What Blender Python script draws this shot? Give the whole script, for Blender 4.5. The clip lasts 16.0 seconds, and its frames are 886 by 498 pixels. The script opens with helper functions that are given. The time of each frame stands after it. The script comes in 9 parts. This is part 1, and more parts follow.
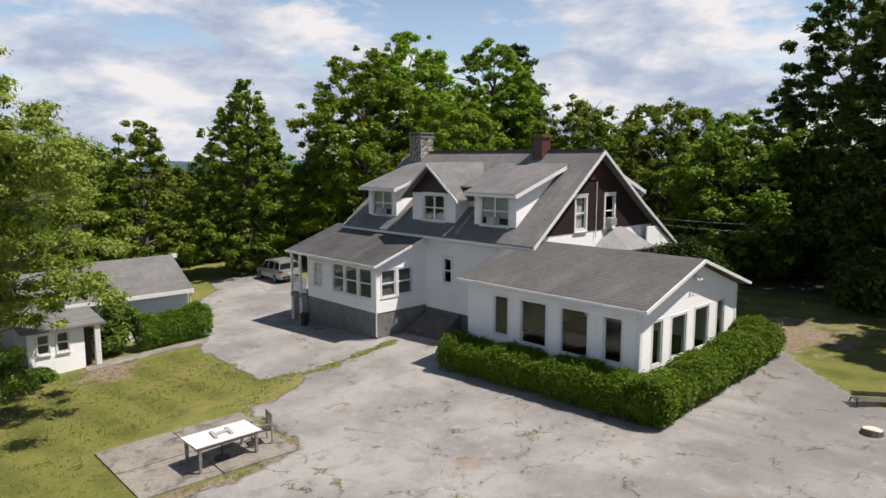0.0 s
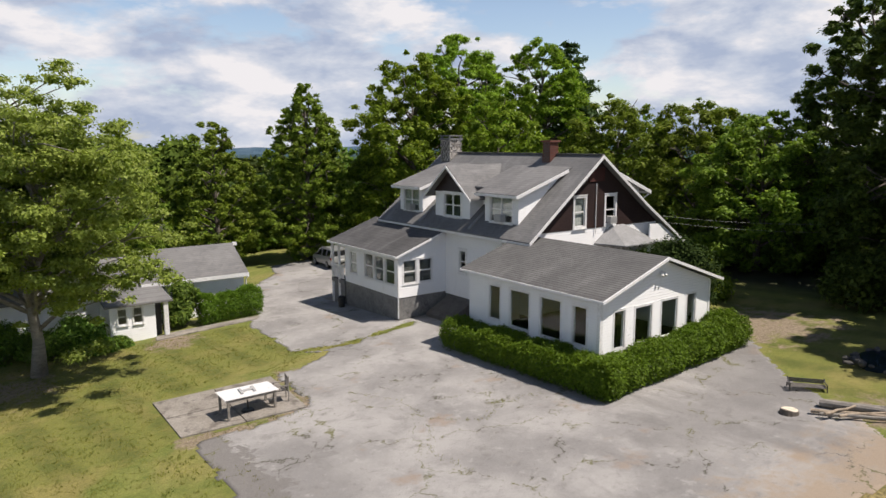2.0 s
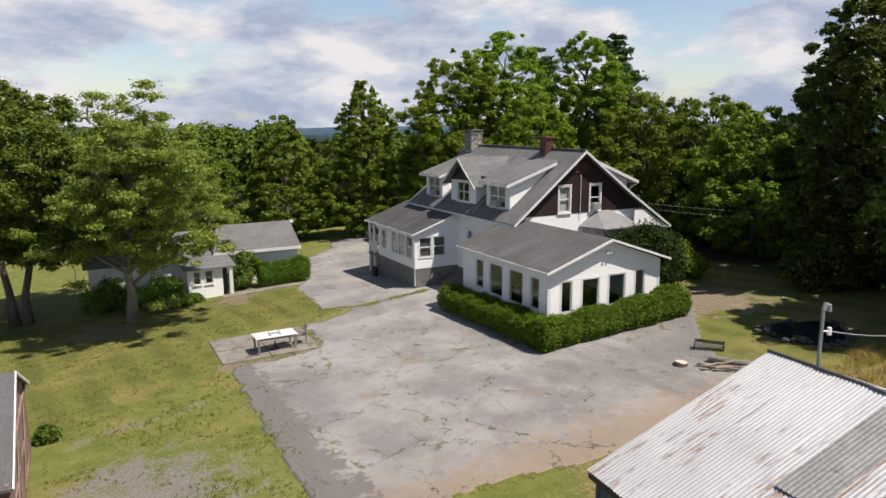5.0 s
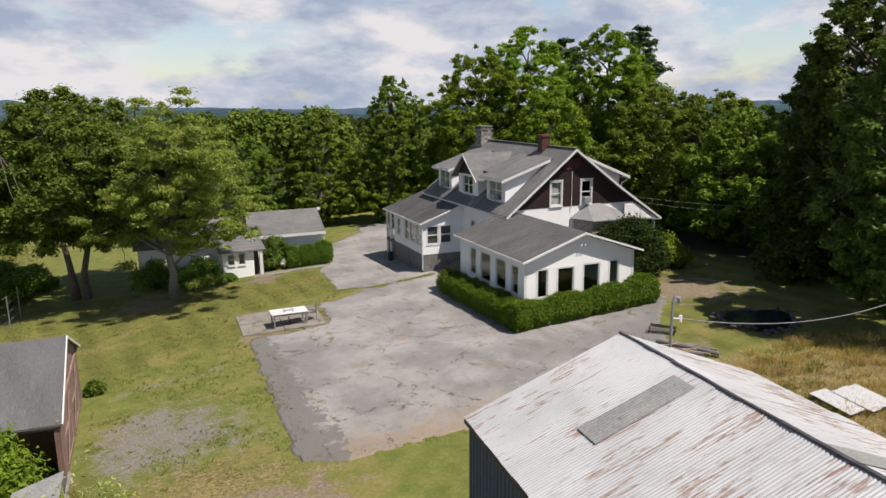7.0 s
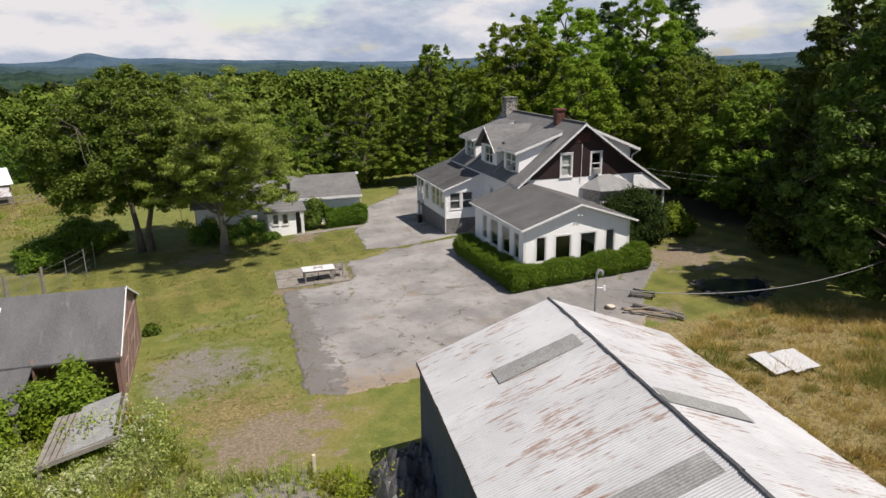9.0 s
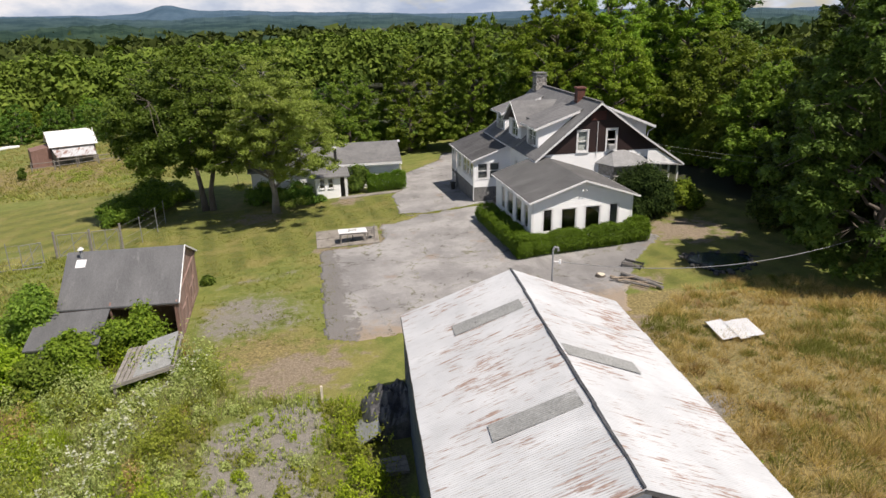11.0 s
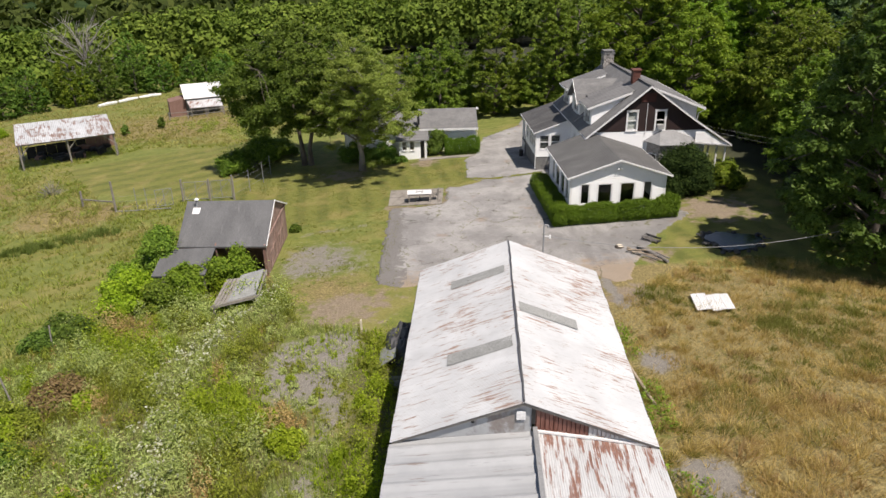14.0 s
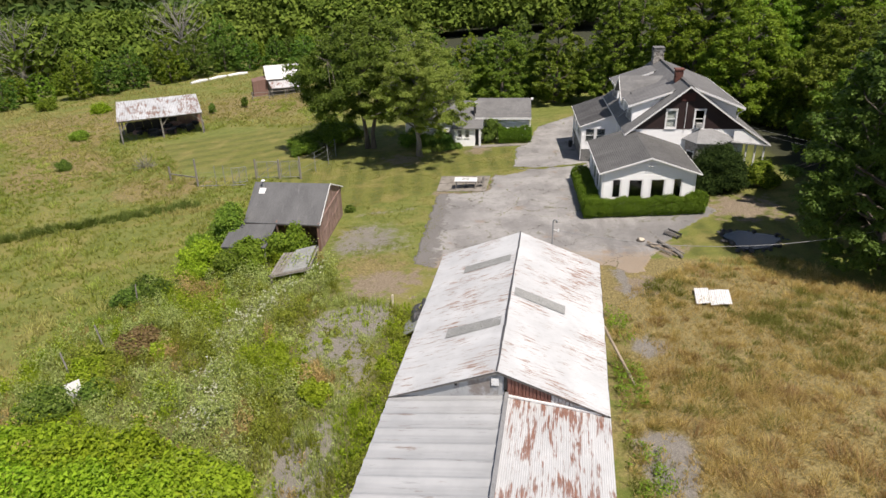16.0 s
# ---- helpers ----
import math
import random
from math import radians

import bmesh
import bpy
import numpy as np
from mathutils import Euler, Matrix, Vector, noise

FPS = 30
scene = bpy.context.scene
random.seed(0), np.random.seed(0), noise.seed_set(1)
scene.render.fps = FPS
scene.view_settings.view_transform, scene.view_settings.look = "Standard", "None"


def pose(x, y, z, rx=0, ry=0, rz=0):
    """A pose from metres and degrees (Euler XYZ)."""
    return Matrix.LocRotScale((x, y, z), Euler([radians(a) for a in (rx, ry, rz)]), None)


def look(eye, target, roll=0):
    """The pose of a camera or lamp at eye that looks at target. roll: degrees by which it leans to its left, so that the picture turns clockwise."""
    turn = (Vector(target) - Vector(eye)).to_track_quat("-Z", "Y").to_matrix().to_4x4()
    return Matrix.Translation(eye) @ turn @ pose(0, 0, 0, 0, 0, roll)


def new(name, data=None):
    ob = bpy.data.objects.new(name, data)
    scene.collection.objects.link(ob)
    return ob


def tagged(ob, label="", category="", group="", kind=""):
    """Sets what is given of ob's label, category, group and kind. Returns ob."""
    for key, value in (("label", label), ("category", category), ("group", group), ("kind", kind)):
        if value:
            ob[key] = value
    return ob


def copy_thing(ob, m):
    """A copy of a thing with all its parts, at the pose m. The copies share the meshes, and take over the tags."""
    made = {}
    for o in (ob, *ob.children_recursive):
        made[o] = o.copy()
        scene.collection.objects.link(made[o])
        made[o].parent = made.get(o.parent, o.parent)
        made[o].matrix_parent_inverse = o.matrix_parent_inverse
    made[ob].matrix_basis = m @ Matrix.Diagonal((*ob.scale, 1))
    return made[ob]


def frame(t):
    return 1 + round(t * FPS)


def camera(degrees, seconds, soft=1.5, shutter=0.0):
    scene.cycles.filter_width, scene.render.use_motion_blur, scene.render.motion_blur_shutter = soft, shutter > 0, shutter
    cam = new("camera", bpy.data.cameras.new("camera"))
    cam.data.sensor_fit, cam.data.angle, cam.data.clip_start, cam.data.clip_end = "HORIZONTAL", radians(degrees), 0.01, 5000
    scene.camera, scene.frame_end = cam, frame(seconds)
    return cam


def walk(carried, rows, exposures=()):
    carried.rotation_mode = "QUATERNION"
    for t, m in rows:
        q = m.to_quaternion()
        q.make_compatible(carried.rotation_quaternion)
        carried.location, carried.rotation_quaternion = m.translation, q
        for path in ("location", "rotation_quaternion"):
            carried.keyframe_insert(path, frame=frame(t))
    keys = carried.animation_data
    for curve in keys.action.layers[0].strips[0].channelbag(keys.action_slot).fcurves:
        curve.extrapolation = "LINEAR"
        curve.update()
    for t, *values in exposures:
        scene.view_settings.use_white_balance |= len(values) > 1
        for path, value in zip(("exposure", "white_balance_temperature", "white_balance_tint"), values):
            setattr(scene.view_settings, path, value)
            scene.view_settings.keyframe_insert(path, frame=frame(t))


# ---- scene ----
cam = camera(65.7, 16.0)
PATH = [
    (0, (0.676, -0.55, 7.971), (2.031, 0.896, 7.704), -0.1),
    (0.5, (0.636, -1.81, 8.232), (1.946, -0.325, 7.952), -0.1),
    (1, (0.615, -2.956, 8.432), (1.883, -1.436, 8.143), -0.1),
    (1.5, (0.613, -4.236, 8.638), (1.833, -2.679, 8.34), -0.1),
    (2, (0.66, -5.516, 8.838), (1.829, -3.923, 8.532), -0.2),
    (2.5, (0.735, -6.869, 9.03), (1.858, -5.245, 8.715), -0.2),
    (3, (0.745, -8.197, 9.183), (1.83, -6.548, 8.862), -0.2),
    (3.5, (0.797, -9.506, 9.301), (1.843, -7.834, 8.973), -0.3),
    (4, (0.894, -10.86, 9.487), (1.899, -9.165, 9.145), -0.3),
    (6.5, (1.903, -17.204, 10.684), (2.73, -15.428, 10.283), -0.5),
    (7, (2.229, -18.402, 11.109), (3.015, -16.611, 10.688), -0.5),
    (7.5, (2.554, -19.568, 11.477), (3.295, -17.765, 11.031), -0.6),
    (8, (2.873, -20.714, 11.855), (3.572, -18.901, 11.381), -0.6),
    (8.5, (3.19, -21.852, 12.251), (3.843, -20.032, 11.74), -0.6),
    (9, (3.573, -23.066, 12.682), (4.174, -21.239, 12.134), -0.7),
    (11.5, (5.732, -29.104, 15.209), (6.087, -27.261, 14.516), -0.9),
    (12, (6.242, -30.075, 15.665), (6.548, -28.233, 14.95), -0.9),
    (12.5, (6.706, -31.148, 16.228), (6.966, -29.308, 15.489), -0.8),
    (13, (7.266, -32.344, 16.821), (7.466, -30.505, 16.061), -0.9),
    (13.5, (7.955, -33.561, 17.44), (8.091, -31.726, 16.656), -1.0),
    (14, (8.651, -34.662, 18.031), (8.72, -32.833, 17.226), -1.1),
    (14.5, (9.279, -35.605, 18.599), (9.286, -33.783, 17.775), -1.2),
    (15, (10.084, -36.643, 19.266), (10.024, -34.832, 18.42), -1.4),
    (15.5, (10.816, -37.556, 19.871), (10.704, -35.754, 19.012), -1.5),
    (16, (11.631, -38.454, 20.324), (11.472, -36.657, 19.46), -1.4),
]
walk(cam, [(t, look(eye, target, roll)) for t, eye, target, roll in PATH], [(0.0, 0.11, 6850, 15.0), (4.0, 0.06, 6850, 15.0), (8.0, -0.04, 6850, 15.0), (12.0, 0.15, 6850, 15.0), (16.0, 0.13, 6850, 15.0)])

# ---- world, sun, exposure ----
SUN_AZ, SUN_EL = -52.0, 62.0     # degrees from +x towards +y, and above the level
world = bpy.data.worlds.new("sky")
scene.world = world
world.use_nodes = True
wn, wl = world.node_tree.nodes, world.node_tree.links
wn.clear()
w_out = wn.new("ShaderNodeOutputWorld")
w_bg = wn.new("ShaderNodeBackground")
w_sky = wn.new("ShaderNodeTexSky")
w_sky.sky_type = "NISHITA"
w_sky.sun_disc = False
w_sky.sun_elevation = radians(SUN_EL)
w_sky.sun_rotation = radians(90 - SUN_AZ)
w_sky.altitude, w_sky.air_density, w_sky.dust_density, w_sky.ozone_density = 300, 1.0, 0.8, 1.0
w_co = wn.new("ShaderNodeTexCoord")
w_sep = wn.new("ShaderNodeSeparateXYZ")
wl.new(w_co.outputs["Generated"], w_sep.inputs[0])


def wmath(op, a, b=None):
    n = wn.new("ShaderNodeMath")
    n.operation = op
    for i, v in enumerate((a, b)):
        if v is None:
            continue
        if isinstance(v, (int, float)):
            n.inputs[i].default_value = v
        else:
            wl.new(v, n.inputs[i])
    return n.outputs[0]


w_comb = wn.new("ShaderNodeCombineXYZ")
wl.new(w_sep.outputs[0], w_comb.inputs[0])
wl.new(w_sep.outputs[1], w_comb.inputs[1])
wl.new(wmath("MULTIPLY", w_sep.outputs[2], 2.6), w_comb.inputs[2])


def wnoise(scale, detail, rough, dist=0.0):
    n = wn.new("ShaderNodeTexNoise")
    n.inputs["Scale"].default_value = scale
    n.inputs["Detail"].default_value = detail
    n.inputs["Roughness"].default_value = rough
    n.inputs["Distortion"].default_value = dist
    wl.new(w_comb.outputs[0], n.inputs["Vector"])
    return n.outputs["Fac"]


def wramp(fac, stops):
    n = wn.new("ShaderNodeValToRGB")
    e = n.color_ramp.elements
    while len(e) < len(stops):
        e.new(0.5)
    for i, (p, c) in enumerate(stops):
        e[i].position, e[i].color = p, (*c, 1)
    wl.new(fac, n.inputs[0])
    return n.outputs[0]


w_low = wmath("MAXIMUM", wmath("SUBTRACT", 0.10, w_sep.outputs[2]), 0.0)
# cloud thinned high up, out of view, so less sky light fills the shadows
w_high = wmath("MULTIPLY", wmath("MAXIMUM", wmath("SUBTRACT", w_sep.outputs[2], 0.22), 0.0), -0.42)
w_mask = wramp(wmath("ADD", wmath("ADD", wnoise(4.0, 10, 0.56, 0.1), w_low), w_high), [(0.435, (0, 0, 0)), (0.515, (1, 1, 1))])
w_tone = wramp(wnoise(6.4, 10, 0.58, 0.1), [(0.38, (2.7, 3.35, 4.5)), (0.49, (3.95, 4.5, 5.3)), (0.60, (5.8, 5.95, 6.2))])
w_mix = wn.new("ShaderNodeMix")
w_mix.data_type = "RGBA"
wl.new(w_mask, w_mix.inputs["Factor"])
# cloud and blue both dimmed overhead to deepen the shade below
w_base = wn.new("ShaderNodeMix")
w_base.data_type, w_base.blend_type = "RGBA", "MULTIPLY"
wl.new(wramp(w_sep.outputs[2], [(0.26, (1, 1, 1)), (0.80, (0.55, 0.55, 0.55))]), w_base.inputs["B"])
w_base.inputs["Factor"].default_value = 1.0
wl.new(w_tone, w_base.inputs["A"])
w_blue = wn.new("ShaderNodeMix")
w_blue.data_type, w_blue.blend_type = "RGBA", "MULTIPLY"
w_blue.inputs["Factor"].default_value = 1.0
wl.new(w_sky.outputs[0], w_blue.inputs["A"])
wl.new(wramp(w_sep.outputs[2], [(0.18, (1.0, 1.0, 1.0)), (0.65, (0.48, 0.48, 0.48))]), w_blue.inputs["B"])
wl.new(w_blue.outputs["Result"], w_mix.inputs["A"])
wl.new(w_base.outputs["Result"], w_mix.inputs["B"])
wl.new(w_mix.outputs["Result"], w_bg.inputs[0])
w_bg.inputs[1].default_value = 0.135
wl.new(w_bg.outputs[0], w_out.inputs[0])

sun_lamp = bpy.data.lights.new("sun", "SUN")
sun_lamp.energy, sun_lamp.angle, sun_lamp.color = 5.0, radians(0.55), (1.0, 0.95, 0.87)
sun = new("sun", sun_lamp)
_a, _e = radians(SUN_AZ), radians(SUN_EL)
sun.matrix_world = look((60 * math.cos(_e) * math.cos(_a), 60 * math.cos(_e) * math.sin(_a), 60 * math.sin(_e)), (0, 0, 0))

# ---- materials ----


def shader(name):
    m = bpy.data.materials.new(name)
    m.use_nodes = True
    t = m.node_tree
    return m, t, t.nodes["Principled BSDF"]


def node(t, kind, **values):
    n = t.nodes.new(kind)
    for k, v in values.items():
        n.inputs[k].default_value = v
    return n


def mixed(t, fac, a, b, kind="MIX"):
    n = t.nodes.new("ShaderNodeMix")
    n.data_type = "RGBA"
    n.blend_type = kind
    for sock, v in (("Factor", fac), ("A", a), ("B", b)):
        if isinstance(v, tuple):
            n.inputs[sock].default_value = (*v, 1)
        elif isinstance(v, (int, float)):
            n.inputs[sock].default_value = v
        else:
            t.links.new(v, n.inputs[sock])
    return n.outputs["Result"]


def ramp(t, fac, lo, hi, a=0.0, b=1.0):
    n = t.nodes.new("ShaderNodeMapRange")
    n.interpolation_type = "SMOOTHSTEP"
    n.inputs["From Min"].default_value, n.inputs["From Max"].default_value = lo, hi
    n.inputs["To Min"].default_value, n.inputs["To Max"].default_value = a, b
    t.links.new(fac, n.inputs["Value"])
    return n.outputs["Result"]


def arith(t, op, a, b=0.0):
    n = t.nodes.new("ShaderNodeMath")
    n.operation = op
    for i, v in enumerate((a, b)):
        if isinstance(v, (int, float)):
            n.inputs[i].default_value = v
        else:
            t.links.new(v, n.inputs[i])
    return n.outputs[0]


def place(t, stretch=(1, 1, 1), turn=(0, 0, 0), local=False):
    """Texture space in metres, world or object."""
    m = t.nodes.new("ShaderNodeMapping")
    m.inputs["Scale"].default_value = stretch
    m.inputs["Rotation"].default_value = [radians(a) for a in turn]
    if local:
        t.links.new(t.nodes.new("ShaderNodeTexCoord").outputs["Object"], m.inputs[0])
    else:
        t.links.new(t.nodes.new("ShaderNodeNewGeometry").outputs["Position"], m.inputs[0])
    return m.outputs[0]


def grain(t, space, scale, detail=5, rough=0.6, dist=0.0):
    n = node(t, "ShaderNodeTexNoise", Scale=scale, Detail=detail, Roughness=rough, Distortion=dist)
    t.links.new(space, n.inputs["Vector"])
    return n.outputs["Fac"]


def bumped(t, bsdf, height, strength, distance):
    b = node(t, "ShaderNodeBump", Strength=strength, Distance=distance)
    t.links.new(height, b.inputs["Height"])
    t.links.new(b.outputs[0], bsdf.inputs["Normal"])


def surface(name, dark, light, coarse=0.8, fine=12.0, rough=0.8, bump=0.25, depth=0.01, stain=None, stain_at=(0.58, 0.72), metal=0.0, stretch=(1, 1, 1), local=False):
    """A two-scale mottled surface, with stains of a third colour."""
    m, t, p = shader(name)
    s = place(t, stretch, local=local)
    c = mixed(t, ramp(t, grain(t, s, coarse), 0.3, 0.7), dark, light)
    f = grain(t, s, fine, 4, 0.65)
    c = mixed(t, 0.35, c, mixed(t, ramp(t, f, 0.3, 0.7), tuple(v * 0.6 for v in dark), tuple(min(1, v * 1.25) for v in light)))
    if stain:
        c = mixed(t, ramp(t, grain(t, s, coarse * 2.3, 8, 0.68, 0.4), *stain_at), c, stain)
    t.links.new(c, p.inputs["Base Color"])
    p.inputs["Roughness"].default_value, p.inputs["Metallic"].default_value = rough, metal
    bumped(t, p, f, bump, depth)
    return m


def siding(name, a, b, lap, soil):
    """Painted lap boards: a sawtooth relief over the height, with weather streaks."""
    m, t, p = shader(name)
    s = place(t)
    sep = t.nodes.new("ShaderNodeSeparateXYZ")
    t.links.new(s, sep.inputs[0])
    saw = arith(t, "FRACT", arith(t, "DIVIDE", sep.outputs[2], lap))
    c = mixed(t, ramp(t, grain(t, s, 0.7), 0.3, 0.7), a, b)
    streak = grain(t, place(t, (3.0, 3.0, 0.35)), 1.4, 6, 0.65)
    c = mixed(t, ramp(t, streak, 0.56, 0.8, 0, 0.35), c, soil)
    gap = ramp(t, saw, 0.0, 0.10, 0.30, 0.0)
    c = mixed(t, gap, c, tuple(v * 0.45 for v in a))
    t.links.new(c, p.inputs["Base Color"])
    p.inputs["Roughness"].default_value = 0.55
    bumped(t, p, arith(t, "SUBTRACT", 1.0, saw), 0.9, 0.018)
    return m


def shingles(name, a, b, pale, row=0.085, stain=(0.06, 0.055, 0.05)):
    """Asphalt shingles: courses by height, tabs, faded and streaked patches."""
    m, t, p = shader(name)
    s = place(t)
    sep = t.nodes.new("ShaderNodeSeparateXYZ")
    t.links.new(s, sep.inputs[0])
    saw = arith(t, "FRACT", arith(t, "DIVIDE", sep.outputs[2], row))
    v = node(t, "ShaderNodeTexVoronoi", Scale=3.6)
    t.links.new(place(t, (1, 1, 2.2)), v.inputs["Vector"])
    c = mixed(t, ramp(t, grain(t, s, 0.55, 6), 0.32, 0.68), a, b)
    c = mixed(t, 0.22, c, arith(t, "ADD", v.outputs["Color"], 0.1), "MULTIPLY")
    c = mixed(t, ramp(t, grain(t, place(t, (0.35, 1.2, 0.5)), 1.1, 7, 0.65), 0.5, 0.72, 0, 0.55), c, pale)
    c = mixed(t, ramp(t, grain(t, place(t, (0.5, 2.2, 0.5)), 1.6, 7, 0.7), 0.60, 0.78, 0, 0.6), c, stain)
    c = mixed(t, ramp(t, saw, 0.0, 0.42 if row < 0.06 else 0.25, 0.9 if row < 0.06 else 0.45, 0.0), c, tuple(x * 0.35 for x in a))
    t.links.new(c, p.inputs["Base Color"])
    p.inputs["Roughness"].default_value = 0.9
    bumped(t, p, mixed(t, 0.5, saw, grain(t, s, 60, 3)), 0.4, 0.008)
    return m


def foliage(name, dark, light, tip, rough=0.5, through_light=0.35):
    """Leaves: each its own tone, light passing through."""
    m, t, p = shader(name)
    g = t.nodes.new("ShaderNodeNewGeometry")
    rnd = g.outputs["Random Per Island"]
    c = mixed(t, ramp(t, rnd, 0.10, 0.80), tuple(v * 0.72 for v in dark), tuple(v * 1.12 for v in light))
    c = mixed(t, ramp(t, rnd, 0.82, 1.0, 0, 0.7), c, tip)
    oi = t.nodes.new("ShaderNodeObjectInfo")
    c = mixed(t, ramp(t, grain(t, place(t), 0.35, 3), 0.35, 0.65, 0, 0.4), c, tuple(v * 0.68 for v in light))
    c = mixed(t, ramp(t, grain(t, place(t), 0.055, 3), 0.42, 0.62, 0, 0.2), c, tip)
    hsv = node(t, "ShaderNodeHueSaturation", Fac=1.0)
    t.links.new(c, hsv.inputs["Color"])
    t.links.new(ramp(t, oi.outputs["Random"], 0, 1, 0.485, 0.512), hsv.inputs["Hue"])
    t.links.new(ramp(t, oi.outputs["Random"], 0, 1, 0.82, 1.12), hsv.inputs["Value"])
    c = hsv.outputs[0]
    t.links.new(c, p.inputs["Base Color"])
    p.inputs["Roughness"].default_value = rough
    p.inputs["Specular IOR Level"].default_value = 0.12
    tr = t.nodes.new("ShaderNodeBsdfTranslucent")
    t.links.new(mixed(t, 1.0, c, (1.45, 1.6, 0.75), "MULTIPLY"), tr.inputs[0])
    mx = t.nodes.new("ShaderNodeMixShader")
    mx.inputs[0].default_value = 0.8 * through_light
    t.links.new(p.outputs[0], mx.inputs[1])
    t.links.new(tr.outputs[0], mx.inputs[2])
    t.links.new(mx.outputs[0], t.nodes["Material Output"].inputs[0])
    return m


def corrugated(name, base, base2, rust, rust2, cover, along, turn=5.36):
    """Old painted sheet metal with short rust streaks running with its waves."""
    m, t, p = shader(name)
    flat = place(t, (1, 1, 1), (0, 0, turn))

    def run(*k):
        mp = t.nodes.new("ShaderNodeMapping")
        mp.inputs["Scale"].default_value = k
        t.links.new(flat, mp.inputs[0])
        return mp.outputs[0]

    c = mixed(t, ramp(t, grain(t, flat, 0.6, 6), 0.3, 0.7), base, base2)
    oi = t.nodes.new("ShaderNodeObjectInfo")
    c = mixed(t, ramp(t, oi.outputs["Random"], 0, 1, 0, 0.3), c, tuple(v * 0.78 for v in base2))
    r = grain(t, run(*along), 1.0, 7, 0.68, 0.15)
    big = grain(t, flat, 0.42, 4, 0.6)
    mid = grain(t, run(*(0.4 + 0.3 * v for v in along)), 1.0, 5, 0.6)
    heavy = arith(t, "ADD", arith(t, "MULTIPLY", arith(t, "SUBTRACT", big, 0.5), 0.55), arith(t, "MULTIPLY", arith(t, "SUBTRACT", mid, 0.5), 0.45))
    v = arith(t, "ADD", r, heavy)
    rc = mixed(t, ramp(t, grain(t, flat, 9, 5), 0.3, 0.7), rust, rust2)
    dull = tuple(0.5 * a + 0.5 * b * 0.45 for a, b in zip(rust2, base2))
    rc = mixed(t, ramp(t, heavy, -0.04, 0.08), dull, rc)
    c = mixed(t, ramp(t, v, cover, cover + 0.10, 0, 0.92), c, rc)
    d = grain(t, run(*(1.6 * k for k in along)), 1.0, 6, 0.7)
    c = mixed(t, ramp(t, d, 0.56, 0.70, 0, 0.5), c, tuple(0.55 * k for k in base))
    t.links.new(c, p.inputs["Base Color"])
    p.inputs["Metallic"].default_value = 0.0
    t.links.new(ramp(t, r, 0.4, 0.7, 0.42, 0.9), p.inputs["Roughness"])
    bumped(t, p, d, 0.15, 0.004)
    return m


def pane_glass(name):
    m, t, p = shader(name)
    t.nodes.remove(p)
    tr = t.nodes.new("ShaderNodeBsdfTransparent")
    tr.inputs[0].default_value = (0.84, 0.87, 0.86, 1)
    gl = t.nodes.new("ShaderNodeBsdfGlossy")
    gl.inputs["Roughness"].default_value = 0.03
    lw = node(t, "ShaderNodeLayerWeight", Blend=0.5)
    mx = t.nodes.new("ShaderNodeMixShader")
    t.links.new(arith(t, "ADD", arith(t, "MULTIPLY", arith(t, "POWER", lw.outputs["Facing"], 4.0), 0.9), 0.05), mx.inputs[0])
    t.links.new(tr.outputs[0], mx.inputs[1])
    t.links.new(gl.outputs[0], mx.inputs[2])
    t.links.new(mx.outputs[0], t.nodes["Material Output"].inputs[0])
    return m


M_SIDING = siding("white_siding", (0.825, 0.84, 0.85), (0.875, 0.885, 0.89), 0.115, (0.50, 0.49, 0.46))
M_TRIM = surface("white_trim_paint", (0.74, 0.75, 0.76), (0.82, 0.82, 0.81), 1.2, 14, 0.5, 0.1, stain=(0.55, 0.53, 0.48), stain_at=(0.66, 0.85))
M_BROWN = siding("maroon_shingle_siding", (0.020, 0.010, 0.010), (0.034, 0.017, 0.015), 0.16, (0.05, 0.03, 0.026))
M_BOARD = surface("faded_red_board", (0.055, 0.017, 0.014), (0.085, 0.028, 0.022), 2.0, 20, 0.7)
M_SHINGLE = shingles("grey_asphalt_shingles", (0.155, 0.155, 0.156), (0.20, 0.20, 0.20), (0.28, 0.28, 0.278))
M_SHINGLE_DARK = shingles("dark_asphalt_shingles", (0.115, 0.115, 0.114), (0.150, 0.149, 0.147), (0.195, 0.194, 0.19), row=0.048)
# dark grey porch shingles, deepened further for the eave shadow on them
M_SHINGLE_PORCH = shingles("shade_darkened_porch_shingles", (0.066, 0.066, 0.068), (0.10, 0.10, 0.102), (0.15, 0.15, 0.15))
M_STONE = surface("grey_foundation_block", (0.13, 0.13, 0.13), (0.22, 0.22, 0.215), 1.5, 12, 0.9, 0.5, 0.02, (0.07, 0.07, 0.065))
M_COBBLE = surface("fieldstone", (0.17, 0.15, 0.135), (0.50, 0.475, 0.44), 6, 18, 0.85, 0.4, 0.015, local=False)
M_MORTAR = surface("mortar", (0.10, 0.095, 0.09), (0.16, 0.15, 0.14), 5, 30, 0.95)
M_BRICK = surface("old_red_brick", (0.11, 0.042, 0.032), (0.19, 0.075, 0.055), 4, 25, 0.85, 0.3, 0.006)
M_GLASS = pane_glass("window_glass")
# near-black colour that puts in the shade inside rooms and the shelter
M_INNER_SHADE = surface("painted_interior_shade", (0.012, 0.012, 0.013), (0.025, 0.024, 0.024), 1.0, 5, 0.9)
M_SHADE = surface("dull_roller_blind", (0.10, 0.10, 0.10), (0.16, 0.16, 0.155), 3, 20, 0.9)
M_BLIND = surface("pale_curtain", (0.58, 0.58, 0.565), (0.70, 0.70, 0.685), 3, 20, 0.9)
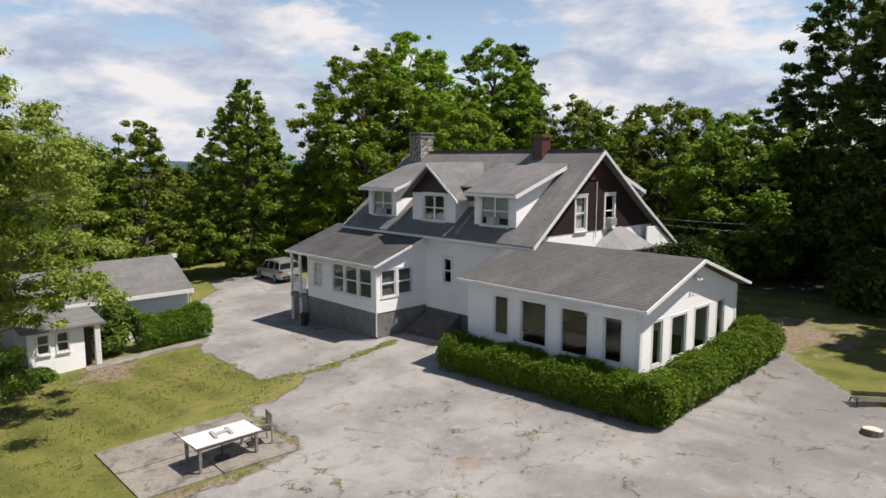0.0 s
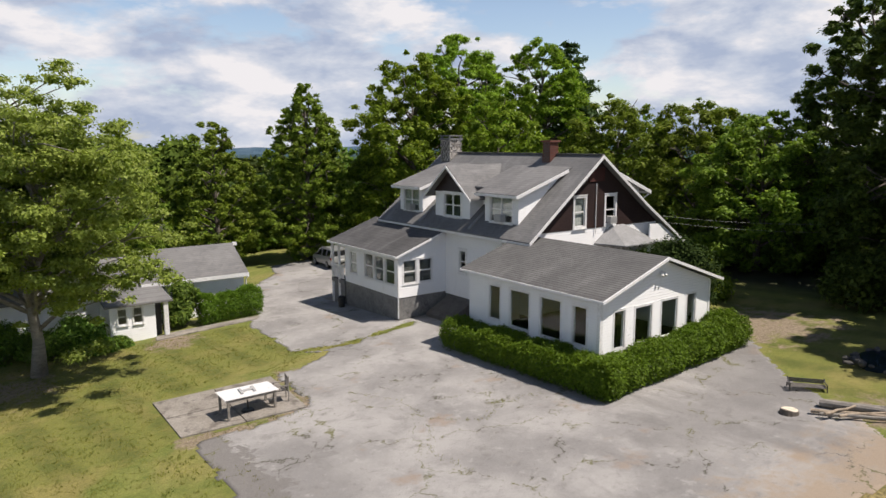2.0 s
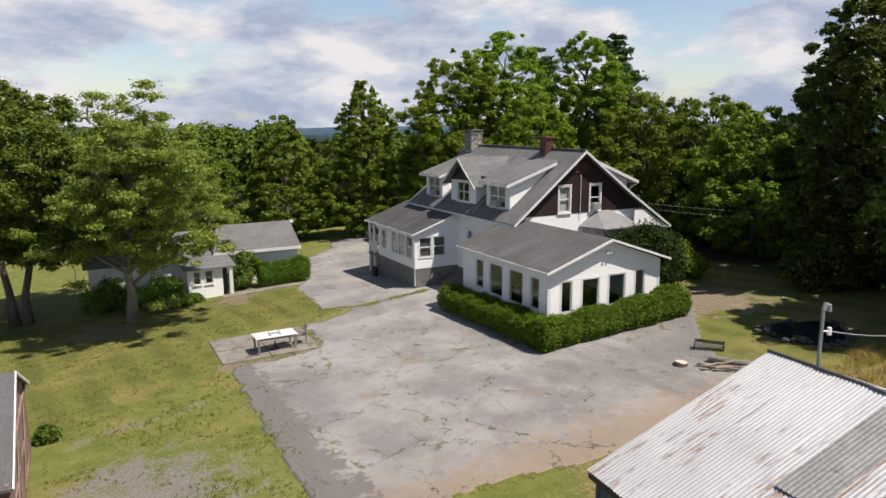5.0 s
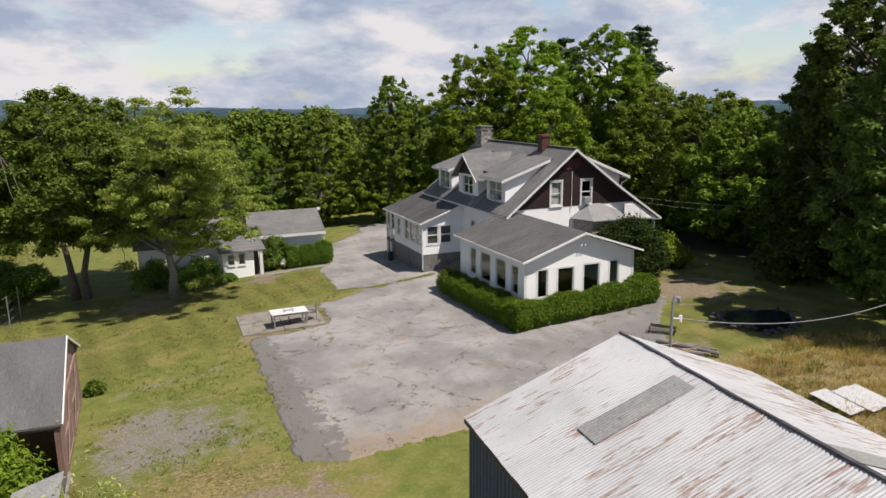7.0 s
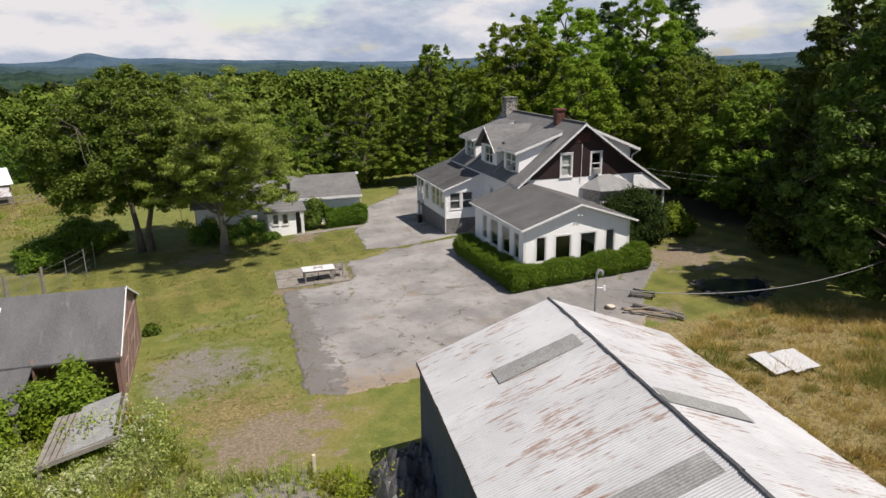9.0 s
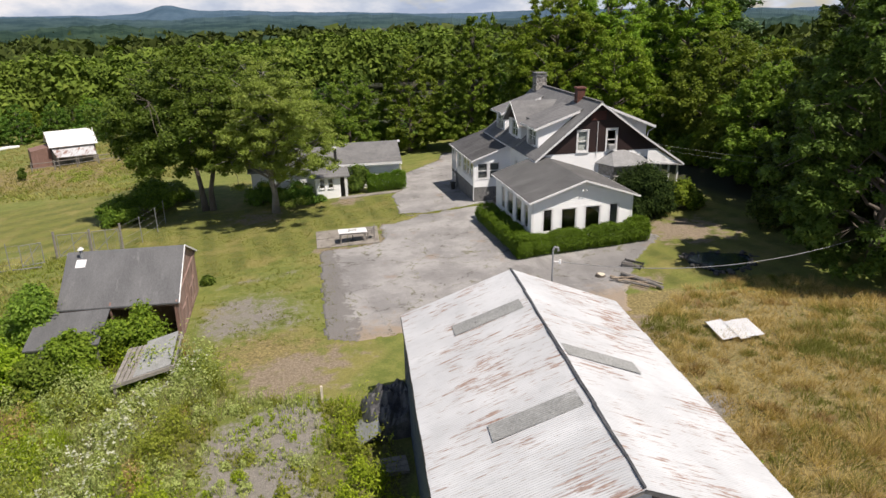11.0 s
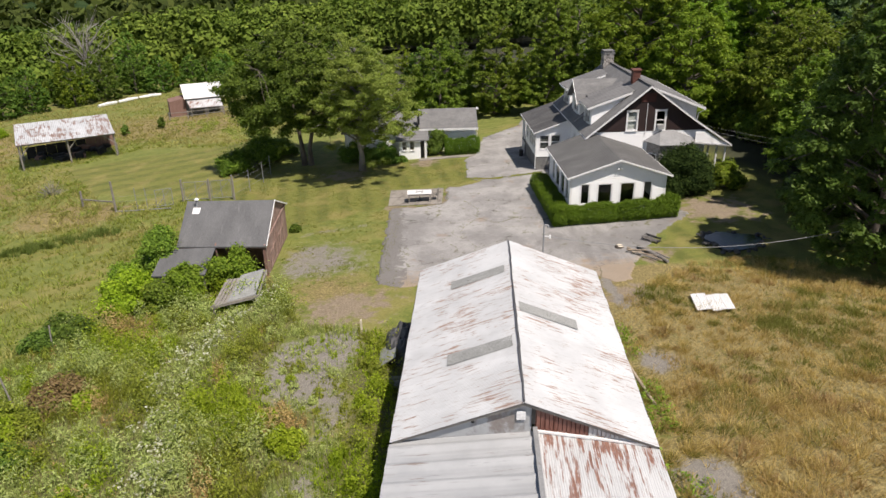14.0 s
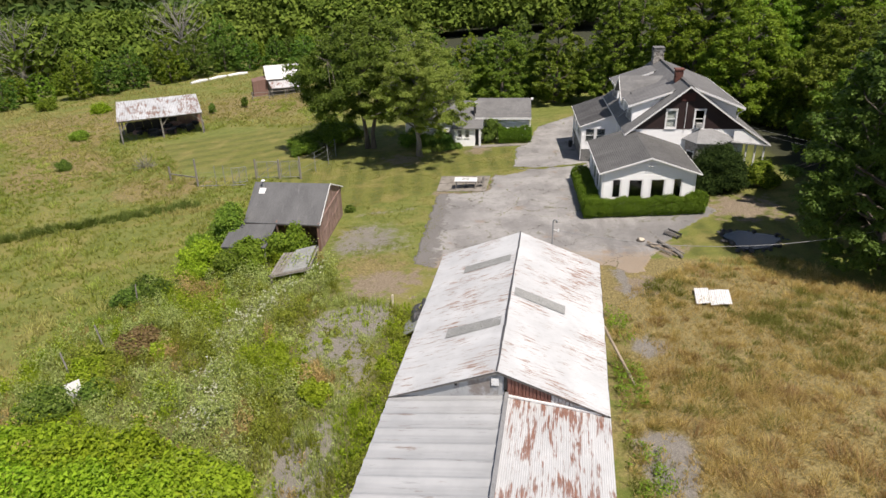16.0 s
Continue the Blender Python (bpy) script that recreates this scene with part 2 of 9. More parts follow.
M_METAL = surface("dull_galvanised_metal", (0.20, 0.205, 0.21), (0.28, 0.285, 0.29), 2, 20, 0.65, 0.1, 0.004, (0.15, 0.13, 0.12))
M_PLASTIC = surface("grey_plastic", (0.35, 0.35, 0.35), (0.45, 0.45, 0.44), 3, 20, 0.5)
M_BLACK = surface("black_paint", (0.012, 0.012, 0.013), (0.025, 0.025, 0.025), 3, 20, 0.5)
M_WOOD_GREY = surface("weathered_grey_wood", (0.16, 0.145, 0.13), (0.30, 0.28, 0.25), 2.5, 22, 0.85, 0.4, 0.006, (0.09, 0.08, 0.07), stretch=(1, 1, 4))
M_WOOD_BROWN = surface("weathered_brown_board", (0.165, 0.092, 0.074), (0.27, 0.165, 0.135), 2.0, 18, 0.85, 0.4, 0.006, (0.055, 0.04, 0.035), stretch=(4, 4, 0.6))
# paler board for the shed gable and doors than for its walls
M_WOOD_GABLE = surface("pale_red_board", (0.215, 0.135, 0.112), (0.36, 0.25, 0.215), 2.0, 18, 0.85, 0.4, 0.006, (0.10, 0.065, 0.055), stretch=(1, 1, 0.25))
M_WOOD_OLD = surface("dark_weathered_slat", (0.075, 0.068, 0.062), (0.15, 0.138, 0.125), 2.5, 22, 0.85, 0.4, 0.006)
M_WOOD_LOG = surface("pale_log", (0.22, 0.17, 0.12), (0.40, 0.33, 0.25), 3, 20, 0.85, 0.4, 0.008)
M_DEAD = surface("bleached_dead_wood", (0.20, 0.185, 0.17), (0.32, 0.30, 0.275), 3, 18, 0.9)
M_CUT = surface("cut_wood", (0.62, 0.54, 0.42), (0.76, 0.68, 0.55), 5, 25, 0.8)
M_BARK = surface("bark", (0.075, 0.062, 0.05), (0.17, 0.145, 0.12), 3, 18, 0.9, 0.7, 0.02, stretch=(1, 1, 0.35), local=True)
M_CONCRETE = surface("concrete_slab", (0.20, 0.18, 0.155), (0.33, 0.305, 0.27), 0.9, 14, 0.9, 0.3, 0.006, (0.13, 0.115, 0.10), (0.48, 0.66))
M_SHED_ROOF = surface("weathered_roll_roofing", (0.095, 0.097, 0.10), (0.145, 0.147, 0.15), 0.9, 20, 0.9, 0.25, 0.006, (0.20, 0.20, 0.20), (0.55, 0.8), stretch=(1.6, 0.4, 0.4))
M_SHEET_W = corrugated("white_painted_corrugated_sheet", (0.44, 0.455, 0.47), (0.565, 0.58, 0.595), (0.20, 0.105, 0.075), (0.34, 0.25, 0.20), 0.5455, (1.5, 19.0, 1.5))
M_SHEET_SHELTER = corrugated("white_rusting_shelter_sheet", (0.44, 0.455, 0.47), (0.565, 0.58, 0.595), (0.17, 0.085, 0.06), (0.28, 0.18, 0.14), 0.50, (0.7, 4.0, 0.7), 62.6)
M_SHEET_GREY = corrugated("bare_ribbed_sheet", (0.335, 0.348, 0.36), (0.43, 0.443, 0.455), (0.20, 0.155, 0.14), (0.24, 0.22, 0.2), 0.62, (0.5, 5.0, 0.3))
M_SHEET_RUST = corrugated("rusting_corrugated_sheet", (0.475, 0.485, 0.495), (0.57, 0.58, 0.59), (0.16, 0.060, 0.036), (0.27, 0.125, 0.08), 0.515, (9.0, 0.9, 0.9))
M_RUST = corrugated("rust_red_wall_sheet", (0.15, 0.06, 0.045), (0.24, 0.11, 0.085), (0.10, 0.035, 0.025), (0.15, 0.05, 0.03), 0.5, (6.0, 1, 0.4))
M_BLUE = surface("blue_grey_wall_sheet", (0.055, 0.075, 0.11), (0.085, 0.11, 0.15), 1.0, 14, 0.6, 0.2, 0.005, (0.13, 0.13, 0.14), (0.6, 0.8), stretch=(2, 2, 0.5))
M_FIBRE = surface("grey_fibreglass_panel", (0.215, 0.223, 0.218), (0.30, 0.308, 0.302), 2.0, 16, 0.6, 0.2, 0.004, (0.12, 0.12, 0.115))
M_TABLE = surface("white_table_top", (0.70, 0.70, 0.70), (0.80, 0.80, 0.79), 3, 20, 0.45)
M_TARP = surface("black_and_grey_tarp", (0.035, 0.036, 0.04), (0.10, 0.10, 0.105), 3, 14, 0.5, 0.5, 0.03)

M_LEAF = foliage("broad_leaves", (0.103, 0.187, 0.017), (0.211, 0.316, 0.035), (0.339, 0.403, 0.052), through_light=0.42)
M_LEAF_DARK = foliage("dark_leaves", (0.063, 0.130, 0.021), (0.141, 0.233, 0.040), (0.235, 0.317, 0.056), through_light=0.38)
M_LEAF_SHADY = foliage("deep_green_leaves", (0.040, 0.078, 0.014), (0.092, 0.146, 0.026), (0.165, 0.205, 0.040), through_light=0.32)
M_LEAF_MID = foliage("mid_green_leaves", (0.082, 0.153, 0.018), (0.179, 0.269, 0.036), (0.298, 0.358, 0.054), through_light=0.4)
M_LEAF_OLIVE = foliage("olive_leaves", (0.145, 0.198, 0.025), (0.284, 0.346, 0.046), (0.403, 0.437, 0.084), through_light=0.42)
M_LEAF_HEDGE = foliage("hedge_leaves", (0.050, 0.116, 0.009), (0.114, 0.223, 0.018), (0.205, 0.316, 0.030), through_light=0.3)
M_LEAF_YEW = foliage("yew_needles", (0.018, 0.040, 0.010), (0.038, 0.068, 0.014), (0.06, 0.095, 0.02), rough=0.85, through_light=0.15)
M_LEAF_LIME = foliage("lime_leaves", (0.164, 0.273, 0.015), (0.312, 0.448, 0.031), (0.437, 0.525, 0.055), through_light=0.42)
M_NEEDLE = foliage("pine_needles", (0.043, 0.079, 0.034), (0.084, 0.134, 0.054), (0.132, 0.168, 0.072), through_light=0.2)
M_WEED = foliage("weeds", (0.234, 0.285, 0.081), (0.386, 0.436, 0.152), (0.522, 0.495, 0.218), through_light=0.4)
M_LAWN = foliage("lawn_blades", (0.124, 0.149, 0.025), (0.201, 0.205, 0.040), (0.278, 0.228, 0.081), rough=0.6, through_light=0.35)
M_STRAW = foliage("pale_field_grass", (0.30, 0.29, 0.095), (0.40, 0.37, 0.14), (0.42, 0.36, 0.15), rough=0.7, through_light=0.4)
M_FIELD = foliage("field_grass", (0.168, 0.228, 0.034), (0.285, 0.328, 0.068), (0.40, 0.375, 0.12), rough=0.7, through_light=0.4)
M_LEAF_ASH = foliage("ash_leaves", (0.112, 0.163, 0.029), (0.225, 0.278, 0.055), (0.365, 0.384, 0.098), through_light=0.4)
M_HAY = foliage("dry_grass", (0.43, 0.345, 0.13), (0.60, 0.475, 0.20), (0.56, 0.41, 0.19), rough=0.7, through_light=0.4)
M_BROWN_GRASS = foliage("brown_seeding_grass", (0.30, 0.205, 0.09), (0.43, 0.30, 0.135), (0.37, 0.235, 0.12), rough=0.7, through_light=0.4)
M_MEADOW = foliage("green_meadow_grass", (0.130, 0.165, 0.030), (0.225, 0.255, 0.055), (0.33, 0.31, 0.10), rough=0.7, through_light=0.4)
M_DITCH = foliage("rank_dark_grass", (0.070, 0.115, 0.022), (0.135, 0.185, 0.040), (0.22, 0.24, 0.07), rough=0.7, through_light=0.35)
M_FLOWER = foliage("white_umbels", (0.42, 0.43, 0.32), (0.60, 0.60, 0.50), (0.34, 0.38, 0.22), rough=0.7)

# ---- mesh helpers ----


class Form:
    """Vertices and faces collected for one mesh."""

    def __init__(self):
        self.v, self.f, self.starts = [], [], []

    def poly(self, pts):
        n = len(self.v)
        self.v += [tuple(p) for p in pts]
        self.f.append(tuple(range(n, n + len(pts))))

    def hexa(self, a, b):
        """A solid between two quads a and b, given in the same turning order."""
        n = len(self.v)
        self.v += [tuple(p) for p in a] + [tuple(p) for p in b]
        self.f += [(n, n + 3, n + 2, n + 1), (n + 4, n + 5, n + 6, n + 7)]
        for i in range(4):
            j = (i + 1) % 4
            self.f.append((n + i, n + j, n + 4 + j, n + 4 + i))

    def box(self, x0, x1, y0, y1, z0, z1):
        self.hexa([(x0, y0, z0), (x1, y0, z0), (x1, y1, z0), (x0, y1, z0)], [(x0, y0, z1), (x1, y0, z1), (x1, y1, z1), (x0, y1, z1)])

    def slab(self, pts, thick):
        """A sheet with its top at pts (counter-clockwise from above), thick metres downwards."""
        n, k = len(self.v), len(pts)
        self.v += [(x, y, z - thick) for x, y, z in pts] + [tuple(p) for p in pts]
        self.f += [tuple(range(n + k - 1, n - 1, -1)), tuple(range(n + k, n + 2 * k))]
        for i in range(k):
            j = (i + 1) % k
            self.f.append((n + i, n + j, n + k + j, n + k + i))

    def beam(self, p, q, w, h=None):
        """A square bar from p to q."""
        p, q = Vector(p), Vector(q)
        d = (q - p).normalized()
        s = d.cross(Vector((0, 0, 1)))
        s = s.normalized() if s.length > 1e-4 else Vector((1, 0, 0))
        u = s.cross(d)
        h = w if h is None else h
        c = [s * (a * w / 2) + u * (b * h / 2) for a, b in ((-1, -1), (1, -1), (1, 1), (-1, 1))]
        self.hexa([p + k for k in c], [q + k for k in c])

    def tube(self, pts, radii, sides=8):
        """A round bar along pts, closed at both ends."""
        n = len(self.v)
        for i, p in enumerate(pts):
            p = Vector(p)
            d = (Vector(pts[min(i + 1, len(pts) - 1)]) - Vector(pts[max(i - 1, 0)])).normalized()
            s = d.cross(Vector((0.13, 0.95, 0.2)))
            s = s.normalized() if s.length > 1e-3 else Vector((1, 0, 0))
            u = d.cross(s)
            r = radii[i] if isinstance(radii, (list, tuple)) else radii
            self.v += [tuple(p + s * (r * math.cos(k * math.tau / sides)) + u * (r * math.sin(k * math.tau / sides))) for k in range(sides)]
        for i in range(len(pts) - 1):
            for k in range(sides):
                a, b = n + i * sides + k, n + i * sides + (k + 1) % sides
                self.f.append((a, b, b + sides, a + sides))
        self.f.append(tuple(range(n + sides - 1, n - 1, -1)))
        e = n + (len(pts) - 1) * sides
        self.f.append(tuple(range(e, e + sides)))

    def wall(self, along, at, thick, top, low, holes=()):
        """A wall along "x" or "y" at that other coordinate, thick metres in the growing direction, under the line top, over the line low, with holes."""
        self.starts.append((len(self.v), len(self.f)))
        us = sorted({u for u, _ in top} | {u for u, _ in low} | {u for h in holes for u in h[:2]})

        def level(line, u):
            for (a, za), (b, zb) in zip(line, line[1:]):
                if a - 1e-9 <= u <= b + 1e-9:
                    return za + (zb - za) * (u - a) / (b - a) if b > a else za
            return line[0][1]

        def put(u, d, z):
            return (u, at + d, z) if along == "x" else (at + d, u, z)

        for a, b in zip(us, us[1:]):
            if b - a < 1e-6:
                continue
            mid = (a + b) / 2
            cuts = sorted((h[2], h[3]) for h in holes if h[0] < mid < h[1])
            z0 = (level(low, a + 1e-7), level(low, b - 1e-7))
            spans = []
            for c0, c1 in cuts:
                spans.append((z0, (c0, c0)))
                z0 = (c1, c1)
            spans.append((z0, (level(top, a + 1e-7), level(top, b - 1e-7))))
            for (l0, l1), (h0, h1) in spans:
                if h0 - l0 < 1e-4 and h1 - l1 < 1e-4:
                    continue
                self.hexa([put(a, 0, l0), put(b, 0, l1), put(b, thick, l1), put(a, thick, l0)], [put(a, 0, h0), put(b, 0, h1), put(b, thick, h1), put(a, thick, h0)])


def mesh_of(name, form, material, smooth=False):
    me = bpy.data.meshes.new(name)
    me.from_pydata(form.v, [], form.f)
    me.materials.append(material)
    if smooth:
        me.polygons.foreach_set("use_smooth", [True] * len(me.polygons))
    me.update()
    bm = bmesh.new()
    bm.from_mesh(me)
    if form.starts:
        bmesh.ops.remove_doubles(bm, verts=bm.verts, dist=0.0004)
    bmesh.ops.recalc_face_normals(bm, faces=bm.faces)
    bm.to_mesh(me)
    bm.free()
    return me


def raw_mesh(name, verts, faces_n, material):
    """A large mesh of separate triangles or quads, from an array of corners."""
    me = bpy.data.meshes.new(name)
    v = np.asarray(verts, dtype=np.float32).reshape(-1, 3)
    n = len(v) // faces_n
    me.vertices.add(len(v))
    me.vertices.foreach_set("co", v.ravel())
    me.loops.add(len(v))
    me.loops.foreach_set("vertex_index", np.arange(len(v), dtype=np.int32))
    me.polygons.add(n)
    me.polygons.foreach_set("loop_start", np.arange(n, dtype=np.int32) * faces_n)
    me.polygons.foreach_set("loop_total", np.full(n, faces_n, dtype=np.int32))
    me.materials.append(material)
    me.update(calc_edges=True)
    return me


def part(name, form, material, parent=None, label="", smooth=False):
    if isinstance(form, Form) and len(form.starts) > 1 and form.starts[0] == (0, 0):
        cuts = form.starts + [(len(form.v), len(form.f))]
        for (v0, f0), (v1, f1) in zip(cuts, cuts[1:]):
            piece = Form()
            piece.v, piece.f, piece.starts = form.v[v0:v1], [tuple(i - v0 for i in q) for q in form.f[f0:f1]], [(0, 0)]
            ob = part(name, piece, material, parent, label, smooth)
        return ob
    me = form if isinstance(form, bpy.types.Mesh) else mesh_of(name, form, material, smooth)
    ob = new(name, me)
    ob.parent = parent
    if parent is not None and parent.data is None:
        ob.matrix_parent_inverse = Matrix.Translation(-parent.location)
    if label:
        ob["label"] = label
    return ob


def thing(name, label, category, at=(0, 0, 0), group="", kind=""):
    """An Empty at the base of a thing; its parts are given in world places."""
    ob = new(name)
    ob.location = at
    ob.empty_display_size = 0.2
    return tagged(ob, label, category, group, kind)

# ---- ground ----


def rise(x, y):
    """Height of the ground: a gentle slope round the house, falling away into the valley."""
    x, y = np.asarray(x, dtype=float), np.asarray(y, dtype=float)
    z = 0.055 * np.clip(x, -75, 36) - 0.035 * np.clip(y, -70, 100) - 0.5
    d = np.hypot(x - 5, y - 15)
    far = np.clip(d - 95, 0, None)
    z = z - 46 * (1 - np.exp(-(far / 330) ** 1.3))
    z = z + 0.05 * np.sin(x * 0.55 + 1.0) * np.sin(y * 0.47) * np.clip((d - 12) / 30, 0, 1)
    return z


def level(x, y):
    return float(rise(x, y))


def inside(px, py, outline):
    """Which points lie in an outline."""
    px, py = np.asarray(px), np.asarray(py)
    ok = np.zeros(px.shape, bool)
    for (x0, y0), (x1, y1) in zip(outline, outline[1:] + outline[:1]):
        if y0 == y1:
            continue
        cross = (y0 > py) != (y1 > py)
        ok ^= cross & (px < (x1 - x0) * (py - y0) / (y1 - y0) + x0)
    return ok


def away(px, py, line):
    """Distance to a broken line."""
    px, py = np.asarray(px, dtype=float), np.asarray(py, dtype=float)
    best = np.full(px.shape, 1e9)
    for (x0, y0), (x1, y1) in zip(line, line[1:]):
        dx, dy = x1 - x0, y1 - y0
        k = np.clip(((px - x0) * dx + (py - y0) * dy) / (dx * dx + dy * dy + 1e-9), 0, 1)
        best = np.minimum(best, np.hypot(px - x0 - k * dx, py - y0 - k * dy))
    return best


def spot(px, py, x, y, r):
    return np.clip(1.25 - np.hypot(px - x, py - y) / r, 0, 1)


LOT = [(6.0, 1.9), (7.6, 1.2), (10.4, 1.3), (14.0, 0.6), (18.6, 0.9), (19.6, -0.6), (20.6, -0.2), (21.4, 1.8), (22.6, 3.6), (24.2, 6.2), (26.6, 8.4), (27.6, 9.4), (27.0, 11.0),
       (19.5, 11.0), (19.5, 18.0), (22.4, 18.0), (22.4, 23.7), (19.4, 23.7), (19.4, 31.0), (22.4, 31.0), (23.6, 35.0), (26.2, 40.0), (26.4, 46.5), (21.6, 46.5), (20.6, 43.0), (16.0, 38.0), (14.6, 31.2), (13.4, 29.4), (13.2, 25.0),
       (13.0, 23.2), (14.0, 21.6), (13.2, 20.8), (11.2, 20.4), (10.9, 17.0), (10.6, 16.1), (8.4, 15.9), (6.45, 16.0), (6.32, 12.0), (6.2, 8.0), (6.1, 4.5)]
YARD = [(-0.8, 4.0), (-0.5, 9.8), (1.2, 10.2), (3.3, 9.6), (5.2, 8.8), (5.3, 4.2), (3.0, 3.0), (0.2, 3.2)]
DIRT = [(1.4, -2.6), (2.0, 0.4), (4.0, 1.6), (5.8, 1.3), (8.6, 0.4), (6.9, -3.4), (2.4, -3.6)]
LANE = [(1.2, -4.0), (2.7, -3.5), (5.6, -3.3), (5.8, -6.0), (5.6, -8.2), (5.3, -10.5), (5.2, -13.5), (5.1, -15.0), (5.0, -19.5), (4.8, -24.0), (2.6, -24.0), (2.4, -18.0), (2.6, -15.2), (3.7, -13.6), (3.9, -11.0), (2.4, -10.4), (1.4, -9.4), (0.9, -7.0)]
PAD = [(17.6, -15.4), (19.4, -15.7), (20.0, -17.2), (18.8, -19.6), (17.7, -19.2)]
MOWN = [(-0.4, 13.2), (6.2, 16.6), (6.0, 21.2), (11.2, 21.4), (13.2, 22.4), (13.4, 29.6), (9, 30.4), (-6, 31.5), (-9.6, 41), (-11, 47), (-22, 42.4), (-30, 38), (-23, 28), (-17.5, 27), (-9, 23.5), (-7, 14)]


def axis(lo, hi, step, reach):
    """Even steps between lo and hi, then growing ones out to reach."""
    mid = list(np.arange(lo, hi + step / 2, step))
    out, s = [], step
    p = hi
    while p < reach:
        s *= 1.28
        p += s
        out.append(p)
    left, s, p = [], step, lo
    while p > -reach:
        s *= 1.28
        p -= s
        left.append(p)
    return np.array(left[::-1] + mid + out)


GX, GY = axis(-60, 45, 0.6, 4600), axis(-48, 84, 0.6, 4600)
gx, gy = np.meshgrid(GX, GY)
gz = rise(gx, gy)
nx, ny = len(GX), len(GY)
gidx = np.arange(nx * ny).reshape(ny, nx)
gf = np.stack([gidx[:-1, :-1], gidx[:-1, 1:], gidx[1:, 1:], gidx[1:, :-1]], -1).reshape(-1, 4)
ground_mesh = bpy.data.meshes.new("ground")
ground_mesh.from_pydata(np.stack([gx, gy, gz], -1).reshape(-1, 3).tolist(), [], gf.tolist())
ground_mesh.polygons.foreach_set("use_smooth", [True] * len(ground_mesh.polygons))

wob = 0.8 * np.sin(gx * 0.9 + 2 * np.sin(gy * 0.4)) + 0.6 * np.sin(gy * 1.1 + 1.7 * np.sin(gx * 0.5))


def soft(outline, width=1.2):
    """1 inside an outline, fading over its uneven edge."""
    d = away(gx, gy, outline + outline[:1])
    d = np.where(inside(gx, gy, outline), d, -d)
    return np.clip(0.5 + (d + 0.35 * wob) / (2 * width), 0, 1)


mown = np.where(gx < -8, soft(MOWN, 4.0), soft(MOWN, 1.2))
gravel = np.maximum(0.68 * soft(YARD, 1.9), 0.80 * soft(LANE, 1.0))
gravel = np.maximum(gravel, 0.5 * np.clip(1.2 - away(gx, gy, [(0.6, 11.6), (2.2, 12.2), (4.6, 12.6)]) / 0.8, 0, 1))
gravel = np.maximum(gravel, 0.95 * spot(gx, gy, 19.3, -8.9, 1.3) + 1.1 * soft(PAD, 0.6) + 0.9 * np.clip(1.3 - away(gx, gy, [(19.0, 0.0), (19.3, -3.4)]) / 0.55, 0, 1))
bare = np.clip(0.66 * spot(gx, gy, 29.5, 10.0, 4.8) + 0.62 * soft(DIRT, 1.4) + 0.30 * soft(YARD, 2.0) + 0.8 * spot(gx, gy, 20.0, -2.2, 2.0) + 0.6 * spot(gx, gy, 22.8, 3.0, 2.4) + 0.75 * np.clip(1.2 - away(gx, gy, [(6.3, 16.2), (10.4, 15.6), (11.3, 17.5), (11.6, 20.5)]) / 0.9, 0, 1) + 0.7 * spot(gx, gy, 9.5, 29.5, 2.2) + 0.6 * spot(gx, gy, 2, 27, 4), 0, 1)
trail = np.clip(1.4 - away(gx, gy, [(-60, -8), (-34, 4.6), (-27.7, 7.7), (-23.4, 10.1), (-18.6, 12.1), (-13.7, 15.2), (-9.8, 18.0)]) / 0.9, 0, 1)
mown = np.maximum(mown, trail)
mown = np.maximum(mown, soft([(22.0, 2.6), (25.6, 7.6), (27.4, 9.4), (27.4, 12.4), (31.0, 17.0), (36.0, 17.0), (37.0, 8.0), (33.0, 1.6), (26.0, 0.4)], 1.0))
hay = np.clip(spot(gx, gy, 27, -15, 14) + 0.55 * spot(gx, gy, 25, -6, 7) + 0.3 * spot(gx, gy, 8, -1.2, 6) + 0.7 * spot(gx, gy, 19.5, -2, 4) + 0.75 * spot(gx, gy, 15.5, -1.6, 4.2) + 0.5 * spot(gx, gy, 23.5, 0.5, 4) + 0.5 * spot(gx, gy, 2.5, 2.0, 5) + 0.45 * spot(gx, gy, -34, 22, 12) + 0.8 * spot(gx, gy, -20, 21.5, 6) + 0.7 * spot(gx, gy, -36, 30, 7) + 0.6 * spot(gx, gy, -42, 38, 8) + 0.8 * spot(gx, gy, -24, 62, 17) + 0.85 * spot(gx, gy, -50, 53, 15), 0, 1) * (1 - mown)
# weed-bed litter, darkened to paint in the shade between the plants
rank = soft([(-13, -34), (8.4, -34), (7.6, -18), (7.8, -7), (6.4, -4), (2.2, -3.0), (0.4, 0.6), (-0.8, 3.0), (-4, 1.4), (-9.3, 0.0), (-12, -5)], 0.9) * (1 - soft(LANE, 0.8))
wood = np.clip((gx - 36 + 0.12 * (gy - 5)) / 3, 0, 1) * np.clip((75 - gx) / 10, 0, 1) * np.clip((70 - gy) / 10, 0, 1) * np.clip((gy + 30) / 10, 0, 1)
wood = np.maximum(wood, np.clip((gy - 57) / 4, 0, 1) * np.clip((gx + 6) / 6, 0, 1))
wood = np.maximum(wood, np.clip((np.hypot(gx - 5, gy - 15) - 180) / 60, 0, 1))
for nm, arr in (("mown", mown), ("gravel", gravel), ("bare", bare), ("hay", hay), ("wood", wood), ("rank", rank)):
    at = ground_mesh.attributes.new(nm, "FLOAT", "POINT")
    at.data.foreach_set("value", arr.astype(np.float32).ravel())

m_ground, t, p = shader("grass_and_earth")


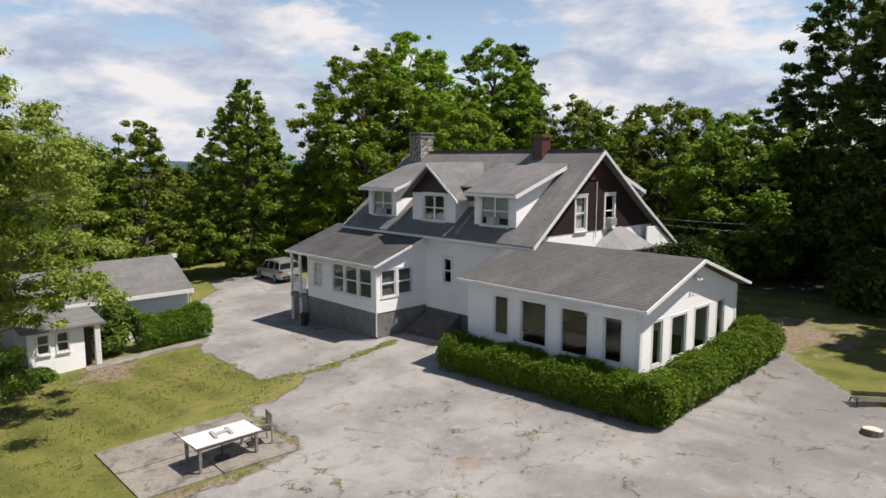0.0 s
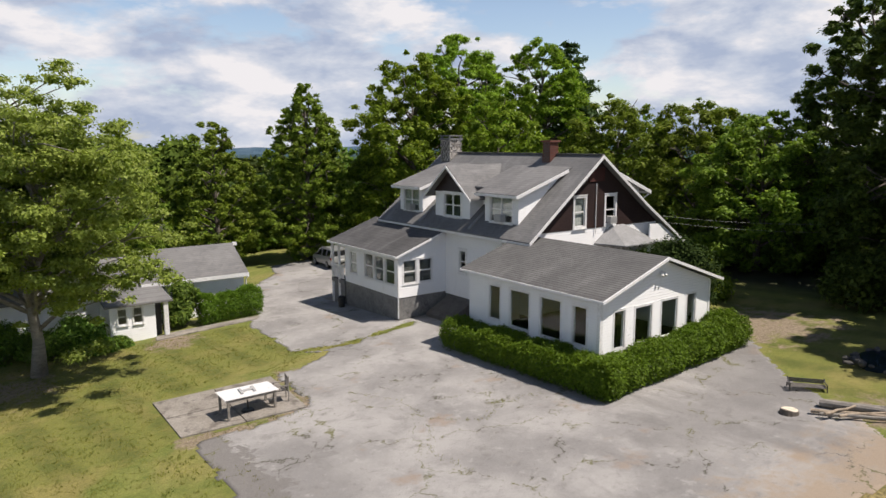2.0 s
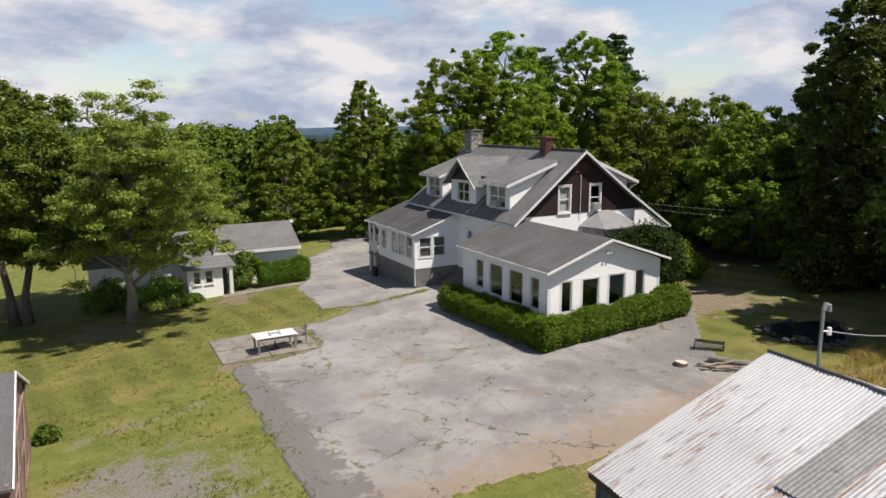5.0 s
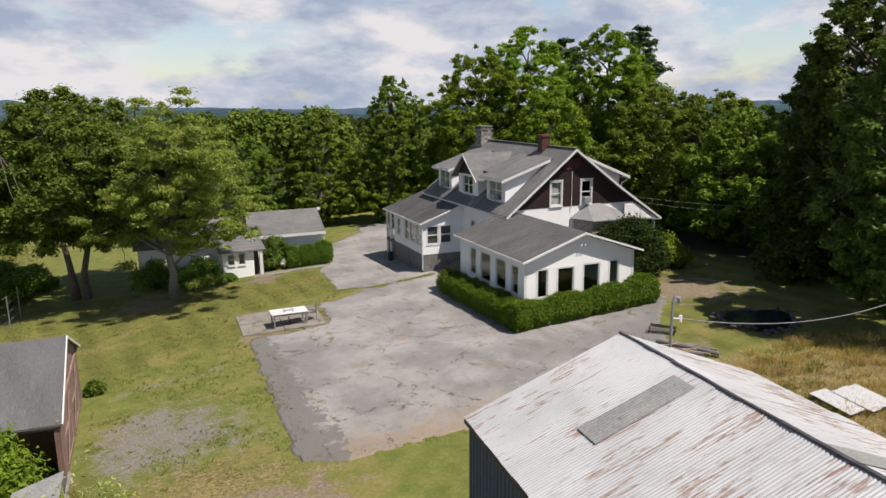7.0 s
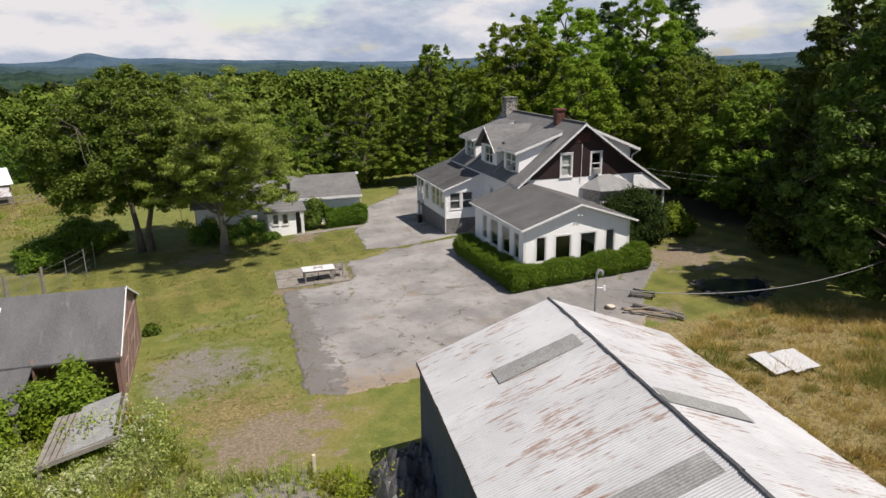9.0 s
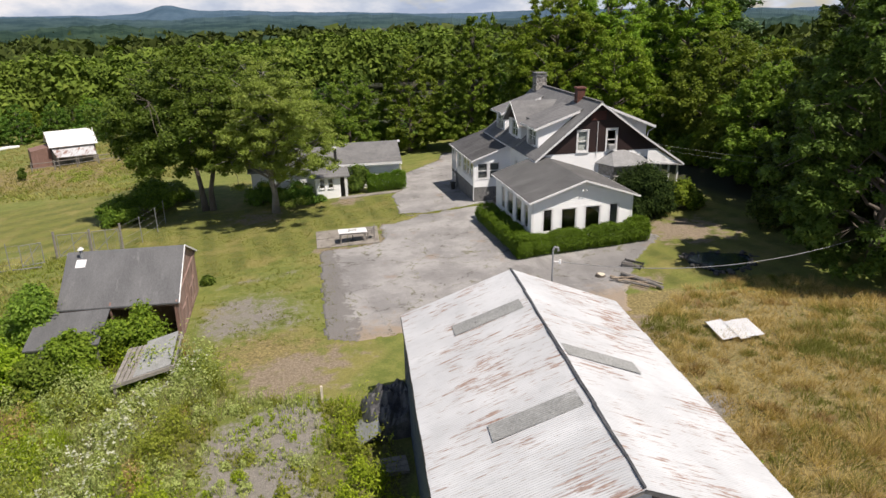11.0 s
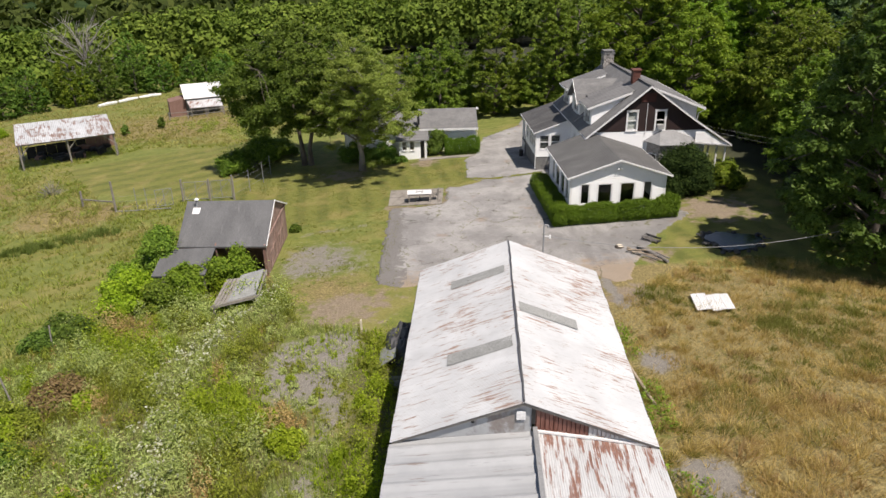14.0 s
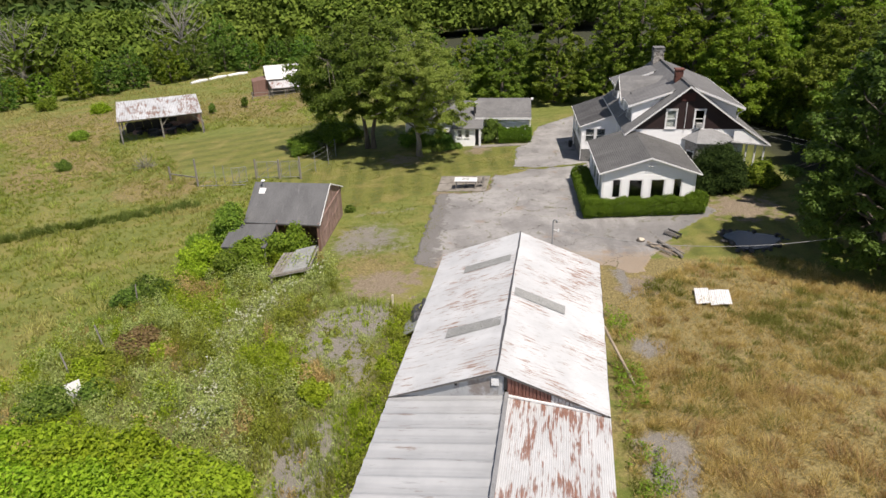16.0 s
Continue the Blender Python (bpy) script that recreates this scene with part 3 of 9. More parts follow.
def attribute(t, name):
    n = t.nodes.new("ShaderNodeAttribute")
    n.attribute_name = name
    return n.outputs["Fac"]


def broken(t, fac, noise_fac, strength=0.9):
    """A mask with its edge broken up by noise."""
    v = arith(t, "ADD", fac, arith(t, "MULTIPLY", arith(t, "SUBTRACT", noise_fac, 0.5), strength))
    return ramp(t, v, 0.38, 0.62)


sp = place(t)
n1, n2, n3 = grain(t, sp, 0.22, 6, 0.6), grain(t, sp, 1.3, 7, 0.65), grain(t, sp, 9, 6, 0.7)
n4 = grain(t, sp, 34, 4, 0.7)
col = mixed(t, ramp(t, n2, 0.3, 0.7), (0.130, 0.165, 0.028), (0.220, 0.240, 0.056))
col = mixed(t, ramp(t, n1, 0.48, 0.64, 0, 0.65), col, (0.29, 0.25, 0.085))
lawn = mixed(t, ramp(t, n2, 0.35, 0.65), (0.110, 0.132, 0.022), (0.168, 0.170, 0.038))
sepg = t.nodes.new("ShaderNodeSeparateXYZ")
t.links.new(sp, sepg.inputs[0])
band = arith(t, "SINE", arith(t, "MULTIPLY", arith(t, "ADD", sepg.outputs[1], arith(t, "MULTIPLY", sepg.outputs[0], -0.62)), 1.9))
band2 = arith(t, "SINE", arith(t, "MULTIPLY", arith(t, "ADD", sepg.outputs[0], arith(t, "MULTIPLY", sepg.outputs[1], 0.12)), 3.5))
swap = ramp(t, sepg.outputs[0], -9.5, -8.0)
band = arith(t, "ADD", arith(t, "MULTIPLY", band, arith(t, "SUBTRACT", 1.0, swap)), arith(t, "MULTIPLY", band2, swap))
lawn = mixed(t, ramp(t, band, -0.8, 0.8, 0, 0.42), lawn, (0.240, 0.255, 0.054))
lawn = mixed(t, ramp(t, grain(t, sp, 0.35, 5, 0.6), 0.48, 0.66, 0, 0.65), lawn, (0.30, 0.255, 0.085))
col = mixed(t, broken(t, attribute(t, "mown"), n2, 0.5), col, lawn)
straw = mixed(t, ramp(t, n3, 0.35, 0.65), (0.16, 0.130, 0.052), (0.34, 0.275, 0.115))
straw = mixed(t, ramp(t, grain(t, sp, 0.45, 6, 0.65), 0.56, 0.72, 0, 0.7), straw, (0.155, 0.155, 0.045))
col = mixed(t, broken(t, attribute(t, "hay"), n2, 0.8), col, straw)
earth = mixed(t, ramp(t, n3, 0.3, 0.7), (0.225, 0.175, 0.122), (0.32, 0.265, 0.195))
col = mixed(t, broken(t, attribute(t, "bare"), n2, 1.3), col, earth)
stone = mixed(t, ramp(t, n4, 0.3, 0.7), (0.172, 0.160, 0.145), (0.325, 0.303, 0.275))
loose = arith(t, "ADD", attribute(t, "gravel"), arith(t, "MULTIPLY", arith(t, "SUBTRACT", n2, 0.5), 1.3))
loose = arith(t, "ADD", loose, arith(t, "MULTIPLY", arith(t, "SUBTRACT", n3, 0.5), 1.1))
col = mixed(t, ramp(t, loose, 0.36, 0.72), col, stone)
# darker ground under the weeds: litter plus painted-in shade
col = mixed(t, broken(t, attribute(t, "rank"), n2, 0.8), col, mixed(t, ramp(t, n3, 0.3, 0.7), (0.085, 0.088, 0.030), (0.190, 0.185, 0.065)))
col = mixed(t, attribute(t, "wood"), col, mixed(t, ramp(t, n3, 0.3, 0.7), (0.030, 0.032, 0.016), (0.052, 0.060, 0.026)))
col = mixed(t, 0.45, col, mixed(t, ramp(t, n4, 0.25, 0.75), (0.35, 0.35, 0.35), (1.2, 1.2, 1.2)), "MULTIPLY")
col = mixed(t, 0.5, col, mixed(t, ramp(t, n3, 0.3, 0.7), (0.6, 0.62, 0.55), (1.25, 1.2, 1.15)), "MULTIPLY")
t.links.new(col, p.inputs["Base Color"])
p.inputs["Roughness"].default_value = 0.95
bumped(t, p, mixed(t, 0.5, n3, n4), 0.8, 0.05)
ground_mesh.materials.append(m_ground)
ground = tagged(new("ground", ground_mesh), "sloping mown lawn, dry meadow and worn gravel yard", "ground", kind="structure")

# cracked asphalt lot and drive, a thin sheet with a ragged edge
m_asphalt, t, p = shader("old_bleached_asphalt")
sp = place(t)
a1, a2, a3 = grain(t, sp, 0.30, 6, 0.6), grain(t, sp, 1.6, 8, 0.68, 0.4), grain(t, sp, 45, 4, 0.7)
col = mixed(t, ramp(t, a1, 0.36, 0.64), (0.250, 0.243, 0.237), (0.385, 0.375, 0.363))
col = mixed(t, ramp(t, a2, 0.52, 0.70, 0, 0.5), col, (0.165, 0.158, 0.15))
drag = grain(t, place(t, (0.9, 0.35, 1), (0, 0, 38)), 0.9, 8, 0.68, 0.3)
col = mixed(t, ramp(t, drag, 0.56, 0.72, 0, 0.4), col, (0.150, 0.145, 0.140))
col = mixed(t, ramp(t, grain(t, sp, 7, 6, 0.75), 0.57, 0.70, 0, 0.65), col, (0.16, 0.145, 0.125))
col = mixed(t, ramp(t, grain(t, sp, 2.6, 6, 0.7), 0.56, 0.66, 0, 0.45), col, (0.43, 0.42, 0.405))
col = mixed(t, ramp(t, grain(t, sp, 0.55, 6, 0.6), 0.60, 0.70, 0, 0.7), col, (0.30, 0.235, 0.185))
sepa = t.nodes.new("ShaderNodeSeparateXYZ")
t.links.new(sp, sepa.inputs[0])
rim = arith(t, "ADD", sepa.outputs[0], arith(t, "MULTIPLY", arith(t, "SUBTRACT", a2, 0.5), 3.4))
south = arith(t, "ADD", sepa.outputs[1], arith(t, "MULTIPLY", arith(t, "SUBTRACT", a2, 0.5), 7.0))
col = mixed(t, ramp(t, south, 1.2, 3.8, 0.85, 0), col, (0.34, 0.265, 0.19))
col = mixed(t, ramp(t, rim, 7.45, 7.62, 0.9, 0), col, mixed(t, ramp(t, a3, 0.3, 0.7), (0.150, 0.143, 0.136), (0.225, 0.214, 0.202)))
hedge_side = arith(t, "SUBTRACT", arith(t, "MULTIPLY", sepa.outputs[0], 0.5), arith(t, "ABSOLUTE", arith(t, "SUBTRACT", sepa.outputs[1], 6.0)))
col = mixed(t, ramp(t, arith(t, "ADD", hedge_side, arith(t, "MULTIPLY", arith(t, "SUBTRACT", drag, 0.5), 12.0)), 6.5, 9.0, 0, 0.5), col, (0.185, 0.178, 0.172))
vor = node(t, "ShaderNodeTexVoronoi", Scale=0.30)
vor.feature = "DISTANCE_TO_EDGE"
warp = t.nodes.new("ShaderNodeVectorMath")
warp.operation = "MULTIPLY_ADD"
wn2 = node(t, "ShaderNodeTexNoise", Scale=0.9, Detail=6.0, Roughness=0.65)
t.links.new(sp, wn2.inputs["Vector"])
t.links.new(wn2.outputs["Color"], warp.inputs[0])
warp.inputs[1].default_value = (2.6, 2.6, 0)
t.links.new(sp, warp.inputs[2])
t.links.new(warp.outputs[0], vor.inputs["Vector"])
crack = arith(t, "MULTIPLY", ramp(t, vor.outputs["Distance"], 0.002, 0.014, 1, 0), ramp(t, a2, 0.44, 0.56))
col = mixed(t, crack, col, mixed(t, ramp(t, a1, 0.45, 0.55), (0.085, 0.08, 0.06), (0.13, 0.13, 0.045)))
col = mixed(t, ramp(t, grain(t, sp, 3.2, 7, 0.7), 0.66, 0.72, 0, 0.8), col, (0.12, 0.105, 0.07))
col = mixed(t, 0.42, col, mixed(t, ramp(t, a3, 0.25, 0.75), (0.45, 0.45, 0.45), (1.12, 1.12, 1.12)), "MULTIPLY")
t.links.new(col, p.inputs["Base Color"])
p.inputs["Roughness"].default_value = 0.92
bumped(t, p, mixed(t, crack, a3, (0, 0, 0)), 0.5, 0.02)


def sheet_on_ground(name, outline, lift, step, material, ragged, strips=()):
    """A paved sheet laid over the ground inside an outline, its edge broken, with strips left out."""
    xs = np.arange(min(q[0] for q in outline) - 1, max(q[0] for q in outline) + 1, step)
    ys = np.arange(min(q[1] for q in outline) - 1, max(q[1] for q in outline) + 1, step)
    X, Y = np.meshgrid(xs, ys)
    cx, cy = X[:-1, :-1] + step / 2, Y[:-1, :-1] + step / 2
    d = away(cx, cy, outline + outline[:1])
    d = np.where(inside(cx, cy, outline), d, -d)
    w = ragged * (np.sin(cx * 2.3 + 3 * np.sin(cy * 1.1)) + np.sin(cy * 3.1 + 2 * np.sin(cx * 1.9)) + 0.7 * np.sin(cx * 7.1 + cy * 5.3))
    keep = d + w > 0
    for line, width in strips:
        keep &= away(cx, cy, line) > width * (0.75 + 0.3 * np.sin(cx * 3.7) + 0.3 * np.sin(cy * 5.1 + cx))
    k = np.arange(X.size).reshape(X.shape)
    f = np.stack([k[:-1, :-1], k[:-1, 1:], k[1:, 1:], k[1:, :-1]], -1)[keep]
    used, inv = np.unique(f, return_inverse=True)
    v = np.stack([X.ravel(), Y.ravel(), rise(X, Y).ravel() + lift], -1)[used]
    me = bpy.data.meshes.new(name)
    me.from_pydata(v.tolist(), [], inv.reshape(-1, 4).tolist())
    me.polygons.foreach_set("use_smooth", [True] * len(me.polygons))
    me.materials.append(material)
    ob = new(name, me)
    mod = ob.modifiers.new("thickness", "SOLIDIFY")
    mod.thickness, mod.offset = lift + 0.03, -1
    return ob


STRIP = [([(13.0, 22.9), (15.0, 22.2), (17.5, 22.4), (19.6, 22.9)], 0.32), ([(12.0, 20.6), (14.0, 21.7)], 0.25)]
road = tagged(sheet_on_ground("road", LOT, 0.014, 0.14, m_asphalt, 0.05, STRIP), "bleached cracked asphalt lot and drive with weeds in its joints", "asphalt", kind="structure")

# ---- house ----
RIDGE_X, RIDGE_Z = 26.55, 8.25
EAVE_X, EAVE_Z = 21.85, 4.47
SOUTH, NORTH = 17.1, 29.4
W_SLOPE = (RIDGE_Z - EAVE_Z) / (RIDGE_X - EAVE_X)


def west_roof(x):
    return EAVE_Z + (x - EAVE_X) * W_SLOPE


house = thing("house", "white clapboard farmhouse with grey shingle roof, dormers and maroon gable", "house", (24.5, 22, level(24.5, 22)))


def window(along, at, out, u0, u1, z0, z1, parent, rows=2, cols=1, trim=0.11, curtain=False, cooler=False, pair=False, shade=False, proud=0.035):
    """A window in a wall: casing, meeting rail, pane, dark blind behind. out is -1 where the wall looks towards smaller values."""
    def put(u, d, z):
        return (u, at + out * d, z) if along == "x" else (at + out * d, u, z)

    def bar(f, a, b, c, d, d0, d1):
        f.hexa([put(a, d0, c), put(b, d0, c), put(b, d1, c), put(a, d1, c)], [put(a, d0, d), put(b, d0, d), put(b, d1, d), put(a, d1, d)])

    f = Form()
    bar(f, u0 - trim, u0, z0 - trim, z1 + trim, -0.08, proud)
    bar(f, u1, u1 + trim, z0 - trim, z1 + trim, -0.08, proud)
    bar(f, u0, u1, z1, z1 + trim, -0.08, proud)
    bar(f, u0 - trim * 1.25, u1 + trim * 1.25, z1 + trim, z1 + trim + proud, -0.02, proud * 1.6)
    bar(f, u0, u1, z0 - trim, z0, -0.08, proud)
    win = part("window", f, M_TRIM, parent)
    s = Form()
    bar(s, u0 - trim * 1.2, u1 + trim * 1.2, z0 - trim - proud, z0 - trim, -0.03, proud * 2.0)
    part("sill", s, M_TRIM, win)
    s = Form()
    n = 2 if pair else 1
    w = (u1 - u0) / n
    for i in range(n):
        a, b = u0 + i * w, u0 + (i + 1) * w
        for c, d in ((a, a + 0.045), (b - 0.045, b)):
            bar(s, c, d, z0, z1, -0.06, -0.015)
        for r in range(rows + 1):
            zz = z0 + (z1 - z0) * r / rows
            lo, hi = max(z0, zz - 0.03), min(z1, zz + 0.03)
            bar(s, a + 0.045, b - 0.045, lo, hi, -0.055, -0.02)
    part("sash", s, M_TRIM, win)
    g = Form()
    bar(g, u0, u1, z0, z1, -0.045, -0.039)
    pane = part("pane", g, M_GLASS, win)
    pane.visible_shadow = False
    b = Form()
    if curtain:
        bar(b, u0 + 0.02, u1 - 0.02, z0 + 0.02 + (0.28 if cooler else 0), z1, -0.14, -0.12)
        part("curtain", b, M_SHADE if shade else M_BLIND, win, "dull drawn roller blind" if shade else "pale drawn curtain")
    if cooler:
        c = Form()
        m = (u0 + u1) / 2
        bar(c, m - 0.24, m + 0.24, z0 + 0.02, z0 + 0.36, -0.1, 0.26)
        for k in range(6):
            bar(c, m - 0.21, m + 0.21, z0 + 0.06 + k * 0.045, z0 + 0.08 + k * 0.045, 0.26, 0.268)
        part("air_conditioner", c, M_PLASTIC, win, "grey window air conditioner")
    return win


# main walls
W_WALL = 22.2
f = Form()
S_TOP = [(W_WALL, west_roof(W_WALL) - 0.12), (RIDGE_X, RIDGE_Z - 0.12), (30.0, 5.63), (33.0, 3.62)]
gable_windows = [(25.04, 25.76, 4.83, 6.2), (27.26, 27.96, 4.83, 6.2)]
f.wall("x", SOUTH, 0.16, [(W_WALL, 4.68), (31.35, 4.68)], [(W_WALL, 0.3), (31.35, 0.3)])
part("wall", f, M_SIDING, house)
f = Form()
top = [(22.5, 4.7), (RIDGE_X, RIDGE_Z - 0.14), (30.0, 5.6), (31.3, 4.72)]
f.wall("x", SOUTH - 0.02, 0.16, top, [(22.5, 4.68), (31.3, 4.68)], gable_windows)
part("gable", f, M_BROWN, house, "dark maroon shingled gable")
for a, b, c, d in gable_windows:
    window("x", SOUTH - 0.02, -1, a, b, c, d, house, cooler=a > 26, curtain=a < 26)
f = Form()
f.box(25.95, 27.1, SOUTH - 0.06, SOUTH - 0.02, 6.95, 7.6)
part("vent_panel", f, M_BOARD, house, "faded red boarded vent panel")
f = Form()
f.tube([(26.5, SOUTH - 0.07, 4.4), (26.5, SOUTH - 0.07, 6.85)], 0.025, 6)
part("conduit", f, M_TRIM, house)
f = Form()
f.wall("y", W_WALL, 0.16, [(17.26, west_roof(W_WALL) - 0.1), (NORTH, west_roof(W_WALL) - 0.1)], [(17.26, 0.85), (NORTH, 0.85)], [(21.86, 22.36, 2.2, 3.3)])
part("wall", f, M_SIDING, house)
window("y", W_WALL, -1, 21.86, 22.36, 2.2, 3.3, house)
f = Form()
f.wall("x", NORTH - 0.16, 0.16, S_TOP, [(W_WALL, -0.6), (33.0, -0.6)])
part("wall", f, M_SIDING, house)
f = Form()
f.wall("y", 31.2, 0.16, [(17.26, 4.7), (NORTH - 0.16, 4.7)], [(17.26, -0.4), (NORTH - 0.16, -0.4)])
part("wall", f, M_SIDING, house)
f = Form()
f.box(W_WALL + 0.02, W_WALL + 0.2, 17.3, NORTH, -0.8, 0.85)
f.box(W_WALL + 0.02, 31.3, SOUTH + 0.02, SOUTH + 0.2, -0.4, 0.35)
part("foundation", f, M_STONE, house, "grey block foundation")
f = Form()
f.box(W_WALL + 0.17, 31.2, 17.3, NORTH - 0.2, 0.9, 1.0)
f.box(W_WALL + 0.17, 31.2, 17.3, NORTH - 0.2, 3.9, 4.05)
part("floor", f, M_INNER_SHADE, house)

# main roof
N_END, S_END = NORTH + 0.35, SOUTH - 0.4
f = Form()
f.slab([(EAVE_X - 0.1, S_END, west_roof(EAVE_X - 0.1)), (RIDGE_X, S_END, RIDGE_Z), (RIDGE_X, N_END, RIDGE_Z), (EAVE_X - 0.1, N_END, west_roof(EAVE_X - 0.1))], 0.12)
part("roof", f, M_SHINGLE, house)
f = Form()
f.slab([(RIDGE_X, S_END, RIDGE_Z), (30.0, S_END, 5.76), (30.0, N_END, 5.76), (RIDGE_X, N_END, RIDGE_Z)], 0.12)
f.slab([(30.0, S_END, 5.76), (33.35, S_END, 3.56), (33.35, N_END, 3.56), (30.0, N_END, 5.76)], 0.12)
part("roof", f, M_SHINGLE, house)
f = Form()
f.beam((RIDGE_X, S_END + 0.02, RIDGE_Z + 0.005), (RIDGE_X, N_END - 0.02, RIDGE_Z + 0.005), 0.26, 0.05)
part("ridge_cap", f, M_SHINGLE_DARK, house)
for y in (S_END - 0.03, N_END + 0.03):
    f = Form()
    line = [(EAVE_X - 0.1, west_roof(EAVE_X - 0.1) - 0.09), (RIDGE_X, RIDGE_Z - 0.09), (30.0, 5.67), (33.35, 3.47)]
    for (x0, z0), (x1, z1) in zip(line, line[1:]):
        f.hexa([(x0, y - 0.025, z0 - 0.09), (x1, y - 0.025, z1 - 0.09), (x1, y + 0.025, z1 - 0.09), (x0, y + 0.025, z0 - 0.09)], [(x0, y - 0.025, z0 + 0.06), (x1, y - 0.025, z1 + 0.06), (x1, y + 0.025, z1 + 0.06), (x0, y + 0.025, z0 + 0.06)])
    part("rake_board", f, M_TRIM, house, "white rake board")
for x, z in ((EAVE_X - 0.1, west_roof(EAVE_X - 0.1)), (33.35, 3.56)):
    f = Form()
    f.box(x - 0.03, x + 0.03, S_END, N_END, z - 0.17, z - 0.06)
    part("fascia", f, M_TRIM, house)

# west dormers
FACE = 22.5


def shed_dormer(y0, y1, pairs):
    d = part("dormer", Form(), M_SIDING, house)
    slope = 0.34

    def top(x):
        return 6.42 + (x - 22.1) * slope

    f = Form()
    f.wall("y", FACE, 0.14, [(y0, 6.36), (y1, 6.36)], [(y0, 4.85), (y1, 4.85)], [(a, b, c, e) for a, b, c, e, _ in pairs])
    for y in (y0, y1 - 0.14):
        f.hexa([(FACE + 0.14, y, west_roof(FACE)), (25.6, y, 7.40), (25.6, y + 0.14, 7.40), (FACE + 0.14, y + 0.14, west_roof(FACE))],
               [(FACE + 0.14, y, top(FACE) - 0.1), (25.6, y, top(25.6) - 0.1), (25.6, y + 0.14, top(25.6) - 0.1), (FACE + 0.14, y + 0.14, top(FACE) - 0.1)])
    part("dormer_wall", f, M_SIDING, d)
    f = Form()
    f.slab([(22.1, y0 - 0.3, top(22.1)), (25.75, y0 - 0.3, top(25.75)), (25.75, y1 + 0.3, top(25.75)), (22.1, y1 + 0.3, top(22.1))], 0.08)
    part("dormer_roof", f, M_SHINGLE, d)
    f = Form()
    f.box(22.07, 22.12, y0 - 0.32, y1 + 0.32, top(22.1) - 0.16, top(22.1) - 0.03)
    for y in (y0 - 0.32, y1 + 0.28):
        f.hexa([(22.12, y, top(22.1) - 0.19), (25.5, y, top(25.5) - 0.19), (25.5, y + 0.04, top(25.5) - 0.19), (22.12, y + 0.04, top(22.1) - 0.19)],
               [(22.12, y, top(22.1) - 0.02), (25.5, y, top(25.5) - 0.02), (25.5, y + 0.04, top(25.5) - 0.02), (22.12, y + 0.04, top(22.1) - 0.02)])
    part("dormer_trim", f, M_TRIM, d)
    for a, b, c, e, cool in pairs:
        window("y", FACE, -1, a, b, c, e, house, pair=True, curtain=True, cooler=cool, trim=0.07)
    return d


shed_dormer(26.15, 28.45, [(26.5, 28.02, 5.02, 6.22, True)])
shed_dormer(18.25, 20.7, [(18.68, 20.28, 5.03, 6.25, True)])

# gabled dormer between them, with a recessed link
d = part("dormer", Form(), M_SIDING, house)
f = Form()
f.wall("y", FACE - 0.05, 0.14, [(21.85, 6.28), (24.85, 6.28)], [(21.85, 4.8), (24.85, 4.8)], [(22.6, 24.0, 5.02, 6.16)])
for y in (21.85, 24.71):
    f.hexa([(FACE + 0.09, y, west_roof(FACE) - 0.05), (24.3, y, west_roof(24.3) - 0.05), (24.3, y + 0.14, west_roof(24.3) - 0.05), (FACE + 0.09, y + 0.14, west_roof(FACE) - 0.05)],
           [(FACE + 0.09, y, 6.3), (24.3, y, 6.45), (24.3, y + 0.14, 6.45), (FACE + 0.09, y + 0.14, 6.3)])
f.wall("y", 23.35, 0.12, [(20.7, 6.7), (21.85, 6.7)], [(20.7, 5.6), (21.85, 5.6)], [(21.05, 21.45, 5.95, 6.5)])
part("dormer_wall", f, M_SIDING, d)
window("y", FACE - 0.05, -1, 22.6, 24.0, 5.02, 6.16, house, pair=True)
window("y", 23.35, -1, 21.05, 21.45, 5.95, 6.5, house, rows=1, trim=0.05)
f = Form()
f.wall("y", FACE - 0.07, 0.1, [(21.8, 6.3), (23.35, 7.58), (24.9, 6.3)], [(21.8, 6.27), (24.9, 6.27)])
part("dormer_gable", f, M_BROWN, d, "dark maroon shingled gable")
f = Form()
f.slab([(22.05, 21.35, 6.05), (23.95, 21.35, 6.05), (25.9, 23.35, 7.70), (22.05, 23.35, 7.70)], 0.09)
part("dormer_roof", f, M_SHINGLE, d)
f = Form()
f.slab([(22.05, 23.35, 7.70), (25.9, 23.35, 7.70), (23.95, 25.35, 6.05), (22.05, 25.35, 6.05)], 0.09)
part("dormer_roof", f, M_SHINGLE, d)
f = Form()
for ya, yb in ((21.3, 23.35), (25.4, 23.35)):
    f.hexa([(22.0, ya, 5.88), (22.06, ya, 5.88), (22.06, yb, 7.53), (22.0, yb, 7.53)], [(22.0, ya, 5.99), (22.06, ya, 5.99), (22.06, yb, 7.66), (22.0, yb, 7.66)])
part("dormer_trim", f, M_TRIM, d)
f = Form()
f.slab([(22.9, 20.6, 6.62), (25.75, 20.6, 7.66), (25.75, 22.0, 7.66), (22.9, 22.0, 6.62)], 0.08)
part("dormer_roof", f, M_SHINGLE, d)

# pale flashing boards lying on the lower roof between the dormers
for y in (21.25, 25.6):
    f = Form()
    f.beam((21.9, y, west_roof(21.9) + 0.05), (23.3, y, west_roof(23.3) + 0.05), 0.13, 0.1)
    part("flashing", f, M_METAL, house, "pale metal flashing strip on the roof")

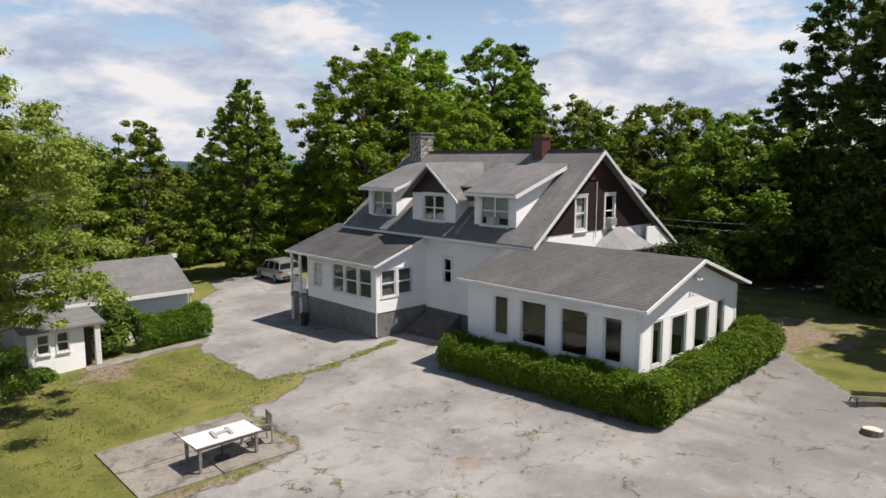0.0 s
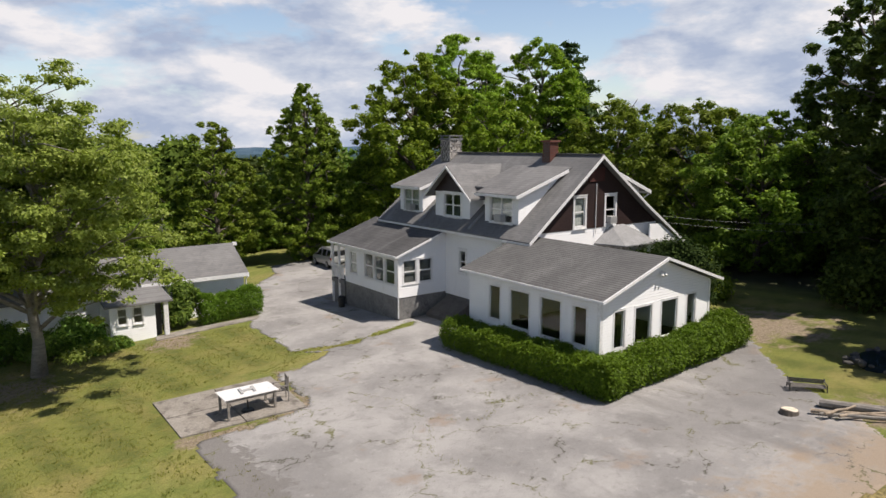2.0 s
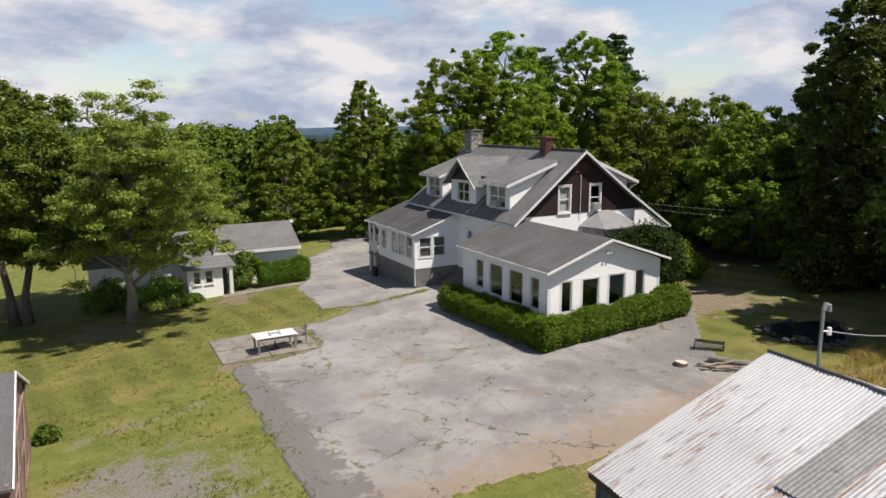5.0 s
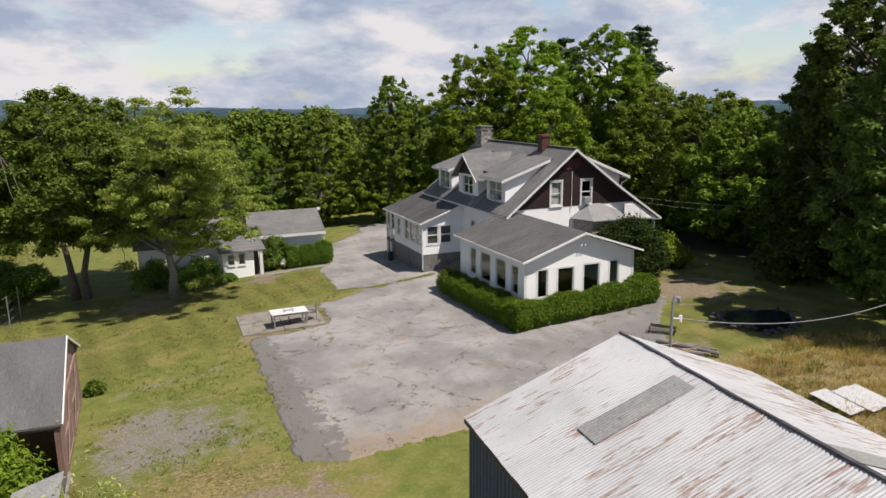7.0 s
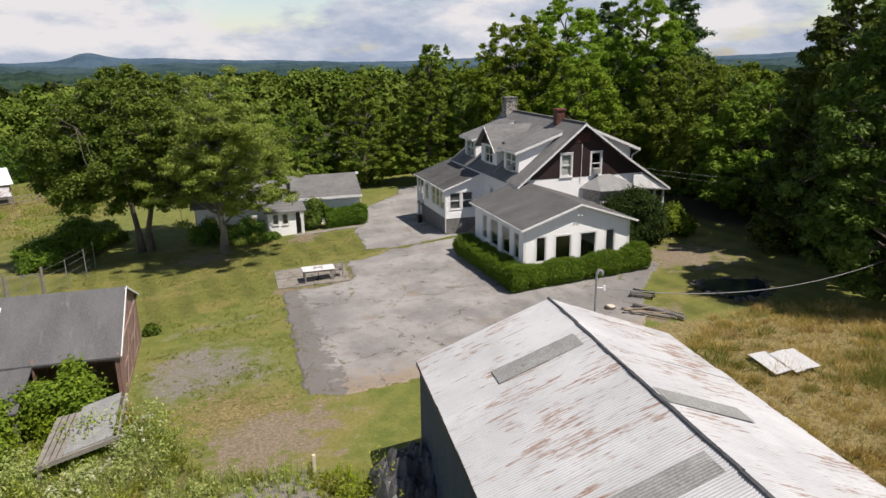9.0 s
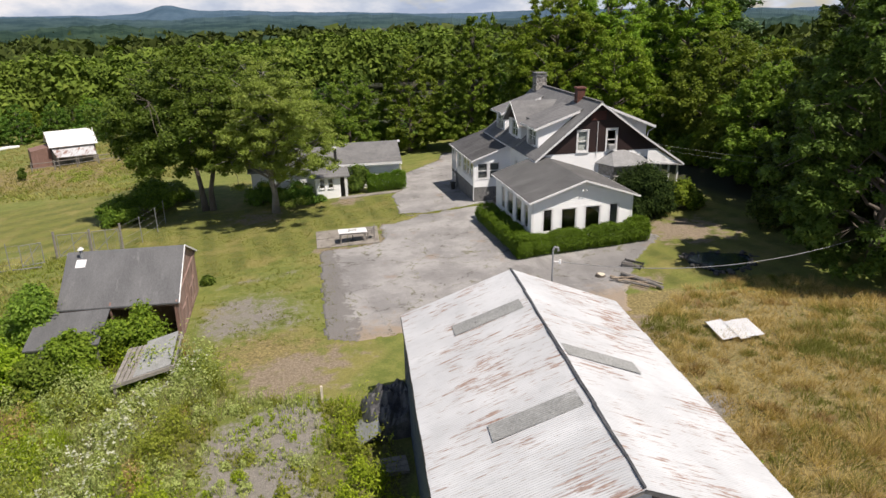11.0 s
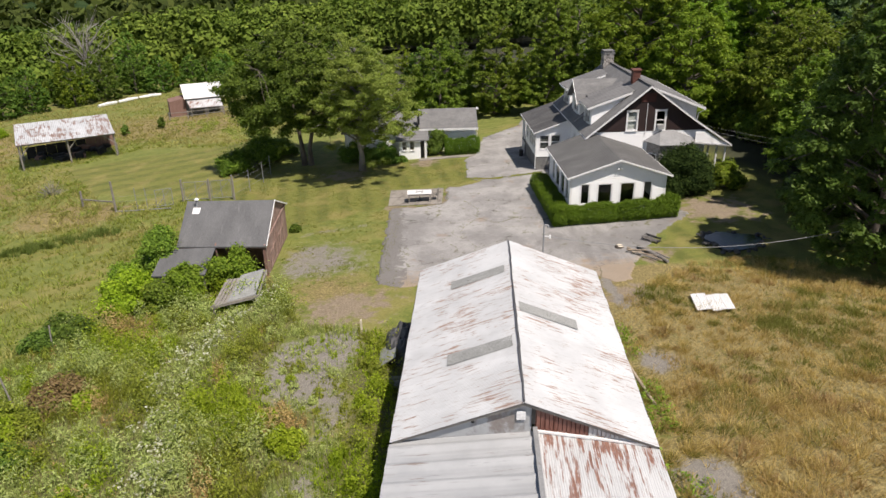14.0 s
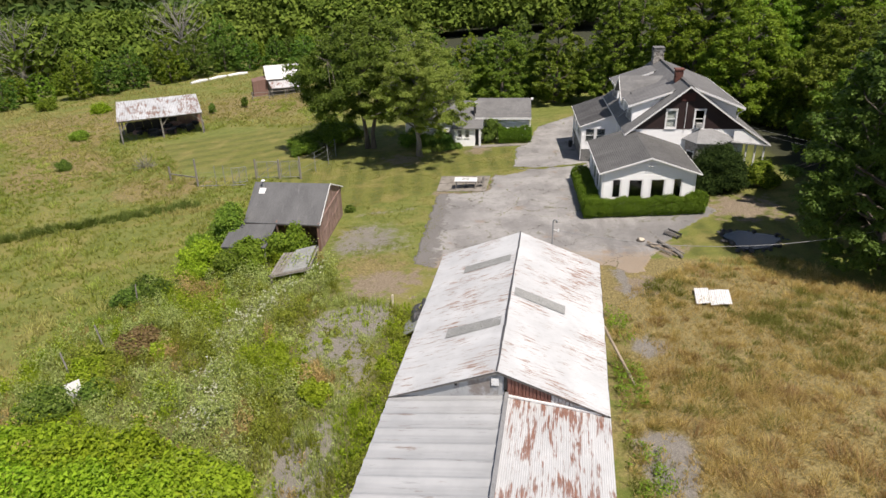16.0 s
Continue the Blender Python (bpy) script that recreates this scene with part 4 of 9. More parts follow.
# east dormer
d = part("dormer", Form(), M_SIDING, house)
f = Form()
f.hexa([(27.3, 17.75, 7.55), (30.65, 17.75, 5.2), (30.65, 17.9, 5.2), (27.3, 17.9, 7.55)], [(27.3, 17.75, 7.78), (30.65, 17.75, 6.42), (30.65, 17.9, 6.42), (27.3, 17.9, 7.78)])
f.wall("y", 30.55, 0.14, [(17.9, 6.42), (28.6, 6.42)], [(17.9, 5.2), (28.6, 5.2)])
part("dormer_wall", f, M_SIDING, d)
f = Form()
f.slab([(26.7, 17.4, 8.12), (31.15, 17.4, 6.34), (31.15, 28.9, 6.34), (26.7, 28.9, 8.12)], 0.09)
part("dormer_roof", f, M_SHINGLE, d)
f = Form()
f.hexa([(27.0, 17.36, 7.80), (31.15, 17.36, 6.14), (31.15, 17.4, 6.14), (27.0, 17.4, 7.80)], [(27.0, 17.36, 7.98), (31.15, 17.36, 6.32), (31.15, 17.4, 6.32), (27.0, 17.4, 7.98)])
f.box(31.15, 31.2, 17.36, 28.9, 6.12, 6.33)
f.tube([(31.1, 17.45, 6.1), (30.75, 17.6, 5.85), (30.72, 17.7, 5.3)], 0.04, 6)
part("dormer_trim", f, M_TRIM, d)

# bay window with its hipped metal roof, and the open porch under the east eave
bay = part("bay", Form(), M_COBBLE, house)
BAY = [(26.75, 17.1), (27.45, 16.05), (29.15, 15.95), (30.4, 17.1)]
f = Form()
for (x0, y0), (x1, y1) in zip(BAY, BAY[1:]):
    f.hexa([(x0, y0, 0.2), (x1, y1, 0.2), (x1, y1 + 0.15, 0.2), (x0, y0 + 0.15, 0.2)], [(x0, y0, 3.9), (x1, y1, 3.9), (x1, y1 + 0.15, 3.9), (x0, y0 + 0.15, 3.9)])
part("bay_wall", f, M_COBBLE, bay, "grey fieldstone bay wall")
f = Form()
B2 = [(26.45, 17.05, 3.92), (27.3, 15.8, 3.85), (29.3, 15.7, 3.85), (30.75, 17.05, 3.92)]
apex = [(27.7, 17.08, 4.72), (28.7, 17.08, 4.72)]
f.slab([B2[0], B2[1], apex[0]], 0.06)
f.slab([B2[1], B2[2], apex[1], apex[0]], 0.06)
f.slab([B2[2], B2[3], apex[1]], 0.06)
part("bay_roof", f, M_METAL, bay, "dull grey metal hipped roof")
for (x0, y0), (x1, y1), a, b in ((BAY[0], BAY[1], 0.2, 0.8), (BAY[1], BAY[2], 0.12, 0.88)):
    f, g = Form(), Form()
    n = Vector((y1 - y0, x0 - x1, 0)).normalized() * 0.05
    if n.y > 0:
        n = -n
    pa, pb = (Vector((x0 + (x1 - x0) * k, y0 + (y1 - y0) * k, 0)) for k in (a, b))
    for c, e, form in (((a, b), (1.75, 3.05), f), ((a + 0.06, b - 0.06), (1.85, 2.95), g)):
        q0, q1 = (Vector((x0 + (x1 - x0) * k, y0 + (y1 - y0) * k, 0)) for k in c)
        h = n * (1.0 if form is f else 1.25)
        form.hexa([q0 + Vector((0, 0, e[0])), q1 + Vector((0, 0, e[0])), q1 + h + Vector((0, 0, e[0])), q0 + h + Vector((0, 0, e[0]))],
                  [q0 + Vector((0, 0, e[1])), q1 + Vector((0, 0, e[1])), q1 + h + Vector((0, 0, e[1])), q0 + h + Vector((0, 0, e[1]))])
    part("window", f, M_TRIM, bay)
    # solid near-black pane, the unlit room painted into its colour
    part("pane", g, M_INNER_SHADE, bay, "opaque pane painted dark for the unlit room")
f = Form()
f.slab([(30.2, 16.6, 3.75), (33.2, 16.6, 3.45), (33.2, 17.1, 3.6), (30.2, 17.1, 4.1)], 0.06)
part("porch_roof", f, M_METAL, house)
f = Form()
f.wall("x", SOUTH - 0.35, 0.08, [(30.4, 4.6), (31.25, 4.6), (33.0, 3.55)], [(30.4, 3.72), (33.0, 3.4)])
part("porch_gable", f, M_SIDING, house)
for x in (31.6, 32.3, 33.0):
    f = Form()
    f.box(x - 0.06, x + 0.06, SOUTH - 0.2, SOUTH - 0.08, level(x, SOUTH) - 0.05, 3.5)
    part("porch_post", f, M_TRIM, house)

# stone and brick chimneys


def chimney(x0, x1, y0, y1, z0, z1, stone):
    c = part("chimney", Form(), M_MORTAR, house, "round fieldstone chimney with a stone cap" if stone else "narrow red brick chimney")
    f = Form()
    f.box(x0 + 0.03, x1 - 0.03, y0 + 0.03, y1 - 0.03, z0, z1)
    part("core", f, M_MORTAR, c)
    rng = random.Random(5 if stone else 6)
    h, w = (0.17, 0.24) if stone else (0.075, 0.21)
    z, row = z0, 0
    while z < z1 - 0.02:
        for axis_, lo, hi in (("x", x0, x1), ("y", y0, y1)):
            for side in (0, 1):
                u = lo - (w / 2 if row % 2 else 0)
                while u < hi - 0.04:
                    a, b = max(lo, u + 0.01), min(hi, u + w - 0.01)
                    if b - a > 0.05:
                        f = Form()
                        o = rng.uniform(0.0, 0.035) if stone else 0.004
                        if axis_ == "x":
                            yy = (y0 - o, y0 + 0.06) if side == 0 else (y1 - 0.06, y1 + o)
                            f.box(a, b, *yy, z + 0.01, min(z1, z + h - 0.008))
                        else:
                            xx = (x0 - o, x0 + 0.06) if side == 0 else (x1 - 0.06, x1 + o)
                            f.box(*xx, a + 0.055, b - 0.055, z + 0.01, min(z1, z + h - 0.008)) if b - a > 0.16 else None
                        if stone:
                            f.v = [(px_ + rng.uniform(-0.025, 0.025), py_ + rng.uniform(-0.025, 0.025), pz_ + rng.uniform(-0.03, 0.03)) for px_, py_, pz_ in f.v]
                        if f.v:
                            part("stone" if stone else "brick", f, M_COBBLE if stone else M_BRICK, c)
                    u += w * (rng.uniform(0.8, 1.2) if stone else 1)
        z += h
        row += 1
    f = Form()
    f.box(x0 - 0.07, x1 + 0.07, y0 - 0.07, y1 + 0.07, z1, z1 + 0.1)
    if stone:
        for a, b in ((x0, y0), (x1 - 0.12, y0), (x0, y1 - 0.12), (x1 - 0.12, y1 - 0.12)):
            f.box(a, a + 0.12, b, b + 0.12, z1 + 0.1, z1 + 0.22)
        f.box(x0 - 0.05, x1 + 0.05, y0 - 0.05, y1 + 0.05, z1 + 0.22, z1 + 0.29)
    part("cap", f, M_STONE if stone else M_BRICK, c)


chimney(25.85, 26.75, 28.1, 29.0, 7.2, 9.0, True)
chimney(26.0, 26.6, 19.75, 20.3, 7.4, 8.85, False)

# enclosed west porch
PX, P0, P1 = 19.2, 23.6, 29.3
f = Form()
pw = [(26.15, 27.05, 1.57, 2.88), (25.08, 26.0, 1.57, 2.88), (23.98, 24.9, 1.57, 2.88), (27.95, 28.7, 1.57, 2.75)]
f.wall("y", PX, 0.13, [(P0, 3.2), (P1, 3.2)], [(P0, 0.95), (P1, 0.95)], pw)
part("wall", f, M_SIDING, house)
for a, b, c, e in pw:
    window("y", PX, -1, a, b, c, e, house, trim=0.07, curtain=True, shade=a < 27.5, proud=0.02)
f = Form()
ps = [(19.5, 20.3, 1.67, 2.85), (20.47, 21.28, 1.67, 2.85)]
f.wall("x", P0, 0.13, [(PX + 0.13, 3.22), (W_WALL, 4.25)], [(PX + 0.13, 0.95), (W_WALL, 0.95)], ps)
f.wall("x", P1 - 0.13, 0.13, [(PX + 0.13, 3.22), (W_WALL, 4.25)], [(PX + 0.13, 0.95), (W_WALL, 0.95)])
part("wall", f, M_SIDING, house)
for a, b, c, e in ps:
    window("x", P0, -1, a, b, c, e, house, trim=0.07, curtain=True, shade=True, proud=0.02)
f = Form()
f.box(PX + 0.03, PX + 0.2, P0 + 0.03, P1, -1.0, 0.95)
f.box(PX + 0.2, W_WALL, P0 + 0.03, P0 + 0.2, -1.0, 0.95)
f.box(PX + 0.2, W_WALL, P1 - 0.2, P1, -1.0, 0.95)
part("foundation", f, M_STONE, house, "grey block foundation")
f = Form()
f.box(PX + 0.13, W_WALL, P0 + 0.2, P1 - 0.2, 0.95, 1.05)
part("floor", f, M_INNER_SHADE, house)
f = Form()
f.slab([(18.9, P0 - 0.25, 3.18), (22.25, P0 - 0.25, 4.36), (22.25, 30.9, 4.36), (18.9, 30.9, 3.18)], 0.1)
part("roof", f, M_SHINGLE_PORCH, house)
f = Form()
f.box(18.86, 18.9, P0 - 0.27, 30.92, 3.07, 3.17)
f.hexa([(18.9, P0 - 0.29, 3.06), (22.2, P0 - 0.29, 4.23), (22.2, P0 - 0.25, 4.23), (18.9, P0 - 0.25, 3.06)], [(18.9, P0 - 0.29, 3.16), (22.2, P0 - 0.29, 4.33), (22.2, P0 - 0.25, 4.33), (18.9, P0 - 0.25, 3.16)])
f.tube([(19.0, P0 - 0.06, 3.0), (19.13, P0 - 0.06, 2.8), (19.13, P0 - 0.06, -0.1)], 0.04, 6)
part("gutter", f, M_TRIM, house)
for y in (29.95, 30.75):
    f = Form()
    f.box(19.1, 19.22, y - 0.06, y + 0.06, level(19, y), 3.1)
    part("porch_post", f, M_TRIM, house)
f = Form()
f.box(19.1, 22.2, 29.3, 30.85, 0.75, 0.95)
f.box(19.2, 22.2, 29.4, 30.7, -0.9, 0.75)
part("porch_deck", f, M_STONE, house)
f = Form()
f.box(19.13, 19.19, 29.4, 30.8, 1.75, 1.82)
f.box(19.13, 19.19, 29.4, 30.8, 1.05, 1.1)
for k in range(10):
    f.box(19.14, 19.18, 29.45 + k * 0.14, 29.49 + k * 0.14, 1.1, 1.75)
part("railing", f, M_TRIM, house)

# sloping cellar hatch against the west wall
f = Form()
f.hexa([(20.7, 21.2, -0.2), (22.2, 21.2, -0.2), (22.2, 23.3, -0.2), (20.7, 23.3, -0.2)], [(20.7, 21.2, 0.05), (22.2, 21.2, 0.85), (22.2, 23.3, 0.85), (20.7, 23.3, 0.05)])
part("cellar_hatch", f, M_WOOD_OLD, house, "weathered sloping cellar hatch")
f = Form()
f.tube([(22.1, 18.95, 4.2), (22.1, 18.95, 0.0)], 0.04, 6)
f.tube([(22.1, 20.35, 1.8), (22.1, 20.35, -0.1)], 0.04, 6)
part("downpipe", f, M_TRIM, house)

# sunroom
SX0, SX1, SY0, SY1 = 19.3, 26.05, 10.4, 17.9
APEX_X, APEX_Z = 22.66, 4.55
f = Form()
sw = [(15.84, 16.53, 1.4, 2.84), (14.07, 15.22, 1.32, 2.86), (12.33, 13.44, 1.32, 2.87), (11.03, 11.71, 1.4, 2.85)]
f.wall("y", SX0, 0.15, [(SY0, 3.25), (SY1, 3.25)], [(SY0, 0.1), (SY1, 0.1)], sw)
part("wall", f, M_SIDING, house)
for a, b, c, e in sw:
    window("y", SX0, -1, a, b, c, e, house, rows=1, trim=0.07, proud=0.014)
f = Form()
ss = [(20.07, 20.66, 1.3, 2.72), (21.27, 22.24, 1.3, 2.7), (22.86, 23.84, 1.3, 2.74), (24.5, 25.07, 1.3, 2.8)]
f.wall("x", SY0, 0.15, [(SX0 + 0.15, 3.3), (APEX_X, 4.42), (SX1, 3.25)], [(SX0 + 0.15, 0.1), (SX1, 0.1)], ss)
part("wall", f, M_SIDING, house)
for a, b, c, e in ss:
    window("x", SY0, -1, a, b, c, e, house, rows=1, trim=0.07, proud=0.014)
f = Form()
f.wall("y", SX1 - 0.15, 0.15, [(SY0 + 0.15, 3.2), (SOUTH, 3.2)], [(SY0 + 0.15, 0.2), (SOUTH, 0.2)])
f.wall("x", SY1 - 0.15, 0.15, [(SX0 + 0.15, 3.25), (W_WALL, 4.3)], [(SX0 + 0.15, -0.2), (W_WALL, -0.2)])
part("wall", f, M_SIDING, house)
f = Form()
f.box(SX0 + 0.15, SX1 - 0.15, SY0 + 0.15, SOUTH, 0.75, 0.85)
part("floor", f, M_INNER_SHADE, house)
f = Form()
f.slab([(19.02, 10.05, 3.34), (APEX_X, 10.05, APEX_Z), (APEX_X, 17.08, APEX_Z), (W_WALL - 0.02, 18.2, 4.4), (19.02, 18.2, 3.34)], 0.1)
part("roof", f, M_SHINGLE_DARK, house)
f = Form()
f.slab([(APEX_X, 10.05, APEX_Z), (26.33, 10.05, 3.34), (26.33, 17.08, 3.34), (APEX_X, 17.08, APEX_Z)], 0.1)
part("roof", f, M_SHINGLE_DARK, house)
f = Form()
for x0, z0 in ((19.02, 3.34), (26.33, 3.34)):
    f.hexa([(x0, 9.99, z0 - 0.12), (APEX_X, 9.99, APEX_Z - 0.12), (APEX_X, 10.05, APEX_Z - 0.12), (x0, 10.05, z0 - 0.12)], [(x0, 9.99, z0 - 0.01), (APEX_X, 9.99, APEX_Z - 0.01), (APEX_X, 10.05, APEX_Z - 0.01), (x0, 10.05, z0 - 0.01)])
f.box(18.97, 19.02, 9.99, 18.2, 3.23, 3.32)
f.box(26.33, 26.38, 9.99, 17.08, 3.23, 3.32)
part("fascia", f, M_TRIM, house)
f = Form()
f.box(SX0 - 0.02, SX0 + 0.13, SY0 - 0.02, SY0 + 0.13, 0.1, 3.22)
part("corner_board", f, M_TRIM, house)
f = Form()
f.box(SX1 - 0.12, SX1 + 0.02, SY0 - 0.02, SY0 + 0.13, 0.1, 3.2)
part("corner_board", f, M_TRIM, house)
f = Form()
f.tube([(22.66, 10.38, 3.9), (22.66, 10.25, 3.9)], 0.07, 8)
f.tube([(22.55, 10.3, 3.88), (22.55, 10.16, 3.8)], 0.05, 8)
f.tube([(22.77, 10.3, 3.88), (22.77, 10.16, 3.8)], 0.05, 8)
part("floodlight", f, M_TRIM, house)

# ---- metal barn ----
B_AX = Vector((12.83 - 11.68, -5.3 + 17.55, 0)).normalized()     # along the ridge, northwards
B_EA = Vector((B_AX.y, -B_AX.x, 0))                              # across it, eastwards
B_O = Vector((11.68, -17.55, 0))
B_LEN, B_HALF, B_RIDGE, B_EAVE = 12.3, 4.18, 5.38, 3.82


def barn_pt(u, w, z):
    """u metres north along the ridge from the south gable, w metres east of it."""
    q = B_O + B_AX * u + B_EA * w
    return (q.x, q.y, z)


barn = thing("barn", "long metal barn with white rusting corrugated roof", "barn", (12.2, -11, level(12.2, -11)))
for side in (-1, 1):
    # one ribbed sheet a side
    f = Form()
    k = 0.1
    while k < B_LEN - 0.1:
        for du, dw in ((0.0, 0.12), (0.03, 0.09), (0.07, 0.09), (0.10, 0.12)):
            for z in (-0.3, B_EAVE - 0.02):
                f.v.append(barn_pt(min(k + du, B_LEN - 0.1), side * (B_HALF - dw), z))
        k += 0.2
    f.f = [(2 * i, 2 * i + 2, 2 * i + 3, 2 * i + 1) for i in range(len(f.v) // 2 - 1)]
    ob = part("wall", f, M_BLUE, barn, "blue-grey ribbed sheet wall")
    md = ob.modifiers.new("thickness", "SOLIDIFY")
    md.thickness, md.offset = 0.05, 0
f = Form()
f.hexa([barn_pt(B_LEN - 0.2, -B_HALF + 0.15, -0.3), barn_pt(B_LEN - 0.2, 0, -0.3), barn_pt(B_LEN - 0.12, 0, -0.3), barn_pt(B_LEN - 0.12, -B_HALF + 0.15, -0.3)],
       [barn_pt(B_LEN - 0.2, -B_HALF + 0.15, B_EAVE), barn_pt(B_LEN - 0.2, 0, B_RIDGE - 0.1), barn_pt(B_LEN - 0.12, 0, B_RIDGE - 0.1), barn_pt(B_LEN - 0.12, -B_HALF + 0.15, B_EAVE)])
f.hexa([barn_pt(B_LEN - 0.2, 0, -0.3), barn_pt(B_LEN - 0.2, B_HALF - 0.15, -0.3), barn_pt(B_LEN - 0.12, B_HALF - 0.15, -0.3), barn_pt(B_LEN - 0.12, 0, -0.3)],
       [barn_pt(B_LEN - 0.2, 0, B_RIDGE - 0.1), barn_pt(B_LEN - 0.2, B_HALF - 0.15, B_EAVE), barn_pt(B_LEN - 0.12, B_HALF - 0.15, B_EAVE), barn_pt(B_LEN - 0.12, 0, B_RIDGE - 0.1)])
part("wall", f, M_BLUE, barn)


def ribbed_sheet(name, u0, u1, w0, z0, w1, z1, material, parent, pitch=0.076, amp=0.012, along="slope", label="", lift=0.0, tilt=0.0):
    """A corrugated sheet from (w0, z0) to (w1, z1); its waves run down the slope, or along the barn."""
    f = Form()
    if along == "slope":
        n = max(2, int(round((u1 - u0) / pitch))) * 4
        rows = [(w0, z0), (w1, z1)]
        for i in range(n + 1):
            u = u0 + (u1 - u0) * i / n
            h = amp * math.sin(i * math.pi / 2) + lift + tilt * math.exp(-((i / n - 0.5) / 0.16) ** 2)
            for w, z in rows:
                f.v.append(barn_pt(u, w, z + h))
        f.f = [(2 * i, 2 * i + 1, 2 * i + 3, 2 * i + 2) for i in range(n)]
    else:
        n = max(2, int(round(abs(w1 - w0) / pitch))) * 4
        for i in range(n + 1):
            k = i / n
            h = amp * math.sin(i * math.pi / 2) + lift
            for u in (u0, u1):
                f.v.append(barn_pt(u, w0 + (w1 - w0) * k, z0 + (z1 - z0) * k + h))
        f.f = [(2 * i, 2 * i + 1, 2 * i + 3, 2 * i + 2) for i in range(n)]
    me = bpy.data.meshes.new(name)
    me.from_pydata(f.v, [], f.f)
    me.polygons.foreach_set("use_smooth", [True] * len(me.polygons))
    me.materials.append(material)
    ob = part(name, me, material, parent, label)
    return ob


rng = random.Random(11)
SHEETS = 18
step = (B_LEN + 0.16) / SHEETS
for side in (-1, 1):
    for i in range(SHEETS):
        u0 = -0.12 + i * step
        mat = M_SHEET_W
        wj = rng.uniform(-0.012, 0.012)
        ribbed_sheet("roof_sheet", u0 - 0.03, u0 + step + 0.03, side * (B_HALF + wj), B_EAVE - 0.02, 0.0, B_RIDGE + 0.02, mat, barn, amp=0.012, lift=0.012 * (i % 2) + rng.uniform(0, 0.012))
for u0, side, a, b in ((9.14, -1, 0.07, 0.62), (3.16, -1, 0.05, 0.60), (5.72, 1, 0.04, 0.58)):
    wa, wb = side * B_HALF * a, side * B_HALF * b
    za, zb = (B_RIDGE + (B_EAVE - B_RIDGE) * k for k in (a, b))
    ribbed_sheet("skylight_sheet", u0, u0 + 0.72, wb, zb, wa, za, M_FIBRE, barn, label="grey translucent fibreglass sheet", lift=0.05)
# no real cap: dark strips paint in the shadowed gap along the ridge
for k in range(12):
    f = Form()
    f.beam(barn_pt(-0.12 + k * 1.04, rng.uniform(-0.02, 0.02), B_RIDGE + 0.05), barn_pt(-0.1 + (k + 1) * 1.04, rng.uniform(-0.02, 0.02), B_RIDGE + 0.05), rng.uniform(0.05, 0.09), 0.05)
    part("ridge_cap", f, M_TARP, barn, "dark strip standing in for the gap along the ridge")
for side in (-1, 1):
    f = Form()
    f.beam(barn_pt(-0.1, side * (B_HALF - 0.02), B_EAVE - 0.07), barn_pt(B_LEN, side * (B_HALF - 0.02), B_EAVE - 0.07), 0.07, 0.09)
    part("eave_batten", f, M_BLACK, barn)
for side in (-1, 1):
    for u in (-0.08, B_LEN - 0.02):
        f = Form()
        f.beam(barn_pt(u, side * B_HALF, B_EAVE - 0.08), barn_pt(u, 0, B_RIDGE - 0.07), 0.04, 0.1)
        part("rake_board", f, M_WOOD_GREY, barn)
# south gable over the lower lean-to
f = Form()
f.hexa([barn_pt(0.05, -B_HALF + 0.1, 3.4), barn_pt(0.05, 0.25, 3.4), barn_pt(0.12, 0.25, 3.4), barn_pt(0.12, -B_HALF + 0.1, 3.4)],
       [barn_pt(0.05, -B_HALF + 0.1, B_EAVE - 0.02), barn_pt(0.05, 0.25, B_RIDGE - 0.14), barn_pt(0.12, 0.25, B_RIDGE - 0.14), barn_pt(0.12, -B_HALF + 0.1, B_EAVE - 0.02)])
part("wall", f, M_SHEET_GREY, barn, "bare grey sheet gable")
k = 0.4
while k < B_HALF - 0.25:
    f = Form()
    z = B_RIDGE + (B_EAVE - B_RIDGE) * (k + 0.14) / B_HALF
    f.hexa([barn_pt(0.0, k, 3.6), barn_pt(0.0, k + 0.11, 3.6), barn_pt(0.06, k + 0.13, 3.6), barn_pt(0.06, k - 0.01, 3.6)], [barn_pt(0.0, k, z - 0.04), barn_pt(0.0, k + 0.11, z - 0.06), barn_pt(0.06, k + 0.13, z - 0.06), barn_pt(0.06, k - 0.01, z - 0.04)])
    part("rib", f, M_RUST if k < 1.9 else M_SHEET_W, barn)
    k += 0.135
f = Form()
f.hexa([barn_pt(0.05, 0.36, 3.4), barn_pt(0.05, B_HALF - 0.1, 3.4), barn_pt(0.1, B_HALF - 0.1, 3.4), barn_pt(0.1, 0.36, 3.4)],
       [barn_pt(0.05, 0.36, B_RIDGE - 0.2), barn_pt(0.05, B_HALF - 0.1, B_EAVE), barn_pt(0.1, B_HALF - 0.1, B_EAVE), barn_pt(0.1, 0.36, B_RIDGE - 0.2)])
part("wall", f, M_RUST, barn, "rust-red corrugated gable sheet")
f = Form()
f.hexa([barn_pt(-0.01, -0.22, 4.66), barn_pt(-0.01, 0.06, 4.66), barn_pt(0.05, 0.06, 4.66), barn_pt(0.05, -0.22, 4.66)], [barn_pt(-0.01, -0.22, 4.98), barn_pt(-0.01, 0.06, 4.98), barn_pt(0.05, 0.06, 4.98), barn_pt(0.05, -0.22, 4.98)])
part("notice", f, M_TRIM, barn, "small white board")
# solid black strips paint the dark of two gaps; the wall isn't cut
f = Form()
